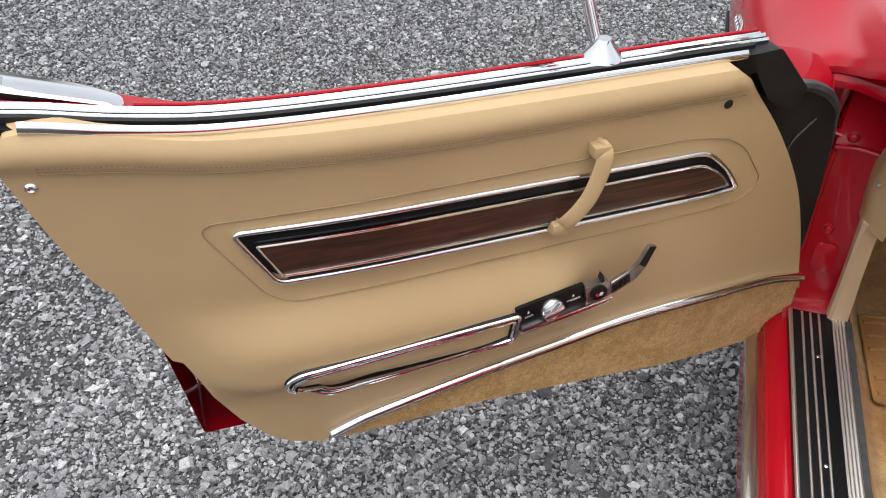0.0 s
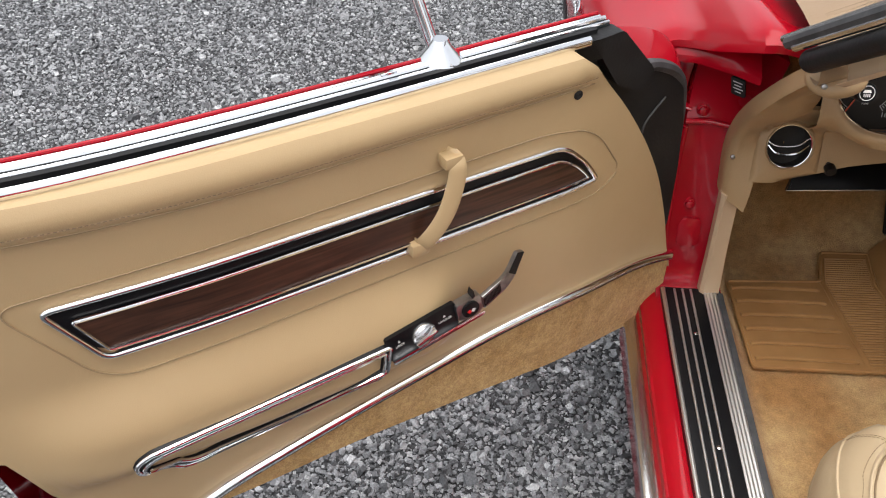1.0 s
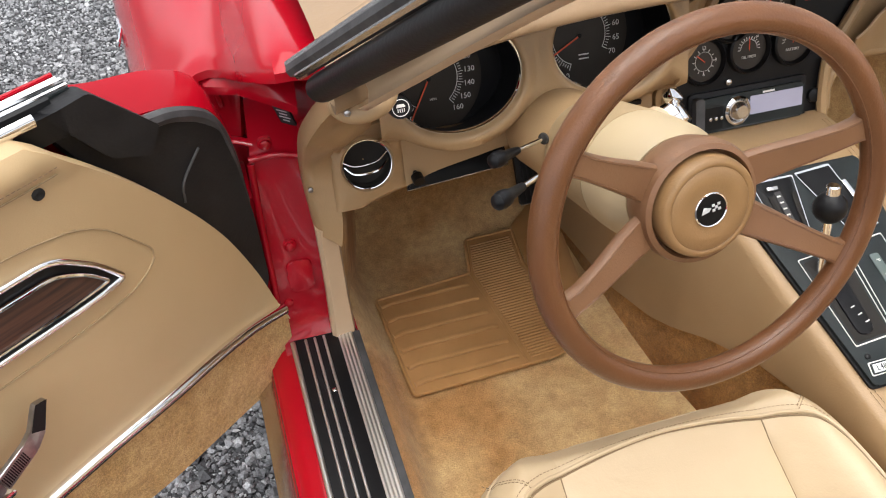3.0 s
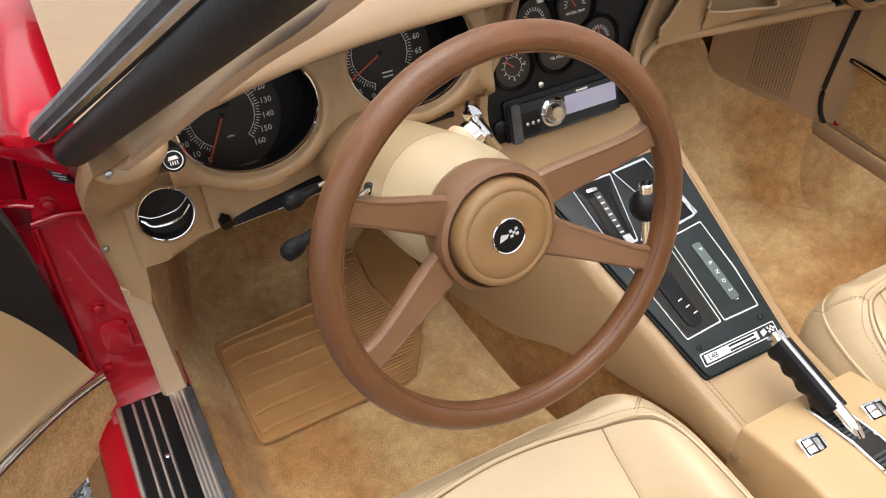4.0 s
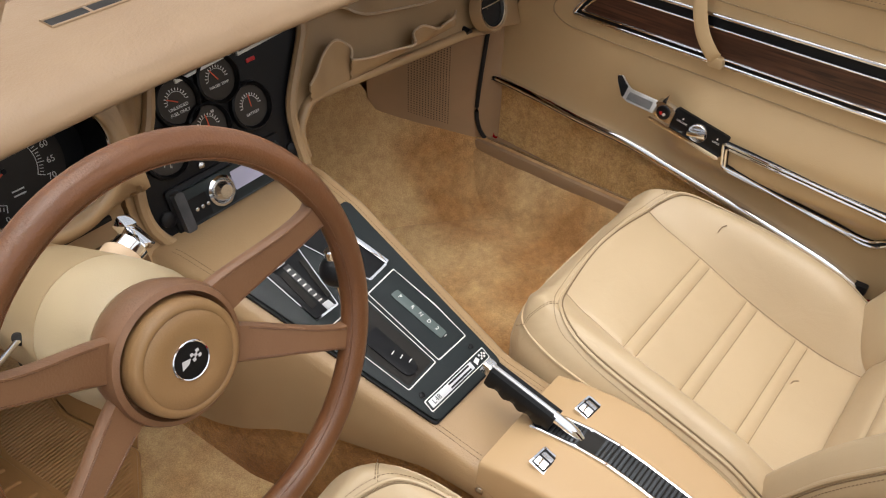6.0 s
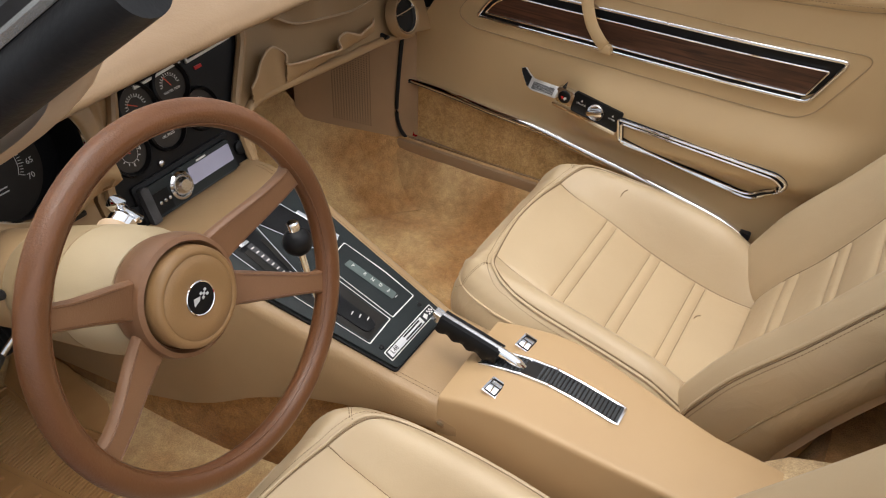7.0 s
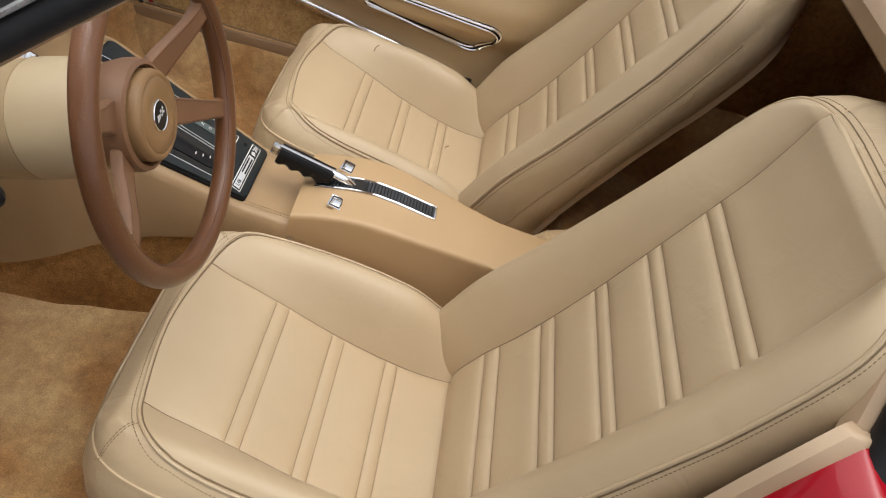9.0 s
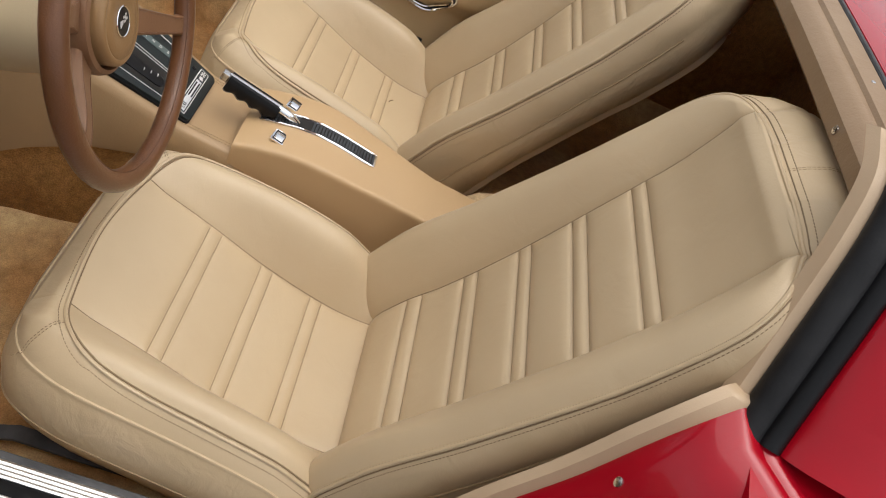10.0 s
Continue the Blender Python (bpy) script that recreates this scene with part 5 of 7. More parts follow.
on_plate("scale_end", [(-0.086, 0.210), (-0.073, 0.210), (-0.075, 0.222), (-0.087, 0.222)], 0.0078, 0.002, SILVER, "pale scale end")
# ashtray
outline_frame("ashtray_frame", [(-0.003, 0.206), (0.038, 0.211), (0.012, 0.322), (-0.050, 0.318)], 0.003, 0.0065, 0.003, CHROME, "bright ashtray frame")
on_plate("ashtray_lid", round_poly([(-0.001, 0.210), (0.034, 0.214), (0.010, 0.317), (-0.046, 0.314)], 0.003), 0.004, 0.0045, BLACK, "black ashtray lid", 0.002)
part("ashtray_bar", box(-0.004, 0.004, -0.04, 0.04, 0, 0.004, 0.001, PMC @ pose(0.030, 0.252, 0.008, 0, 0, 13)), CHROME, console, "bright ashtray bar")
# label with bars and flags
on_plate("label_frame", round_poly([(-0.074, 0.010), (0.058, 0.010), (0.060, 0.029), (-0.073, 0.029)], 0.002), 0.0055, 0.0020, WHITE, "white label border")
on_plate("label_ground", round_poly([(-0.0725, 0.0115), (0.0565, 0.0115), (0.0585, 0.0275), (-0.0715, 0.0275)], 0.002), 0.0056, 0.0022, BLACK_SATIN, "dark label ground")
on_plate("label_plate", [(-0.069, 0.0135), (0.026, 0.0135), (0.027, 0.0255), (-0.068, 0.0255)], 0.0056, 0.0026, SILVER, "silver label plate")
words("L48", 0.011, PMC @ pose(-0.055, 0.0195, 0.0083), BLACK, console, "label_lettering")
for k in range(2):
    part("label_bar", box(-0.026, 0.020, -0.0014, 0.0014, 0, 0.0003, 0, PMC @ pose(0.0, 0.0165 + 0.006 * k, 0.0082)), BLACK, console, "unreadable label line")
fb = bmesh.new()
for i in range(4):
    for k in range(3):
        if (i + k) % 2 == 0:
            box(0.044 + 0.003 * i, 0.047 + 0.003 * i, 0.0155 + 0.003 * k, 0.0185 + 0.003 * k, 0, 0.0004, 0, PMC @ pose(0, 0, 0.0079), fb)
prism([(0.032, 0.014), (0.041, 0.018), (0.039, 0.024), (0.031, 0.022)], 0.0004, PMC @ pose(0, 0, 0.0079), bm=fb)
part("label_mark", fb, WHITE, console, "small crossed flags", smooth=False)
for x, y in ((0.046, 0.040), (-0.068, 0.037)):
    part("screw", lathe([(0.0042, 0), (0.0042, 0.0015), (0.002, 0.0025)], PMC @ pose(x, y, 0.007), 12), BLACK, console)
# gear lever
lever = thing("gear_lever", "chrome gear lever with round black knob", "gear lever", at=(-0.08, -0.28, 0.62))
LG = Matrix.Translation(-Vector((-0.08, -0.28, 0.62)))
part("shaft", tube([(-0.078, -0.287, 0.600), (-0.079, -0.278, 0.65), (-0.081, -0.270, 0.69)], 0.0062, seg=12), CHROME, lever, "chrome shaft").data.transform(LG)
ball = bmesh.new()
bmesh.ops.create_uvsphere(ball, u_segments=24, v_segments=16, radius=0.0225)
ball.transform(LG @ Matrix.Translation((-0.081, -0.267, 0.704)))
part("knob", ball, BLACK, lever, "glossy black ball knob")
part("knob_button", lathe([(0.0095, 0), (0.0095, 0.013), (0.0075, 0.015)], LG @ pose(-0.081, -0.263, 0.722, -12, 0, 0), 20), CHROME, lever, "chrome knob button")

# rear console box with switches, brake slot
cbox = thing("console_box", "tan plastic console box with chrome switches", "console", at=(0, -0.75, 0.27))
CB = Matrix.Translation(-Vector((0, -0.75, 0.27)))


def box_top(y):
    return straight([(-1.15, 0.495), (-0.90, 0.512), (-0.74, 0.5445), (-0.70, 0.5525), (-0.66, 0.5575), (-0.62, 0.556), (-0.56, 0.545), (-0.525, 0.534)], y)


rows = []
for y in [-0.525 - 0.625 * k / 50 for k in range(51)]:
    t = box_top(y)
    hw = lerp_table([(-1.15, 0.062), (-0.9, 0.070), (-0.64, 0.098), (-0.525, 0.098)], y)
    drop = lerp_table([(-1.15, 0.012), (-0.7, 0.014), (-0.525, 0.022)], y)
    half = [(hw + 0.008, 0.262), (hw + 0.003, t - 0.06), (hw + 0.0008, t - 0.014), (hw + 0.0004, t - 0.008), (hw - 0.0008, t - 0.0042), (hw - 0.0036, t - 0.0016), (hw - 0.008, t - 0.0007), (hw - 0.016, t), (0.02, t + 0.002)]
    ring = [(-x, z) for x, z in half] + half[::-1]
    rows.append([(x, y, z) for x, z in ring])
part("box_cover", loft(rows), PLASTIC, cbox, "smooth tan plastic cover").data.transform(CB)


def slot_line(x, dz, y0=-0.548, y1=-0.772):
    return [Vector((x, y0 + (y1 - y0) * k / 30, box_top(y0 + (y1 - y0) * k / 30) + dz)) for k in range(31)]


band = [[p, p + Vector((0.0165, 0, 0.0004)), p + Vector((0.033, 0, 0))] for p in slot_line(-0.0140, 0.0026)]
part("slot_cover", slab(band, (0, 0, -0.005)), DARK, cbox, "dark brake slot").data.transform(CB)
trim = slot_line(-0.0155, 0.0036) + slot_line(0.0205, 0.0036)[::-1]
part("slot_trim", tube(trim, 0.0026, seg=8), CHROME, cbox, "bright slot edging").data.transform(CB)
for k in range(36):
    y = -0.551 - 0.0062 * k
    if abs(y + 0.630) > 0.012:
        tilt = math.degrees(math.atan2(box_top(y + 0.003) - box_top(y - 0.003), 0.006))
        part("slot_rib", box(-0.0130, 0.0182, -0.0020, 0.0020, 0, 0.0028, 0.0006, CB @ pose(0, y, box_top(y) + 0.0024, tilt, 0, 0), seg=1), SLOT_RIB, cbox, smooth=False)
for x in (-0.056, 0.053):
    sm = CB @ basis((x, -0.595, box_top(-0.595) + 0.001), (1, 0, 0), (0, 1, 0.17)) @ pose(0, 0, 0, 0, 0, -6 if x < 0 else -6)
    sw = part("switch", prism(round_rect(0.034, 0.026, 0.002), 0.003, sm, 0.001), CHROME, cbox, "chrome window switch")
    part("switch_well", prism(round_rect(0.028, 0.020, 0.0015), 0.0036, sm), BLACK, sw, "black switch well")
    part("rocker", prism([(-0.012, -0.0085), (0.0, -0.0085), (0.0, 0.0085), (-0.012, 0.0085)], 0.0075, sm @ pose(0, 0, 0, 0, -10, 0), 0.0015), CHROME, sw, "bright rocker half")
    part("rocker", prism([(0.002, -0.0085), (0.011, -0.0085), (0.011, 0.0085), (0.002, 0.0085)], 0.005, sm @ pose(0, 0, 0, 0, 8, 0), 0.0015), STEEL, sw, "bright rocker half")
part("screw", lathe([(0.006, 0), (0.006, 0.002), (0.003, 0.0035)], CB @ basis((-0.1025, -0.533, 0.484), (0, -1, 0), (0, 0, 1)), 14), STEEL, cbox, "small screw")
# handbrake
brake = thing("handbrake_lever", "chrome handbrake lever with black finger grip", "handbrake", at=(0, -0.617, 0.545))
LB = Matrix.Translation(-Vector((0, -0.617, 0.545)))
part("lever_arm", tube(smooth_path([(0.003, -0.632, 0.528), (0.003, -0.617, 0.548), (0.001, -0.597, 0.563), (-0.001, -0.572, 0.572)], 6), 0.0085, seg=12), CHROME, brake, "curved chrome arm").data.transform(LB)
rows = []
A, Bp = Vector((0.0, -0.575, 0.566)), Vector((-0.006, -0.476, 0.594))
ax = (Bp - A).normalized()
for k in range(25):
    t = k / 24
    c = A + (Bp - A) * t
    wave = 0.0032 * math.sin(t * 4 * 2 * math.pi)
    upv = ax.cross(Vector((1, 0, 0))).normalized() * -1
    if upv.z < 0:
        upv = -upv
    rows.append([c + Vector((x, 0, 0)) + upv * (z if z > 0 else z + wave) for x, z in ((-0.0145, -0.014), (-0.007, -0.022), (0.007, -0.022), (0.0145, -0.014), (0.0155, 0.003), (0.010, 0.011), (-0.010, 0.011), (-0.0155, 0.003))])
part("grip", loft(rows), BLACK, brake, "black grip with finger waves").data.transform(LB)
part("grip_strip", tube([A + Vector((0, 0, 0.0115)), Bp + Vector((0, 0, 0.0115))], 0.0032, seg=8, flat=0.6), STEEL, brake, "bright strip along the grip").data.transform(LB)
part("release", box(-0.008, 0.008, -0.007, 0.007, -0.007, 0.010, 0.002, LB @ basis(Bp + ax * 0.008, (1, 0, 0), ax)), STEEL, brake, "worn metal release button")

# ---------------------------------------------------------------- dashboard
dash = thing("dashboard", "tan padded dashboard with round instruments", "dashboard", at=(0, 0.1, 0.7))
DO = Matrix.Translation(-Vector((0, 0.1, 0.7)))


def dpart(name, bm, material, label="", parent=None, **kw):
    ob = part(name, bm, material, parent or dash, label, **kw)
    ob.data.transform(DO)
    return ob


def face_y(z, y0=-0.045):
    return y0 + (z - 0.762) * 0.35


def low_y(z):
    """The dash face below the instruments falls away forwards."""
    f = ease(z, 0.735, 0.79)
    return (0.012 + (z - 0.718) * 0.35) * (1 - f) + face_y(z) * f


def lip_y(x):
    return lerp_table([(-0.72, -0.195), (-0.66, -0.165), (-0.59, -0.132), (-0.455, -0.092), (-0.31, -0.075), (-0.137, -0.070), (0.0, -0.072), (0.14, -0.078), (0.35, -0.088), (0.5, -0.11), (0.62, -0.15), (0.72, -0.195)], x)


rows = []
for x in [-0.72 + 1.44 * k / 72 for k in range(73)]:
    ly = lip_y(x)
    rows.append(smooth_path([(x, ly + 0.11, 0.936), (x, ly + 0.05, 0.931), (x, ly + 0.014, 0.9295), (x, ly, 0.938), (x, ly + 0.004, 0.952), (x, ly + 0.022, 0.965), (x, ly + 0.06, 0.974), (x, ly + 0.12, 0.978), (x, ly + 0.20, 0.976), (x, 0.26, 0.962), (x, 0.42, 0.925)], 3))
dpart("crash_pad", grid(rows), DASH_SHADED, "padded tan dash top", angle=89)
dpart("defroster", box(-0.196, -0.030, 0.072, 0.094, 0.95, 0.9792, 0.002), DARK, "dark defroster slot")
dpart("slot_rim", tube([(-0.197, 0.070, 0.9788), (-0.028, 0.070, 0.9788), (-0.028, 0.096, 0.9785), (-0.197, 0.096, 0.9785)], 0.0022, True, 8), DASH_SHADED, "moulded rim of the slot")
for x in (-0.14, -0.09):
    dpart("slot_divider", box(x - 0.002, x + 0.002, 0.073, 0.093, 0.96, 0.9800, 0.001), DASH_SHADED, "slot divider")


def pod(cx, cz, hw, hh, x0, x1, z0, z1, name):
    """A patch of the dash face that is pierced by one oval instrument opening."""
    n = 64
    def ell(f, yoff, grow=0.0):
        out = []
        for k in range(n):
            a = 2 * math.pi * k / n
            x, z = cx + (hw * f + grow) * math.cos(a), cz + (hh * f + grow) * math.sin(a)
            out.append(Vector((x, face_y(z) + yoff, z)))
        return out
    outer = []
    for k in range(n):
        a = 2 * math.pi * k / n
        c, s2 = math.cos(a), math.sin(a)
        t = min((x1 - cx if c > 0 else cx - x0) / max(abs(c), 1e-6), (z1 - cz if s2 > 0 else cz - z0) / max(abs(s2), 1e-6))
        x, z = cx + c * t, cz + s2 * t
        outer.append(Vector((x, low_y(z), z)))
    dpart(name, loft([ell(1, 0.012), ell(1, -0.004, 0.001), ell(1, -0.007, 0.006), ell(1, -0.004, 0.012), ell(1, 0.0, 0.02), outer], False), DASH, "tan dash face round an instrument", angle=75)
    low = Vector((0, -0.012, -0.036))
    dpart("instrument_well", loft([ell(1, 0.012), [p + low for p in ell(1.02, 0.095)]], False), BLACK, "black instrument well")
    dpart("bezel", tube([p + Vector((0, 0.006, 0)) for p in ell(0.995, 0)], 0.0022, True, 6, up=(0, 1, 0)), CHROME, "thin bright bezel")
    fl = bmesh.new()
    fl.faces.new([fl.verts.new(p + low) for p in ell(1.02, 0.0945)])
    dpart("well_floor", fl, BLACK, "black panel behind the dial")


def dial(cx, cz, y0, r, name, label, marks, start, sweep, texts=(), needle=None, tsize=0.011):
    """A round dial in its plane, with ticks, numerals and a pointer. Angles in degrees, clockwise from below."""
    m = DO @ basis((cx, face_y(cz, y0), cz), (1, 0, 0), (0, 0.33, 0.944))
    d = part(name, lathe([(r, -0.004), (r, 0.0), (r * 0.97, 0.001), (0.0005, 0.001)], m, 40), DIAL, dash, label)
    pos = lambda a, q: (-q * math.sin(radians(a)), -q * math.cos(radians(a)))  # noqa: E731
    tk = bmesh.new()
    for k in range(marks + 1):
        a = start + sweep * k / marks
        x, y = pos(a, r * 0.60)
        box(-0.0005, 0.0005, -r * (0.03 if k % 4 else 0.06), r * (0.03 if k % 4 else 0.06), 0, 0.0006, 0, m @ pose(x, y, 0.001, 0, 0, -a), tk)
    part("ticks", tk, WHITE, d, "white scale ticks", smooth=False)
    arc = [m @ Vector((*pos(start + sweep * k / 40, r * 0.54), 0.0012)) for k in range(41)]
    part("scale_arc", tube(arc, 0.0006, seg=4), WHITE, d, "white scale line")
    for ch, a in texts:
        x, y = pos(a, r * 0.77)
        words(ch, tsize, m @ pose(x, y, 0.0013), WHITE, d, "numeral")
    if needle is not None:
        x, y = pos(needle, r * 0.36)
        part("pointer", box(-0.0011, 0.0011, -r * 0.46, r * 0.40, 0, 0.001, 0, m @ pose(x, y, 0.003, 0, 0, -needle)), ORANGE, d, "orange pointer")
        part("pivot", lathe([(0.0035, 0), (0.0035, 0.004), (0.002, 0.005)], m, 12), BLACK, d, "pointer pivot")
    return d, m


pod(-0.525, 0.842, 0.092, 0.070, -0.638, -0.414, 0.748, 0.945, "face_panel")
pod(-0.296, 0.862, 0.092, 0.070, -0.414, -0.180, 0.748, 0.95, "face_panel")
sp_t = [(str(10 * k) if k < 9 or k > 9 else "90", 30 + 290 * k / 16) for k in range(17)]
d1, m1 = dial(-0.546, 0.808, 0.040, 0.080, "speedometer", "dark speedometer with white numerals", 64, 30, 290, sp_t, 30, 0.0112)
words("MPH", 0.005, m1 @ pose(0.004, -0.030, 0.0013), WHITE, d1, "unit_lettering")
part("odometer", box(-0.014, 0.014, -0.004, 0.004, 0, 0.002, 0.0005, m1 @ pose(0, 0.013, 0.001)), BLACK, d1, "odometer window")
tc_t = [(str(5 * k), 20 + 20 * k) for k in range(15)]
d2, m2 = dial(-0.312, 0.832, 0.040, 0.078, "tachometer", "dark tachometer with white numerals", 56, 20, 280, tc_t, 62, 0.0115)
for dz in (0.0, -0.006):
    part("marking", box(-0.008, 0.008, -0.001, 0.001, 0, 0.0005, 0, m2 @ pose(0.006, -0.028 + dz, 0.0013)), WHITE, d2, "small white marking")

# left end of the dash: corner cap, vent, lamp switch, brow
rows = []
for t in [k / 20 for k in range(21)]:
    z = 0.935 - 0.33 * t
    xo = lerp_table([(0.60, -0.737), (0.70, -0.744), (0.80, -0.745), (0.87, -0.735), (0.935, -0.712)], z)
    yo = lerp_table([(0.60, 0.012), (0.64, 0.016), (0.70, 0.012), (0.76, -0.018), (0.80, -0.052), (0.87, -0.115), (0.935, -0.172)], z)
    xi = lerp_table([(0.60, -0.708), (0.64, -0.700), (0.70, -0.696), (0.78, -0.690), (0.81, -0.645), (0.84, -0.638), (0.935, -0.634)], z)
    yi = low_y(z) * (1 - ease(z, 0.83, 0.93)) - 0.135 * ease(z, 0.83, 0.93)
    rows.append([(xo, yo + 0.01, z), (xo + 0.003, yo, z), (xo + (xi - xo) * 0.3, yo + (yi - yo) * 0.2 - 0.002, z), (xo + (xi - xo) * 0.65, yo + (yi - yo) * 0.6, z), (xi, yi, z)])
dpart("end_panel", slab(rows, (0.0, 0.03, 0.0)), DASH, "tan dash end panel", angle=75)
edge_z = lambda x: lerp_table([(-0.712, 0.632), (-0.702, 0.642), (-0.669, 0.655), (-0.64, 0.664), (-0.588, 0.677), (-0.559, 0.686), (-0.49, 0.697), (-0.437, 0.704), (-0.2, 0.704)], x)  # noqa: E731
rows = []
for x in [-0.600 + 0.40 * k / 24 for k in range(25)]:
    zb = edge_z(x)
    rows.append([(x, low_y(z) - 0.0005, z) for z in [0.749 + (zb - 0.749) * j / 8 for j in range(9)]] + [(x, low_y(zb) + 0.012, zb - 0.001)])
dpart("lower_face", slab(rows, (0, 0.012, -0.002)), DASH, "tan lower dash face")
VC = Vector((-0.653, low_y(0.718), 0.718))
vm = basis(VC + Vector((0, -0.006, 0)), (1, 0, 0), (0, 0.33, 0.944))
n = 72
rings = [[vm @ Vector((r * math.cos(2 * math.pi * k / n), r * math.sin(2 * math.pi * k / n), h)) for k in range(n)] for r, h in ((0.036, -0.006), (0.0365, 0.002), (0.039, 0.004), (0.043, 0.001))]
outer = []
for k in range(n):
    c, s2 = math.cos(2 * math.pi * k / n), math.sin(2 * math.pi * k / n)
    t = min((0.054 if c > 0 else 0.052) / max(abs(c), 1e-6), (0.088 if s2 > 0 else 0.063) / max(abs(s2), 1e-6))
    x, z = VC.x + c * t, max(VC.z + s2 * t, edge_z(VC.x + c * t))
    outer.append(Vector((x, low_y(z), z)))
dpart("vent_panel", loft(rings + [[p * 0.5 + q * 0.5 + Vector((0, -0.002, 0)) for p, q in zip(rings[-1], outer)], outer, [p + Vector((0, 0.014, 0)) for p in outer]], False), DASH, "tan moulding round the air vent", angle=75)
dpart("vent_bore", lathe([(0.0365, 0.0), (0.033, -0.020), (0.001, -0.030)], vm, 32, caps=False), DARK, "dark round air vent")
dpart("vent_ring", lathe([(0.0364, -0.003), (0.0360, 0.0015), (0.0349, 0.0012), (0.0342, -0.006)], vm, 40, caps=False), CHROME, "chrome vent ring")
dpart("vent_blade", tube(smooth_path([vm @ Vector(p) for p in ((-0.032, 0.000, -0.004), (-0.018, -0.012, 0.0), (0.012, -0.012, 0.0), (0.032, 0.002, -0.004))], 6), 0.0018, seg=6), CHROME, "bright vent blade")
dpart("vent_blade", tube(smooth_path([vm @ Vector(p) for p in ((-0.033, 0.006, -0.008), (-0.016, -0.002, -0.006), (0.014, 0.000, -0.006), (0.032, 0.012, -0.008))], 6), 0.0013, seg=6), STEEL, "bright vent blade")
lm = basis((-0.643, -0.160, 0.910), (1, 0, 0), (0, 0.33, 0.944))
dpart("lamp_switch", lathe([(0.0135, -0.03), (0.0135, 0.004), (0.0125, 0.007), (0.001, 0.007)], lm, 28), BLACK, "round black lamp switch")
dpart("switch_ring", lathe([(0.0100, 0.0068), (0.0100, 0.0074), (0.0091, 0.0074), (0.0091, 0.0068)], lm, 28, caps=False), WHITE, "white ring mark")
for k in range(4):
    dpart("switch_mark", box(-0.0005, 0.0005, -0.004, 0.0, 0, 0.0006, 0, lm @ pose(-0.0036 + 0.0024 * k, -0.001, 0.007)), WHITE, "white lamp mark")
dpart("switch_mark", prism([(-0.0055, 0.0005), (0.0055, 0.0005), (0.0038, 0.0042), (-0.0038, 0.0042)], 0.0006, lm @ pose(0, 0, 0.007)), WHITE, "white lamp mark")
pad = bmesh.new()
bmesh.ops.create_uvsphere(pad, u_segments=28, v_segments=18, radius=1.0)
pad.transform(basis((-0.682, -0.152, 0.925), (0.90, 0.32, 0.10), (-0.3, 0.9, 0.2)) @ Matrix.Diagonal((0.042, 0.034, 0.019, 1)))
dpart("brow", pad, DASH, "tan moulded brow", angle=89)
dpart("pull_knob", tube([(-0.586, 0.02, 0.690), (-0.584, 0.0, 0.690), (-0.584, -0.004, 0.689), (-0.583, -0.016, 0.686)], lambda t: 0.004 if t < 0.5 else 0.009, seg=12), BLACK, "black pull knob")
for x, y, z in ((-0.706, -0.182, 0.927), (-0.737, 0.006, 0.692)):
    dpart("screw", lathe([(0.0038, -0.003), (0.0038, 0.001), (0.002, 0.0018)], basis((x, y, z), (1, 0, 0), (0, 0.3, 1)), 14), DARK_METAL, "small screw")
dpart("slit", box(-0.31, -0.22, 0.012, 0.020, 0.728, 0.735, 0.001, None), DARK, "dark slit in the knee panel")

# centre stack: black panel with small gauges and the radio, in plane coordinates across and up
SM = basis((0, 0.0, 0.692), (1, 0, 0), (0, 0.33, 0.944))
stack_o = round_poly([(-0.128, -0.055), (0.110, -0.050), (0.108, 0.0), (0.112, 0.06), (0.185, 0.165), (0.195, 0.225), (-0.07, 0.225), (-0.115, 0.125), (-0.155, 0.085), (-0.172, 0.02), (-0.160, -0.03)], [0.01, 0.01, 0, 0.03, 0.02, 0, 0, 0.03, 0.03, 0.03, 0.03])
dpart("gauge_panel", prism(stack_o, 0.02, SM @ pose(0, 0, -0.032), 0.002), BLACK, "black centre gauge panel")
dpart("panel_lip", tube([SM @ Vector((x * 1.03 + 0.0005, y * 1.0, -0.004)) for x, y in stack_o], 0.009, True, 8, up=(0, -1, 0.3)), DASH, "tan padded edge of the gauge panel")
rows = []
for v in [-0.06 + 0.27 * k / 18 for k in range(19)]:
    xi = lerp_table([(-0.06, -0.150), (-0.02, -0.172), (0.03, -0.178), (0.085, -0.162), (0.125, -0.122), (0.21, -0.075)], v)
    p = SM @ Vector((xi, v, -0.008))
    q = Vector((-0.192, low_y(p.z) + 0.003, p.z))
    rows.append([Vector((p.x + (q.x - p.x) * k / 8, p.y + (q.y - p.y) * ease(k / 8, 0.1, 0.95), p.z)) for k in range(9)])
dpart("stack_cheek", slab(rows, (0, 0.02, 0)), DASH, "tan panel beside the gauges", angle=75)


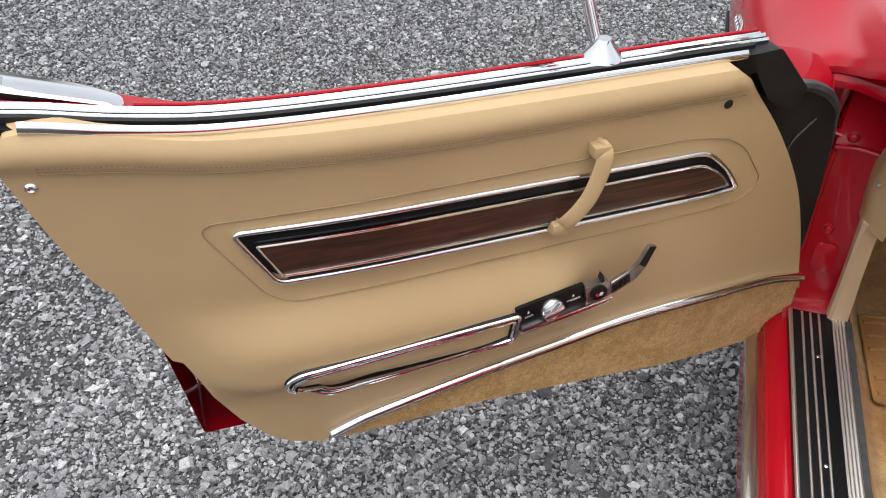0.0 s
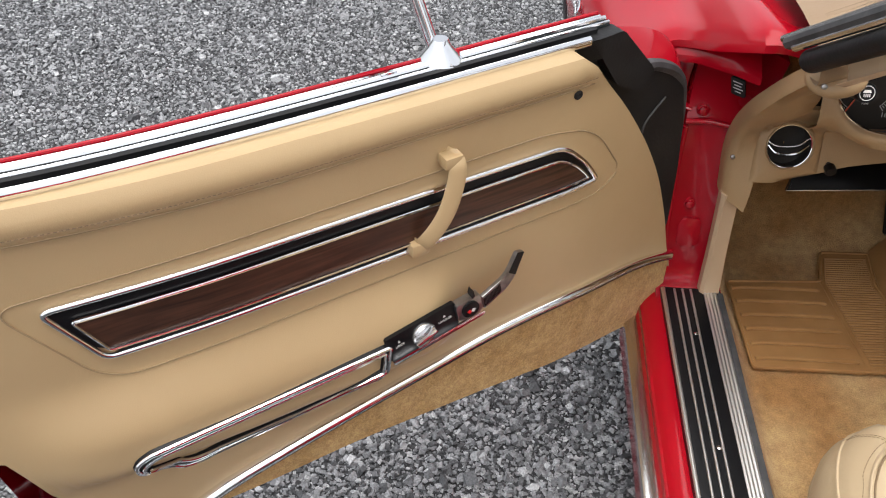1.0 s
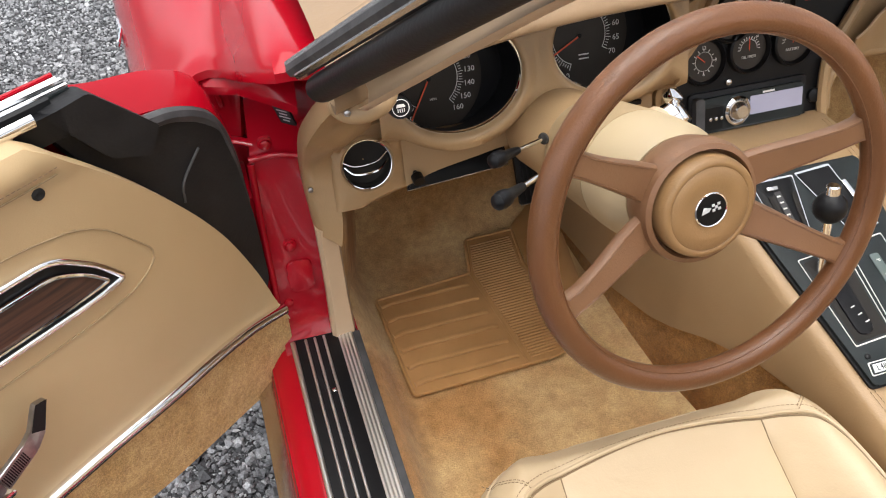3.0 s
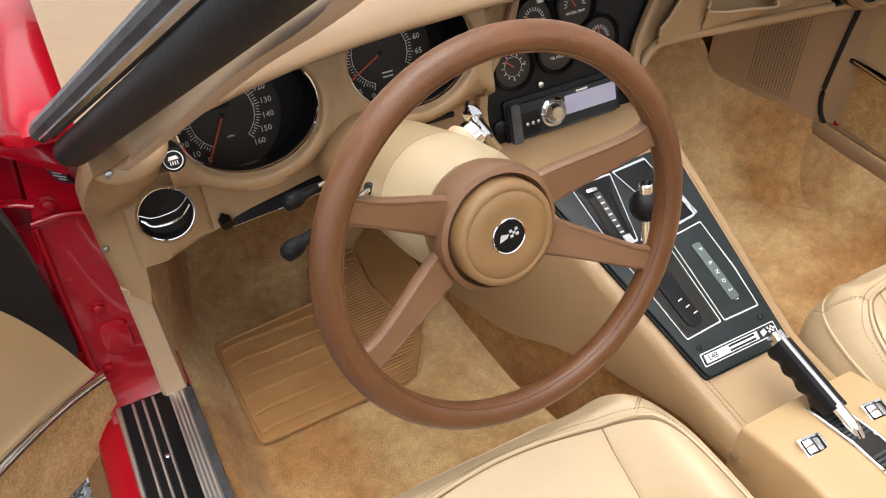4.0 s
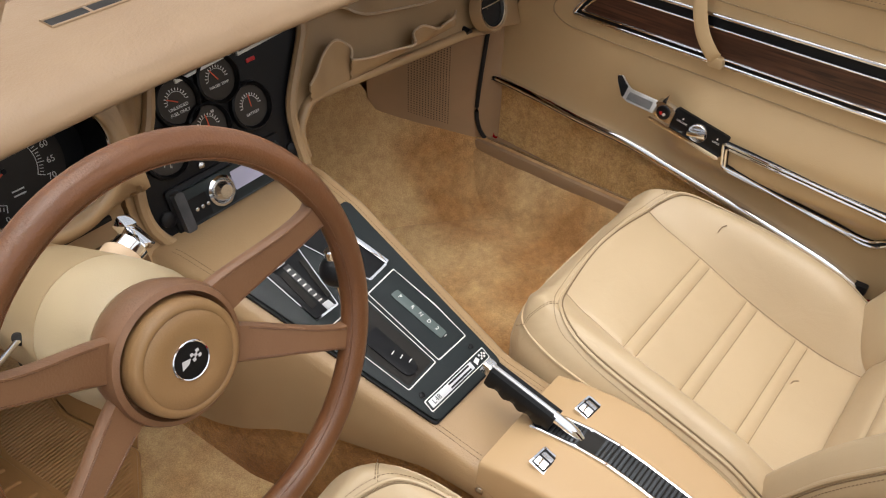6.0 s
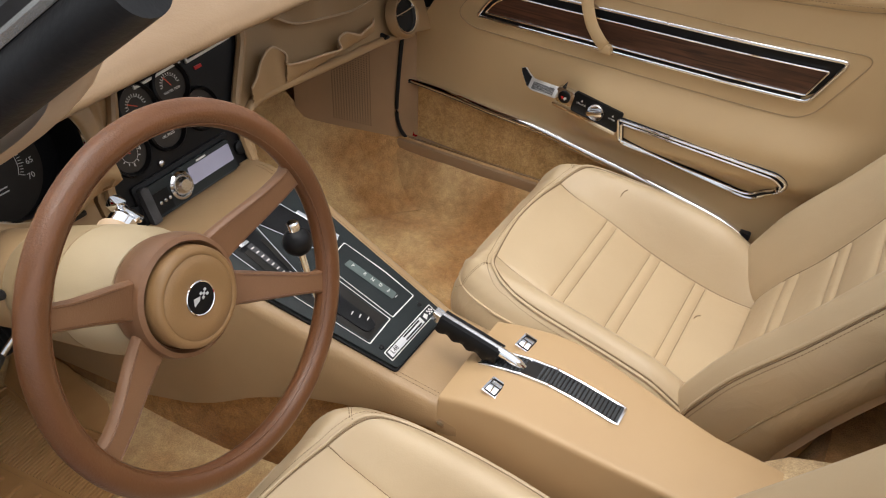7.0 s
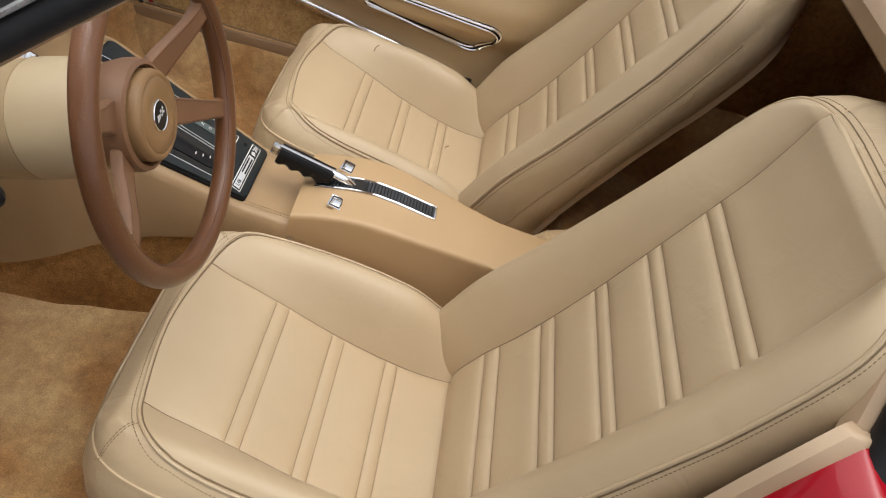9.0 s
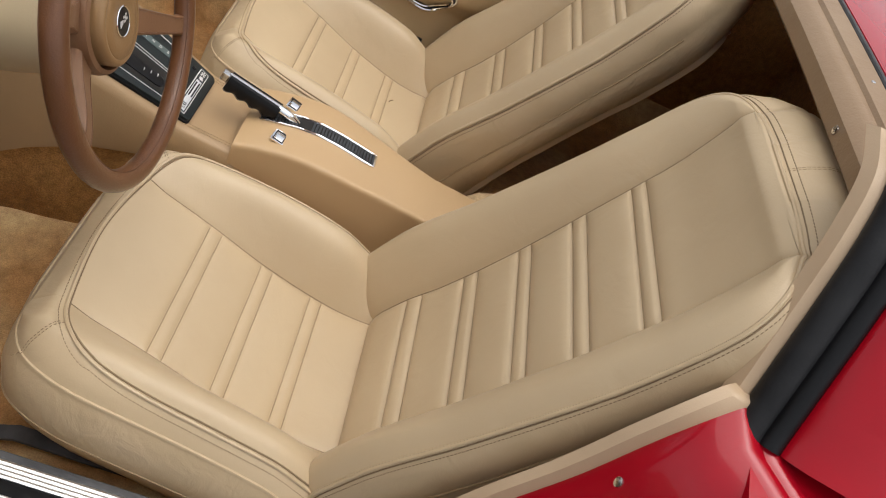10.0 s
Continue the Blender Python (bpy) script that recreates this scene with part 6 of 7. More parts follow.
def small_gauge(x, y, name, label, texts, needle, r=0.031):
    m = SM @ pose(x, y, -0.012)
    dpart("gauge_rim", lathe([(r + 0.007, 0.0), (r + 0.006, 0.008), (r + 0.003, 0.010), (r, 0.004)], m, 36, caps=False), BLACK, "black gauge rim")
    d = dpart(name, lathe([(r + 0.001, -0.001), (r, 0.0018), (0.0005, 0.0022)], m, 36), DIAL, label)
    pos = lambda a, q: (-q * math.sin(radians(a)), -q * math.cos(radians(a)))  # noqa: E731
    tk = bmesh.new()
    for k in range(13):
        a = 90 + 180 * k / 12 if "clock" not in name else 360 * k / 12
        px, py = pos(a, r * 0.58)
        box(-0.0006, 0.0006, -0.0018, 0.0018, 0, 0.0005, 0, m @ pose(px, py, 0.0022, 0, 0, -a), tk)
    part("ticks", tk, WHITE, d, "white ticks", smooth=False).data.transform(DO)
    part("scale_arc", tube([m @ Vector((*pos((90 if "clock" not in name else 0) + (180 if "clock" not in name else 360) * k / 24, r * 0.48), 0.0025)) for k in range(25)], 0.0004, seg=4), WHITE, d, "white scale line").data.transform(DO)
    for ch, tx, ty, size in texts:
        words(ch, size, DO @ m @ pose(tx, ty, 0.0025), WHITE, d, "lettering")
    px, py = pos(needle, r * 0.25)
    part("pointer", box(-0.0008, 0.0008, -r * 0.3, r * 0.3, 0, 0.0006, 0, m @ pose(px, py, 0.0035, 0, 0, -needle)), ORANGE, d, "orange pointer").data.transform(DO)
    return d


small_gauge(-0.106, 0.083, "clock", "small dark clock with white ring scale", (("6", 0.0, -0.020, 0.008), ("3", 0.021, 0.0, 0.008), ("12", 0.0, 0.021, 0.008)), 130)
small_gauge(-0.026, 0.090, "oil_gauge", "dark oil pressure gauge", (("OIL PRESS", 0.0, -0.012, 0.006), ("60", 0.014, 0.018, 0.006)), 180)
small_gauge(0.054, 0.090, "battery_gauge", "dark battery gauge", (("BATTERY", 0.0, -0.012, 0.006),), 182)
small_gauge(-0.060, 0.142, "fuel_gauge", "dark fuel gauge", (("UNLEADED", 0.0, -0.008, 0.0065), ("FUEL ONLY", 0.0, -0.016, 0.0065)), 120)
small_gauge(0.015, 0.148, "temperature_gauge", "dark water temperature gauge", (("WATER TEMP", 0.0, -0.010, 0.0058),), 150)
for x0, x1 in ((-0.052, 0.049), (0.061, 0.166)):
    o = [(x0, 0.166), (x1, 0.172), (x1, 0.215), (x0, 0.215)]
    cx, cy = (x0 + x1) / 2, 0.192
    i = [(cx + (x - cx) * 0.95, cy + (y - cy) * 0.82) for x, y in o]
    dpart("vent_frame", ring_band(o, i, 0.006, SM @ pose(0, 0, -0.012)), WHITE, "pale vent frame")
    for k in range(3):
        dpart("vent_blade", box(x0 + 0.004, x1 - 0.004, 0.178 + 0.011 * k, 0.181 + 0.011 * k, -0.012, -0.004, 0, SM), BLACK, "black vent blade")
dpart("warning_lamp", box(0.074, 0.090, 0.150, 0.156, -0.012, -0.0095, 0.0005, SM), mat("red_warning_lens", (0.60, 0.012, 0.012), 0.3), "small red warning lamp")
dpart("trip_button", lathe([(0.0055, 0), (0.0055, 0.006), (0.003, 0.008)], SM @ pose(-0.062, 0.044, -0.012), 16), STEEL, "small bright button")

radio = thing("car_radio", "black car radio with silver knob and display", "car radio", at=SM @ Vector((-0.03, 0, -0.012)))
RO = Matrix.Translation(-(SM @ Vector((-0.03, 0, -0.012))))


def rpart(name, bm, material, label=""):
    ob = part(name, bm, material, radio, label)
    ob.data.transform(RO)
    return ob


RM = SM @ pose(-0.026, -0.003, -0.012)
rpart("radio_sleeve", prism(round_rect(0.216, 0.075, 0.006), 0.006, RM, 0.002), BLACK, "black mounting sleeve")
rpart("radio_face", prism(round_rect(0.190, 0.056, 0.005), 0.014, RM @ pose(0.003, 0.001, 0), 0.004), BLACK_SATIN, "black faceplate")
rpart("radio_cheek", prism(round_rect(0.016, 0.064, 0.004), 0.018, RM @ pose(-0.094, 0.0, 0), 0.003), GREY_RUBBER, "grey side cheek")
rpart("display", prism(round_rect(0.097, 0.030, 0.002), 0.0008, RM @ pose(0.046, 0.006, 0.014)), LCD, "pale lilac display")
rpart("volume_ring", lathe([(0.0235, 0.0), (0.0235, 0.006), (0.0200, 0.009), (0.0175, 0.006), (0.0175, 0)], RM @ pose(-0.027, 0.003, 0.013), 40, caps=False), CHROME, "bright ring")
rpart("volume_knob", lathe([(0.0172, 0.0), (0.0160, 0.010), (0.011, 0.016), (0.010, 0.0175), (0.0005, 0.0175)], RM @ pose(-0.027, 0.003, 0.013), 32), STEEL, "silver volume knob")
for k in range(3):
    rpart("button", lathe([(0.003, 0), (0.003, 0.0015), (0.002, 0.002)], RM @ pose(-0.074 + 0.010 * k, -0.005, 0.0138), 12), STEEL, "tiny button")
rpart("button_panel", box(-0.084, -0.052, -0.022, 0.014, 0.0136, 0.0145, 0, RM), BLACK, "dark button panel")
rpart("maker_bar", box(0.020, 0.042, 0.0225, 0.0255, 0.0138, 0.0144, 0, RM), WHITE, "small pale bar")
rpart("lower_bar", box(-0.06, 0.09, -0.026, -0.0245, 0.012, 0.0145, 0, RM), GREY_RUBBER, "thin lower bar")
for x in (-0.142, 0.100):
    dpart("tuner_shaft", lathe([(0.012, 0), (0.012, 0.008), (0.009, 0.010)], SM @ pose(x, -0.004, -0.014), 20), BLACK, "black radio knob")

# passenger side: slanted face, map pocket, knob, vent
rows = []
for k in range(25):
    t = k / 24
    x = 0.118 + 0.61 * t
    zb = lerp_table([(0.118, 0.66), (0.14, 0.715), (0.2, 0.735), (0.3, 0.728), (0.46, 0.716), (0.56, 0.712), (0.64, 0.705), (0.73, 0.69)], x)
    zt = 0.935
    xs = x + 0.0
    lean = lambda z: 0.03 + (z - 0.72) * 0.35  # noqa: E731
    rows.append([(xs + 0.075 * ease(z, 0.72, 0.88) * (1 - t), lean(z) - 0.03 * ease(x, 0.5, 0.72), z) for z in [zb + (zt - zb) * j / 8 for j in range(9)]])
dpart("passenger_face", slab(rows, (0, 0.02, 0)), DASH, "tan passenger dash face")
rows = [[(x, 0.036 + 0.02 * j / 4, z - 0.004 * j) for j in range(5)] for x, z in ((0.118, 0.66), (0.14, 0.712), (0.2, 0.732), (0.3, 0.726), (0.46, 0.714), (0.56, 0.71), (0.64, 0.704), (0.73, 0.69))]
dpart("lower_edge", tube(smooth_path([(0.13, 0.008, 0.655), (0.130, 0.018, 0.70), (0.165, 0.030, 0.733), (0.22, 0.030, 0.736), (0.32, 0.028, 0.728), (0.46, 0.024, 0.717), (0.57, 0.016, 0.712), (0.66, 0.0, 0.702)], 6), 0.009, seg=10), DASH, "rolled lower dash edge")
PF = basis((0.36, 0.036, 0.765), (1, 0, 0), (0, 0.33, 0.944))
def pocket(edge, bottom, deep, name, label):
    """A gathered pocket sheet between a wavy edge and a straight hem, standing off the dash face."""
    line = smooth_path([(u, v, 0) for u, v in edge], 5)
    rows = []
    for k, p in enumerate(line):
        out = deep * (0.45 + 0.55 * math.sin(math.pi * k / (len(line) - 1))) + 0.003 * math.sin(k * 0.8)
        rows.append([PF @ Vector((p.x + 0.004 * math.sin(3 * j), p.y + (bottom(p.x) - p.y) * j / 6, 0.003 + out * (1 - j / 6) ** 0.7)) for j in range(7)])
    sheet = dpart(name, slab(rows, (0, 0.003, 0)), DASH, label)
    part("piped_edge", tube([r[0] for r in rows], 0.0024, seg=6), TRIM_TAN, sheet, "piped pocket edge").data.transform(DO)


pocket([(-0.196, -0.001), (-0.16, 0.028), (-0.129, 0.049), (-0.100, 0.030), (-0.105, 0.009), (-0.07, -0.001), (-0.01, -0.010), (0.046, -0.017), (0.052, 0.004), (0.084, 0.003), (0.118, -0.014), (0.16, -0.012), (0.188, -0.002)], lambda u: -0.030, 0.024, "map_pocket", "gathered tan map pocket")
pocket([(-0.085, 0.09), (-0.072, 0.083), (-0.041, 0.064), (0.044, 0.047), (0.138, 0.034), (0.20, 0.036)], lambda u: 0.112, 0.014, "pocket_flap", "upper pocket flap")
dpart("pull_knob", tube([(0.575, 0.03, 0.722), (0.573, 0.008, 0.716)], lambda t: 0.005 if t < 0.5 else 0.0085, seg=12), BLACK, "black pull knob")
vm = basis((0.620, -0.008, 0.757), (1, 0, 0), (0, 0.33, 0.944))
dpart("vent_collar", lathe([(0.045, -0.02), (0.045, 0.0), (0.0425, 0.006), (0.0385, 0.004), (0.0375, -0.015)], vm, 40, caps=False), DASH, "tan vent collar")
dpart("vent_bore", lathe([(0.0375, 0.0), (0.034, -0.008), (0.001, -0.010)], vm, 32, caps=False), DARK, "dark round air vent")
dpart("vent_ring", lathe([(0.0378, -0.002), (0.0368, 0.004), (0.0345, 0.003), (0.0338, -0.004)], vm, 40, caps=False), CHROME, "chrome vent ring")
dpart("vent_blade", tube(smooth_path([vm @ Vector(p) for p in ((-0.034, 0.008, -0.002), (-0.015, 0.008, 0.001), (0.012, 0.008, 0.001), (0.034, 0.008, -0.002))], 6), 0.0022, seg=6), CHROME, "bright vent blade")

# column stalks, key lock, lower bracket
def cpart(name, bm, material, label=""):
    ob = part(name, bm, material, column, label)
    ob.data.transform(LC)
    return ob


for root, tip in (((-0.449, -0.212, 0.835), (-0.572, -0.298, 0.862)), ((-0.450, -0.138, 0.812), (-0.536, -0.190, 0.833))):
    r, t = Vector(root), Vector(tip)
    d = (t - r).normalized()
    cpart("stalk", tube([r, t - d * 0.02], 0.0032, seg=10), CHROME, "chrome stalk")
    cpart("stalk_knob", tube([t - d * 0.045, t - d * 0.038, t - d * 0.018, t - d * 0.012, t - d * 0.002, t + d * 0.006, t + d * 0.010], lambda q: (0.0045, 0.0055, 0.007, 0.0095, 0.0105, 0.009, 0.0035)[min(6, round(q * 6))], seg=16), BLACK, "black stalk knob")
    cpart("stalk_hole", lathe([(0.0080, 0), (0.0072, 0.002), (0.004, 0.003)], basis(r + d * 0.002, d.cross(Vector((0, 0, 1))), d.cross(d.cross(Vector((0, 0, 1))))), 20), DARK, "dark stalk opening")
key = basis((-0.305, -0.185, 0.838), (0.25, 0.55, 0.2), (-0.5, 0.1, 0.8))
cpart("lock_boss", tube([(-0.345, -0.20, 0.83), (-0.315, -0.188, 0.838)], 0.024, seg=20), TRIM_TAN, "tan lock boss")
cpart("lock_ring", tube([(-0.312, -0.187, 0.839), (-0.300, -0.184, 0.842)], 0.019, seg=20), CHROME, "chrome key lock")
cpart("lock_lever", box(-0.007, 0.007, -0.019, 0.017, 0, 0.010, 0.003, Matrix.Translation((-0.293, -0.183, 0.846)) @ pose(0, 0, 0, 20, 30, 12)), CHROME, "chrome key grip")
cpart("lock_tab", box(-0.009, 0.009, -0.008, 0.008, 0, 0.016, 0.003, Matrix.Translation((-0.300, -0.170, 0.856)) @ pose(0, 0, 0, 25, 20, 10)), CHROME, "bright lock tab")
cpart("release_lever", box(-0.010, 0.010, -0.012, 0.012, -0.004, 0.004, 0.002, Matrix.Translation((-0.435, -0.16, 0.755)) @ pose(0, 0, 0, 30, 20, 0)), BLACK, "small black release")

# ---------------------------------------------------------------- screen pillar and header
gl = [(Vector((-0.690, -0.150, 0.950)), Vector((-0.676, -0.203, 0.945))), (Vector((-0.660, -0.245, 1.02)), Vector((-0.648, -0.292, 1.02))), (Vector((-0.624, -0.345, 1.10)), Vector((-0.622, -0.388, 1.10))), (Vector((-0.592, -0.445, 1.18)), Vector((-0.600, -0.482, 1.175))), (Vector((-0.550, -0.538, 1.243)), Vector((-0.580, -0.576, 1.246))), (Vector((-0.528, -0.554, 1.266)), Vector((-0.574, -0.602, 1.288))), (Vector((-0.510, -0.568, 1.305)), Vector((-0.556, -0.612, 1.330))), (Vector((-0.500, -0.575, 1.345)), Vector((-0.535, -0.615, 1.362)))]
for s in (-1, 1):
    mir = lambda v: Vector((v.x * -s, v.y, v.z))  # noqa: E731
    rows = []
    for a, c in gl:
        rows.append([mir(a), mir(a * 0.8 + c * 0.2 + Vector((0.006, 0, 0.006))), mir(a * 0.3 + c * 0.7 + Vector((0.008, 0, 0.006))), mir(c), mir(c + Vector((-0.012, 0.004, -0.008)))])
    cols = [smooth_path([r[k] for r in rows], 5) for k in range(5)]
    part("pillar_garnish", slab([list(r) for r in zip(*cols)], mir(Vector((-0.008, 0.012, -0.004)))), TRIM_TAN, body, "tan screen pillar cover", angle=75)
    base, top = Vector((-0.738, -0.148, 0.942)), Vector((-0.598, -0.56, 1.262))
    p = lambda t, dx, dy, dz: mir(base + (top - base) * t + Vector((dx, dy, dz)))  # noqa: E731
    ts = [0.07 + 1.13 * k / 12 for k in range(13)]
    part("pillar_seal", tube([p(t, 0.002 - 0.010 * t, 0.004, -0.006) for t in ts], 0.020, seg=24, flat=0.8), RUBBER, body, "black rubber pillar seal")
    part("pillar_seal", tube([p(t, 0.026 - 0.014 * t, 0.006, -0.004) for t in ts], 0.011, seg=10), BLACK, body, "black inner rubber lip")
    part("pillar_trim", tube([p(t, -0.020, 0.020, 0.004) for t in ts], 0.006, seg=8), STEEL, body, "dull bright pillar trim")
    part("pillar_trim", tube([p(t, -0.024, 0.036, 0.002) for t in ts], 0.009, seg=8), GREY_RUBBER, body, "grey pillar channel")
    part("pillar_trim", tube([p(t, -0.026, 0.052, 0.0) for t in ts], 0.0055, seg=8), STEEL, body, "bright outer pillar trim")
    part("seal_clip", prism(round_poly([(-0.016, -0.005), (0.010, -0.008), (0.019, -0.001), (0.008, 0.007), (-0.014, 0.008)], 0.003, 3), 0.007, Matrix.Translation(p(0.84, 0.004, -0.004, 0.011)) @ pose(0, 0, 0, -30, 0, -s * -15), 0.002), GREY_RUBBER, body, "small worn clip on the seal")
    dent = smooth_path([mir(Vector(q)) for q in ((-0.556, -0.556, 1.272), (-0.547, -0.560, 1.268), (-0.541, -0.563, 1.275), (-0.540, -0.566, 1.288))], 5)
    part("garnish_fold", tube(dent, 0.0028, seg=8), TRIM_TAN, body, "pinched fold at the corner of the pillar cover")
rows = []
for x in [-0.51 + 1.02 * k / 24 for k in range(25)]:
    e = 0.03 * (abs(x) / 0.51) ** 2
    rows.append([(x, -0.565 + e * 0.5, 1.335), (x, -0.595 + e * 0.5, 1.332), (x, -0.610 + e * 0.5, 1.345), (x, -0.600 + e * 0.5, 1.36), (x, -0.565 + e * 0.5, 1.365)])
part("header_rail", slab(rows, (0, 0.012, 0.0)), TRIM_TAN, body, "tan padded windscreen header")
gsh = [[Vector((x, y + (0.05 + 0.75 * (1.285 - z)) * (1 - (x / w) ** 2), z)) for x in [-w + 2 * w * k / 12 for k in range(13)]] for y, z, w in ((-0.05, 0.955, 0.70), (-0.19, 1.06, 0.655), (-0.37, 1.19, 0.60), (-0.52, 1.285, 0.56))]
gp = part("windscreen", slab(gsh, (0, 0.004, 0.004)), GLASS, body, "clear raked windscreen")
gp.visible_shadow = False

# ---------------------------------------------------------------- footwell sides
for s, c in ((-1, "left"), (1, "right")):
    X = lambda x: s * x  # noqa: E731
    rows = [[(X(0.700), y, z) for y in (0.10, 0.0, -0.3, -0.6, -0.95)] for z in (0.262, 0.33, 0.398)]
    part("sill_carpet", slab(rows, (s * 0.01, 0, 0)), CARPET, body, "carpet up the sill side")
    rows = [[(X(x), y, z) for x, y in ((0.700, 0.040), (0.69, 0.09), (0.66, 0.20), (0.62, 0.36), (0.58, 0.55))] for z in ((0.24, 0.40, 0.55, 0.70) if s < 0 else (0.24, 0.30, 0.35, 0.40))]
    part("side_carpet", slab(rows, (s * 0.012, 0, 0)), CARPET, body, "carpeted footwell side")
# trim strip down the driver's hinge pillar
rows = [[(x0, y0, z), (x0 + 0.006, y0 - 0.006, z), (x1 - 0.004, y0 - 0.002, z), (x1, y0 + 0.012, z)] for z, x0, x1, y0 in ((0.615, -0.738, -0.704, 0.010), (0.55, -0.736, -0.702, 0.008), (0.48, -0.735, -0.700, 0.004), (0.395, -0.736, -0.696, -0.004))]
part("pillar_strip", slab(rows, (0, 0.02, 0)), TRIM_TAN, body, "tan strip down the hinge pillar")
# passenger kick panel with its speaker grille
A, Bv = Vector((0.522, 0.238, 0)), Vector((0.730, 0.030, 0))
kd = (Bv - A).normalized()
kn = Vector((-kd.y, kd.x, 0)) * -1
if kn.y > 0:
    kn = -kn
kick = part("kick_panel", slab([[A + kd * (0.33 * k / 10) + Vector((0, 0, z0 + (z1 - z0) * j / 8)) for j in range(9)] for k, z0, z1 in [(k, lerp_table([(0, 0.490), (1.2, 0.470), (10, 0.370)], k), 0.725) for k in range(11)]], kn * -0.012), KICK, body, "brown plastic kick panel with speaker grille")
km = basis(A + kd * 0.135 + kn * 0.0012 + Vector((0, 0, 0.568)), kd, (0, 0, 1))
holes = bmesh.new()
for i in range(15):
    for k in range(34):
        h = km @ Vector((-0.045 + 0.0064 * i, -0.095 + 0.006 * k - 0.0024 * i, 0))
        c = [holes.verts.new(h + kd * (0.0016 * math.cos(a)) + Vector((0, 0, 0.0016 * math.sin(a)))) for a in (0.5, 1.8, 3.1, 4.3, 5.6)]
        holes.faces.new(c)
tagged(part("speaker_grille", holes, DARK, kick, "dark punched speaker holes", smooth=False), kind="stuff")
part("sill_trim", box(0.690, 0.738, -0.62, 0.062, 0.368, 0.397, 0.004), KICK, body, "brown sill trim below the door")
part("sill_trim", tube([(0.712, 0.05, 0.397), (0.712, -0.62, 0.397)], 0.004, seg=8), STEEL, body, "dull bright sill strip")
seal_at = lambda u, z: A + kd * u + kn * 0.004 + Vector((0, 0, z))  # noqa: E731
part("door_seal", tube(smooth_path([seal_at(0.268, 0.74), seal_at(0.257, 0.65), seal_at(0.248, 0.55), seal_at(0.244, 0.47), seal_at(0.252, 0.425), seal_at(0.27, 0.392)], 6), 0.005, seg=8), RUBBER, body, "black door seal")
# carpet that sweeps from the passenger floor up the toe board to the kick panel
top = smooth_path([(0.10, 0.42, 0.66), (0.26, 0.40, 0.65), (0.40, 0.34, 0.62), (0.50, 0.262, 0.56), (0.548, 0.220, 0.482), (0.635, 0.133, 0.440), (0.70, 0.068, 0.408), (0.735, 0.035, 0.380)], 5)
foot = smooth_path([(0.10, 0.16, 0.258), (0.26, 0.15, 0.258), (0.38, 0.13, 0.258), (0.46, 0.09, 0.258), (0.52, 0.04, 0.258), (0.58, -0.01, 0.258), (0.63, -0.06, 0.262), (0.68, -0.10, 0.27)], 5)
rows = []
for a, b in zip(foot, top):
    rows.append([a + (b - a) * q + Vector((0, 0, -0.045 * math.sin(math.pi * q) + 0.006 * noise.noise((a + (b - a) * q) * 9))) for q in [k / 10 for k in range(11)]])
part("toe_carpet", slab(rows, (0, 0.012, -0.012)), CARPET, body, "tan carpet up the toe board")

# ---------------------------------------------------------------- floor mat and pedals
fmat = thing("floor_mat", "brown ribbed rubber floor mat on the carpet", "floor mat", at=(-0.48, 0.05, 0.27))
FM = Matrix.Translation(-Vector((-0.48, 0.05, 0.27)))
zf = lambda y: 0.270 + 0.42 * ease(y, 0.28, 0.74)  # noqa: E731


def mat_piece(name, pts, lift, material, label, thick=0.006):
    o = round_poly(pts, 0.006, 3)
    top = [Vector((x, y, zf(y) + lift)) for x, y in o]
    return part(name, loft([[p + Vector((0, 0, -thick)) for p in top], top]), material, fmat, label)


mat_piece("mat_sheet", [(-0.628, 0.172), (-0.620, -0.070), (-0.405, -0.066), (-0.432, 0.185)], 0.004, MAT_RUBBER, "smooth brown mat field").data.transform(FM)
mat_piece("heel_pad", [(-0.432, 0.187), (-0.405, -0.067), (-0.340, -0.060), (-0.285, 0.02), (-0.318, 0.185), (-0.303, 0.288), (-0.408, 0.285)], 0.005, MAT_RUBBER, "ribbed heel pad").data.transform(FM)
mat_piece("mat_wing", [(-0.300, 0.30), (-0.312, 0.18), (-0.280, 0.03), (-0.230, 0.10), (-0.205, 0.24), (-0.215, 0.36)], 0.003, MAT_RUBBER, "plain mat wing beside the tunnel").data.transform(FM)
for k in range(6):
    y = -0.045 + 0.040 * k
    xl, xr = -0.612 - 0.002 * k, -0.418 - 0.005 * k
    bar = tube([(xl, y - 0.004, zf(y) + 0.006), (xl + 0.02, y, zf(y) + 0.0075), (xr - 0.01, y + 0.003, zf(y) + 0.0075), (xr, y + 0.003, zf(y) + 0.005)], 0.0052, seg=8, flat=0.8)
    part("mat_bar", bar, MAT_RUBBER, fmat, "raised cross bar").data.transform(FM)
for k in range(46):
    y = -0.052 + 0.0070 * k
    xl = straight([(-0.06, -0.402), (0.18, -0.428), (0.2, -0.425), (0.28, -0.405)], y) + 0.006
    xr = straight([(-0.06, -0.342), (0.02, -0.290), (0.18, -0.322), (0.28, -0.308)], y) - 0.006
    part("mat_rib", tube([(xl, y, zf(y) + 0.0062), (xr, y + 0.004, zf(y) + 0.0062)], 0.0021, seg=5), MAT_RUBBER, fmat, "fine rubber rib").data.transform(FM)
edge_pts = round_poly([(-0.628, 0.172), (-0.620, -0.070), (-0.340, -0.062), (-0.285, 0.02), (-0.318, 0.185), (-0.303, 0.288), (-0.408, 0.285), (-0.430, 0.188)], 0.008, 3)
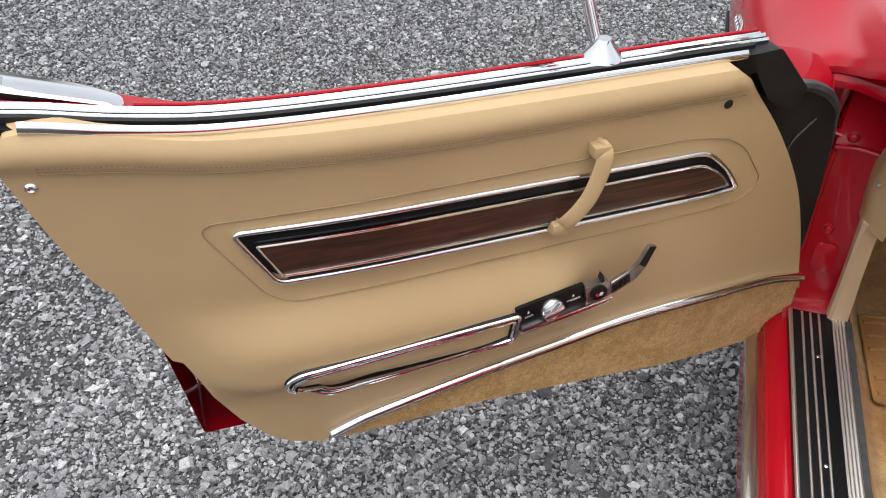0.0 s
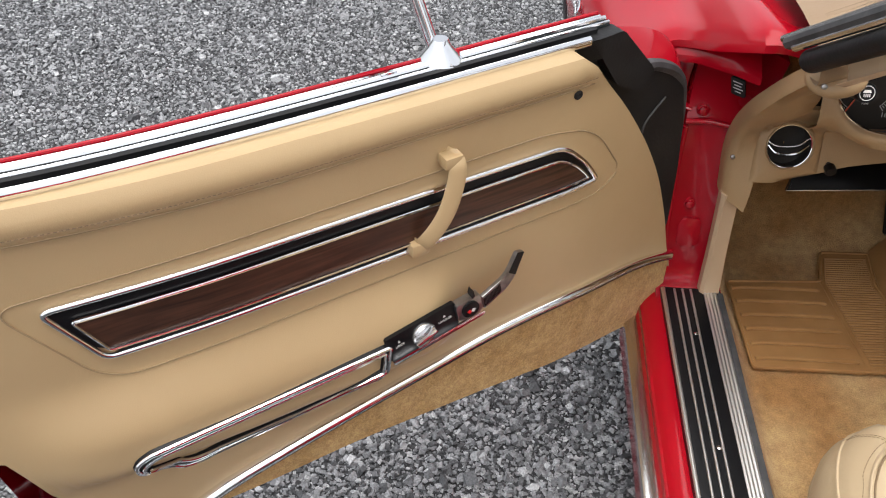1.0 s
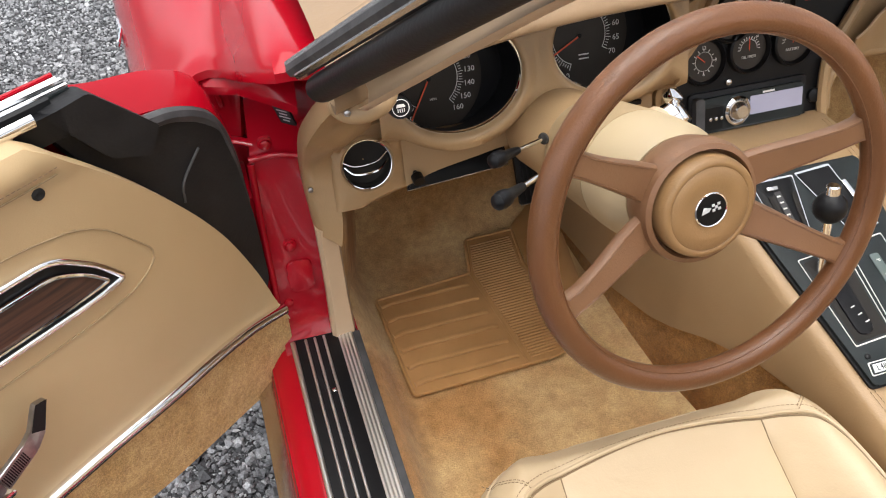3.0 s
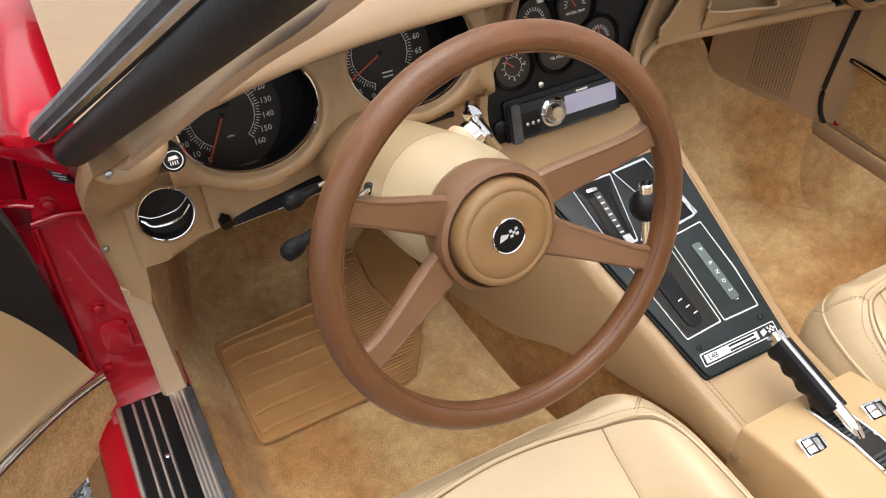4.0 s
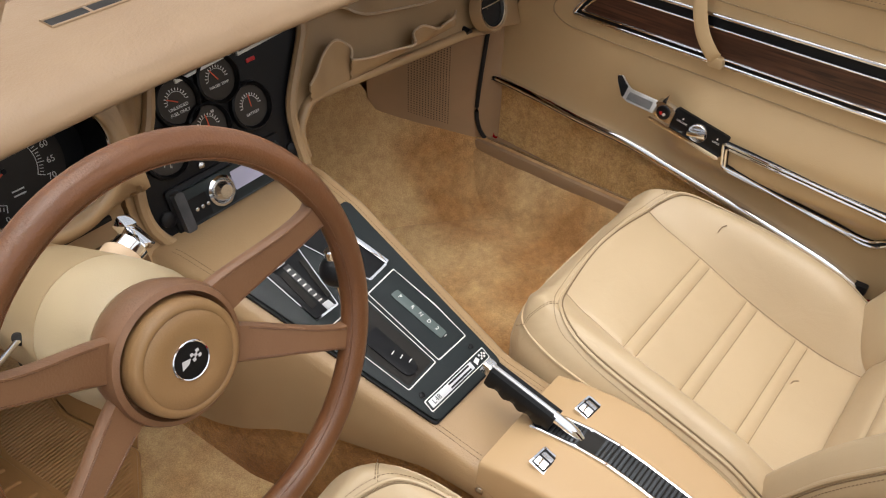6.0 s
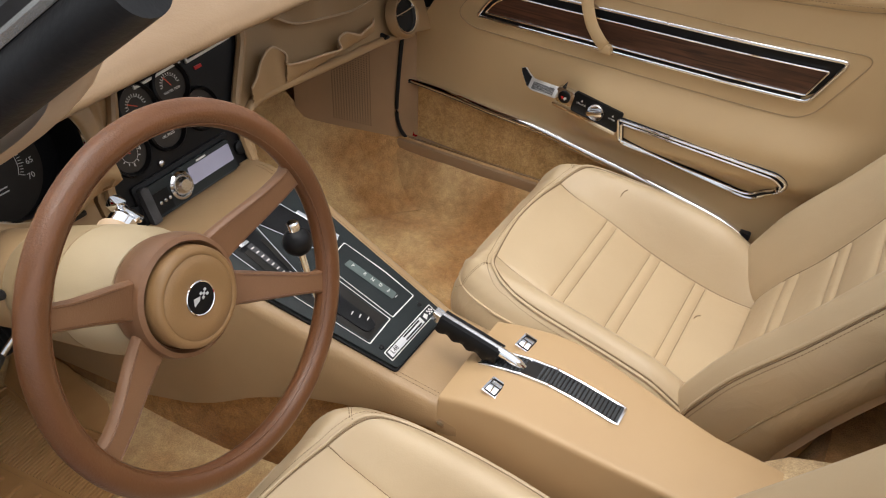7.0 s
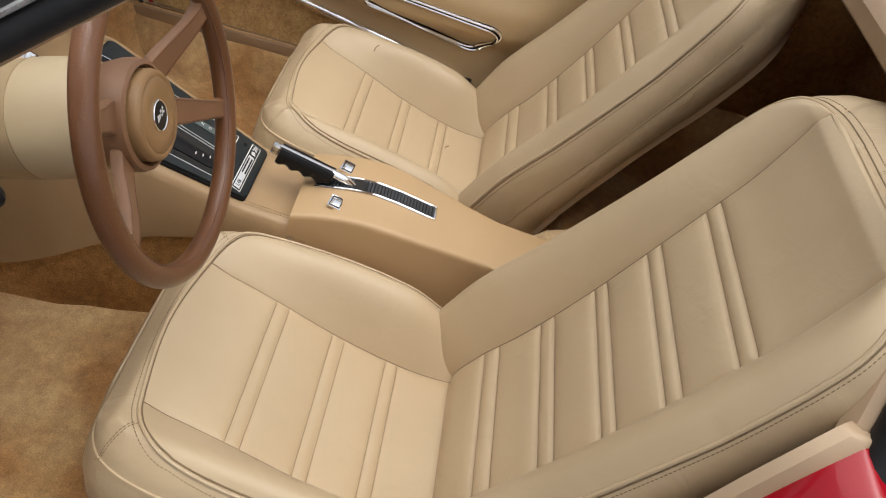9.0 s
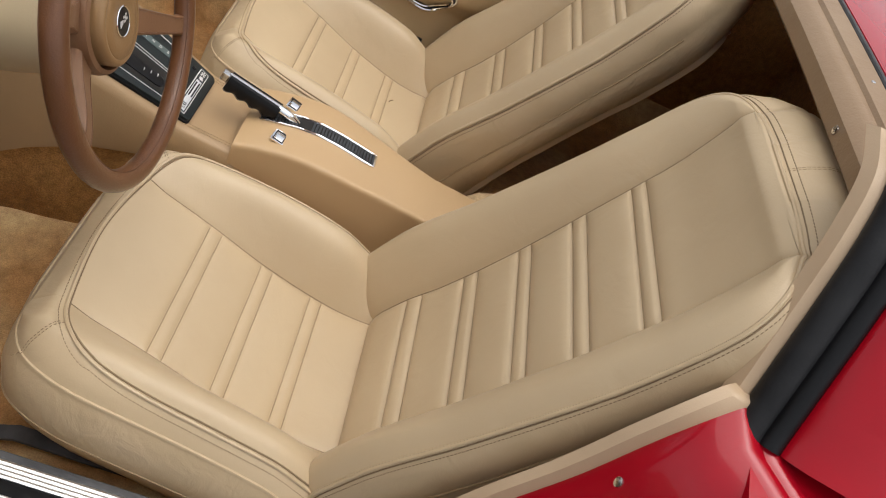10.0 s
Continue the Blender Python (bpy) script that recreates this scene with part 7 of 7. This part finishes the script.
part("mat_border", tube([(x, y, zf(y) + 0.005) for x, y in edge_pts], 0.0032, True, 6), MAT_RUBBER, fmat, "rolled mat border").data.transform(FM)

gas = thing("accelerator_pedal", "black ribbed accelerator pedal with bright edge", "pedal", at=(-0.245, 0.37, 0.36))
GM = Matrix.Translation(-Vector((-0.245, 0.37, 0.36)))
gm2 = GM @ basis((-0.245, 0.37, 0.365), (0.98, 0.03, 0.0), (0.08, 0.55, 0.75))
part("pedal_pad", prism(round_poly([(-0.028, -0.075), (0.026, -0.075), (0.022, 0.075), (-0.022, 0.075)], 0.006), 0.010, gm2, 0.003), BLACK, gas, "black pedal pad")
for x in (-0.012, 0.0, 0.012):
    part("pedal_rib", box(x - 0.002, x + 0.002, -0.066, 0.066, 0.010, 0.0125, 0.0008, gm2), RUBBER, gas, "rubber rib")
part("pedal_edge", tube([gm2 @ Vector(p) for p in ((-0.028, -0.076, 0.008), (0.027, -0.076, 0.008), (0.023, 0.075, 0.008))], 0.0018, seg=6), STEEL, gas, "bright edge")
bp = thing("brake_pedal", "wide black brake pedal with bright edge", "pedal", at=(-0.40, 0.33, 0.43))
BM = Matrix.Translation(-Vector((-0.40, 0.33, 0.43)))
bm2 = BM @ basis((-0.430, 0.295, 0.468), (0.98, 0.10, 0.03), (0, 0.66, 0.75))
part("pedal_pad", prism(round_poly([(-0.105, -0.024), (0.105, -0.030), (0.108, 0.030), (-0.080, 0.026)], 0.007), 0.012, bm2, 0.004), BLACK, bp, "black rubber pad")
part("pedal_edge", tube([bm2 @ Vector(p) for p in ((-0.082, 0.026, 0.010), (-0.105, -0.024, 0.010), (0.0, -0.0275, 0.011), (0.105, -0.030, 0.010), (0.108, 0.030, 0.010))], 0.0018, seg=6), STEEL, bp, "bright edge")
part("pedal_arm", tube([bm2 @ Vector((0.04, 0, 0)), bm2 @ Vector((0.04, 0.05, -0.12))], 0.008, seg=8), BLACK, bp, "black pedal arm")

# ---------------------------------------------------------------- rear of the cockpit
for s in (-1, 1):
    X = lambda x: s * x  # noqa: E731
    # door-opening jamb: tan strip on its inner edge, red paint outside
    ledge = smooth_path([(X(0.700), -0.90, 0.42), (X(0.700), -0.952, 0.55), (X(0.700), -1.000, 0.664), (X(0.699), -1.052, 0.77), (X(0.696), -1.090, 0.86), (X(0.690), -1.120, 0.915), (X(0.676), -1.150, 0.944), (X(0.664), -1.168, 0.945)], 6)
    part("jamb_strip", slab([[p + Vector((s * 0.005, -0.022, 0.002)), p + Vector((s * 0.003, -0.004, 0.004)), p + Vector((-s * 0.008, 0.004, 0.002)), p + Vector((-s * 0.013, -0.002, -0.012))] for p in ledge], (0, -0.012, -0.006)), TRIM_TAN, body, "tan edge strip of the door opening")
    rows = []
    for p in ledge:
        f = ease(p.z, 0.42, 0.95)
        rows.append([p + Vector((s * 0.004, -0.020, -0.002)), p + Vector((s * 0.016, -0.020, -0.006)), p + Vector((s * 0.05, -0.028, -0.016)), p + Vector((s * 0.095, -0.055 - 0.02 * f, -0.03)), p + Vector((s * (0.13 + 0.02 * f), -0.085 - 0.03 * f, -0.035)), p + Vector((s * (0.15 + 0.03 * f), -0.13, -0.035)), p + Vector((s * (0.16 + 0.05 * f), -0.20, -0.055))])
    part("rear_jamb", slab(rows, (0, -0.03, 0)), RED_JAMB, body, "glossy red door jamb")
    # roof hoop pillar: tan inner strip, black seal, red outer skin
    path = smooth_path([(X(0.682), -1.168, 0.914), (X(0.667), -1.172, 0.938), (X(0.640), -1.178, 0.99), (X(0.604), -1.187, 1.055), (X(0.565), -1.196, 1.118), (X(0.520), -1.205, 1.165), (X(0.46), -1.212, 1.188)], 6)
    inward = Vector((-s * 0.86, 0.10, -0.5)).normalized()
    rearward = Vector((s * 0.30, -0.93, 0.1)).normalized()
    part("hoop_strip", slab([[p + inward * 0.026 + Vector((0, -0.012, 0)), p + inward * 0.018 - rearward * 0.010, p - rearward * 0.006, p + rearward * 0.010] for p in path], rearward * 0.012), TRIM_TAN, body, "tan strip up the roof hoop")
    part("hoop_seal", tube([p - inward * 0.004 + rearward * 0.026 for p in path], 0.021, seg=14, flat=1.0, up=rearward), RUBBER, body, "black rubber roof seal")
    part("hoop_seal", tube([p - inward * 0.020 + rearward * 0.040 for p in path], 0.013, seg=10, up=rearward), BLACK, body, "black outer seal lip")
    rows = []
    for p in path:
        f = ease(p.z, 0.94, 1.19)
        rows.append([p - inward * 0.018 + rearward * 0.050, p - inward * 0.032 + rearward * 0.052, p - inward * (0.045 - 0.01 * f) + rearward * 0.07, p - inward * (0.055 - 0.01 * f) + rearward * 0.14, Vector((X(0.74 - 0.22 * f), -1.55, 0.91 + 0.22 * f)), Vector((X(0.80 - 0.22 * f), -1.95, 0.86 + 0.12 * f))])
    part("sail_panel", slab(rows, (-s * 0.012, 0, -0.004)), RED, body, "glossy red sail panel behind the door")
    # rear wing below the sail panel, out from the jamb
    rows = [[(X(0.70 + 0.0 * k), y, 0.925), (X(0.73), y, 0.925), (X(0.79), y, 0.905), (X(0.86), y, 0.85), (X(0.90), y, 0.76), (X(0.91), y, 0.62), (X(0.87), y, 0.40)] for k, y in enumerate((-1.185, -1.22, -1.30, -1.5, -1.7, -2.0))]
    part("rear_wing", slab(rows, (-s * 0.01, 0, -0.01)), RED, body, "glossy red rear wing")
    part("jamb_screw", lathe([(0.006, 0), (0.006, 0.002), (0.002, 0.003)], basis((X(0.748), -1.083, 0.838), (0, -0.4, 1), (1, 0, 0.2)), 12), STEEL, body, "small jamb screw")
    part("jamb_gutter", slab([[(X(0.765), -1.20, 0.915), (X(0.775), -1.20, 0.918), (X(0.785), -1.205, 0.914)], [(X(0.80), -1.18, 0.86), (X(0.81), -1.18, 0.86), (X(0.82), -1.185, 0.855)], [(X(0.825), -1.14, 0.76), (X(0.835), -1.14, 0.76), (X(0.845), -1.145, 0.755)]], (0, -0.02, -0.01)), RED_JAMB, body, "red gutter pressed into the jamb")
# roof hoop across the car: tan face, black groove, second tan strip, bright edge, red skin
xs = [-0.50 + 1.0 * k / 24 for k in range(25)]
crown = lambda x: 0.010 * (1 - (x / 0.5) ** 2)  # noqa: E731
yh = -1.235
# Hoop trim borrows the darkened dash tan, its shade put into the colour.
part("hoop_face", slab([[(x, yh + dy, z + crown(x)) for dy, z in ((-0.05, 1.085), (-0.012, 1.094), (0.0, 1.104), (0.0, 1.128), (-0.012, 1.142), (-0.026, 1.147))] for x in xs], (0, -0.012, 0)), DASH_SHADED, body, "tan padded hoop trim")
part("hoop_groove", slab([[(x, yh - 0.022, 1.1435 + crown(x)), (x, yh - 0.031, 1.1445 + crown(x))] for x in xs], (0, 0, -0.01)), BLACK, body, "black groove in the hoop")
part("hoop_strip", slab([[(x, yh + dy, z + crown(x)) for dy, z in ((-0.030, 1.145), (-0.034, 1.153), (-0.058, 1.160), (-0.062, 1.156))] for x in xs], (0, -0.004, -0.01)), DASH_SHADED, body, "tan outer hoop strip")
part("hoop_edge", tube([(x, yh - 0.064, 1.160 + crown(x)) for x in xs], 0.004, seg=8), GREY_RUBBER, body, "dull bright roof edge")
part("roof_hoop", slab([[(x, yh + dy, z + crown(x)) for dy, z in ((-0.068, 1.150), (-0.072, 1.162), (-0.12, 1.168), (-0.24, 1.160), (-0.34, 1.13))] for x in xs], (0, 0, -0.012)), RED, body, "glossy red roof hoop")
for x, y, z in ((-0.352, yh + 0.0005, 1.116), (0.35, yh + 0.0005, 1.116)):
    part("screw", lathe([(0.006, 0), (0.006, 0.002), (0.002, 0.003)], basis((x, y, z + crown(x)), (1, 0, 0), (0, 0.05, 1)) @ pose(0, 0, 0, 180), 12), STEEL, body, "trim screw")
    part("screw", lathe([(0.004, 0), (0.004, 0.001), (0.002, 0.002)], pose(x * 0.75, yh - 0.048, 1.158 + crown(x)), 12), STEEL, body, "small trim screw")
# luggage space behind the seats
rw = [[(x, y, z) for x in [-0.70 + 1.40 * k / 12 for k in range(13)]] for y, z in ((-1.52, 0.44), (-1.66, 0.47), (-1.69, 0.62), (-1.66, 0.92))]
part("rear_wall", slab(rw, (0, -0.02, 0)), CARPET_DARK, body, "brown carpeted rear wall")
part("rear_window", slab([[(x, y, z) for x in (-0.52, -0.2, 0.2, 0.52)] for y, z in ((-1.56, 1.128), (-1.68, 0.92))], (0, -0.006, 0)), BLACK, body, "dark upright rear window")
part("rear_deck", slab([[(x, y, z) for x in [-0.86 + 1.72 * k / 16 for k in range(17)]] for y, z in ((-1.67, 0.905), (-1.84, 0.91), (-2.0, 0.90), (-2.4, 0.88), (-2.8, 0.83))], (0, 0, -0.02)), RED, body, "glossy red rear deck")
for s in (-1, 1):
    rows = [[(s * x, y + (y0 + 0.9) * (y + 1.68) / 0.78, z) for y in (-0.90, -1.1, -1.3, -1.68)] for z, y0, x in ((0.25, -0.90, 0.70), (0.5, -0.965, 0.695), (0.7, -1.045, 0.69), (0.9, -1.155, 0.68), (1.0, -1.215, 0.63), (1.12, -1.24, 0.53))]
    part("rear_side", slab(rows, (s * 0.012, 0, 0)), CARPET_DARK, body, "brown carpeted rear side wall")
hump = [[(x, y, 0.27 + z * (1 - ease(abs(x), 0.09, 0.16)) + 0.19 * ease(-y, 0.93, 1.06)) for x in [-0.18 + 0.36 * k / 18 for k in range(19)]] for y, z in ((-0.70, 0.10), (-0.9, 0.13), (-1.0, 0.13), (-1.1, 0.085), (-1.3, 0.05), (-1.36, -0.02), (-1.5, -0.02))]
part("tunnel_carpet", slab(hump, (0, 0, -0.01)), CARPET_REAR, body, "carpet over the rear tunnel")
# scuttle below the screen, and the inner door-opening walls close the body
part("scuttle", slab([[(x, y, z) for x in (-0.60, -0.4, 0, 0.4, 0.60)] for y, z in ((0.44, 0.86), (0.30, 0.90), (0.16, 0.915), (-0.02, 0.93))], (0, 0, -0.02)), BLACK, body, "black scuttle below the screen")
part("toe_wall", slab([[(x, 0.75, z) for x in (-0.8, 0, 0.8)] for z in (0.2, 0.9)], (0, 0.02, 0)), DARK, body, "dark bulkhead")
for s in (-1, 1):
    part("underbody", slab([[(s * x, y, 0.20) for x in (0, 0.4, 0.84)] for y in (1.6, 0, -2.8)], (0, 0, -0.02)), DARK, body, "dark underbody")

rail = part("seat_rail", slab([[(x, y, 0.274 + 0.03 * ease(-y, 0.36, 0.42)) for x in (-0.622, -0.610, -0.598)] for y in (-0.362, -0.380, -0.42, -0.60)], (0, 0, -0.006)), GREY_RUBBER, body, "dull dark seat rail end on the carpet")
part("bolt", lathe([(0.009, 0), (0.009, 0.004), (0.006, 0.006)], pose(-0.610, -0.378, 0.282), 6), DARK_METAL, rail, "rail bolt")
part("belt_anchor", box(0.640, 0.672, -0.865, -0.825, 0.40, 0.424, 0.006), CHROME, body, "bright seat belt anchor beside the seat")

# ---------------------------------------------------------------- mirror head, outer handle, wing badge
ml = lambda p: left_m @ Vector(p)  # noqa: E731
mc = ml((0.075, -0.140, 1.108))
mn = Vector((0.15, -0.96, -0.18)).normalized()
mm = basis(mc, mn.cross(Vector((0, 0, 1))) * -1, (0, 0, 1))
inv = left_m.inverted()


def on_door(name, bm, material, label):
    ob = part(name, bm, material, door_left, label)
    ob.matrix_parent_inverse = inv
    return ob


shell = []
o = superellipse(0.078, 0.050, 40, 2.8)
zdir = (mm.to_3x3() @ Vector((0, 0, 1)))
sgn = 1 if zdir.dot(mn) > 0 else -1
for f, z in ((0.35, -0.045), (0.75, -0.036), (0.95, -0.015), (1.0, 0.0), (1.0, 0.010), (0.95, 0.012)):
    shell.append([mm @ Vector((x * f, y * f, sgn * z)) for x, y in o])
on_door("mirror_shell", loft(shell), CHROME, "oval chrome mirror shell")
on_door("mirror_glass", loft([[mm @ Vector((x * 0.93, y * 0.92, sgn * z)) for x, y in o] for z in (0.0125, 0.0135)]), MIRROR, "mirror glass")
# outer handle: a flush chrome lever on the door's upper skin
hz = lambda u: 0.985 + (u - 0.62) * 0.33  # noqa: E731
on_door("shoulder", slab([[ml((u, w, hz(u) + dz)) for w, dz in ((-0.104, -0.016), (-0.115, -0.004), (-0.175, -0.006), (-0.20, -0.03))] for u in (0.55, 0.60, 0.66, 0.72, 0.79)], (0, 0, -0.01)), RED, "red shoulder of the door skin")
hdl = [(u, w) for u, w in round_poly([(0.612, -0.118), (0.612, -0.150), (0.66, -0.168), (0.80, -0.168), (0.80, -0.118)], [0.012, 0.015, 0.02, 0.01, 0.01], 5)]
on_door("outer_handle", loft([[ml((u, w, hz(u) - 0.004)) for u, w in hdl], [ml((u, w, hz(u) + 0.007)) for u, w in hdl], [ml((0.71 + (u - 0.71) * 0.94, -0.143 + (w + 0.143) * 0.8, hz(u) + 0.010)) for u, w in hdl]]), CHROME, "long chrome outer door handle")
on_door("handle_recess", loft([[ml((0.72 + (u - 0.71) * 0.62, -0.141 + (w + 0.143) * 0.4, hz(u) + dz)) for u, w in hdl] for dz in (0.009, 0.0112)]), STEEL, "recess of the handle")
bd = bmesh.new()
for k in range(9):
    a = 0.045 * k
    c = Vector((-0.978 + 0.002 * math.sin(k), 0.49 + 0.022 * k, 0.722 - 0.002 * k))
    for j in range(2):
        tube([c + Vector((0.004 * math.cos(q) , 0.009 * math.sin(q), 0.011 * math.cos(q))) + Vector((0, 0.006 * j, 0)) for q in [2 * math.pi * i / 10 for i in range(10)]], 0.0022, True, 5, bd)
part("wing_badge", bd, CHROME, body, "chrome script badge drawn as plain loops")
part("wing_edge", tube([(-0.985 + 0.0 * k, 0.20 + 0.10 * k, 0.60 + 0.0 * k) for k in range(8)], 0.005, seg=6), BLACK, body, "dark wing edge")
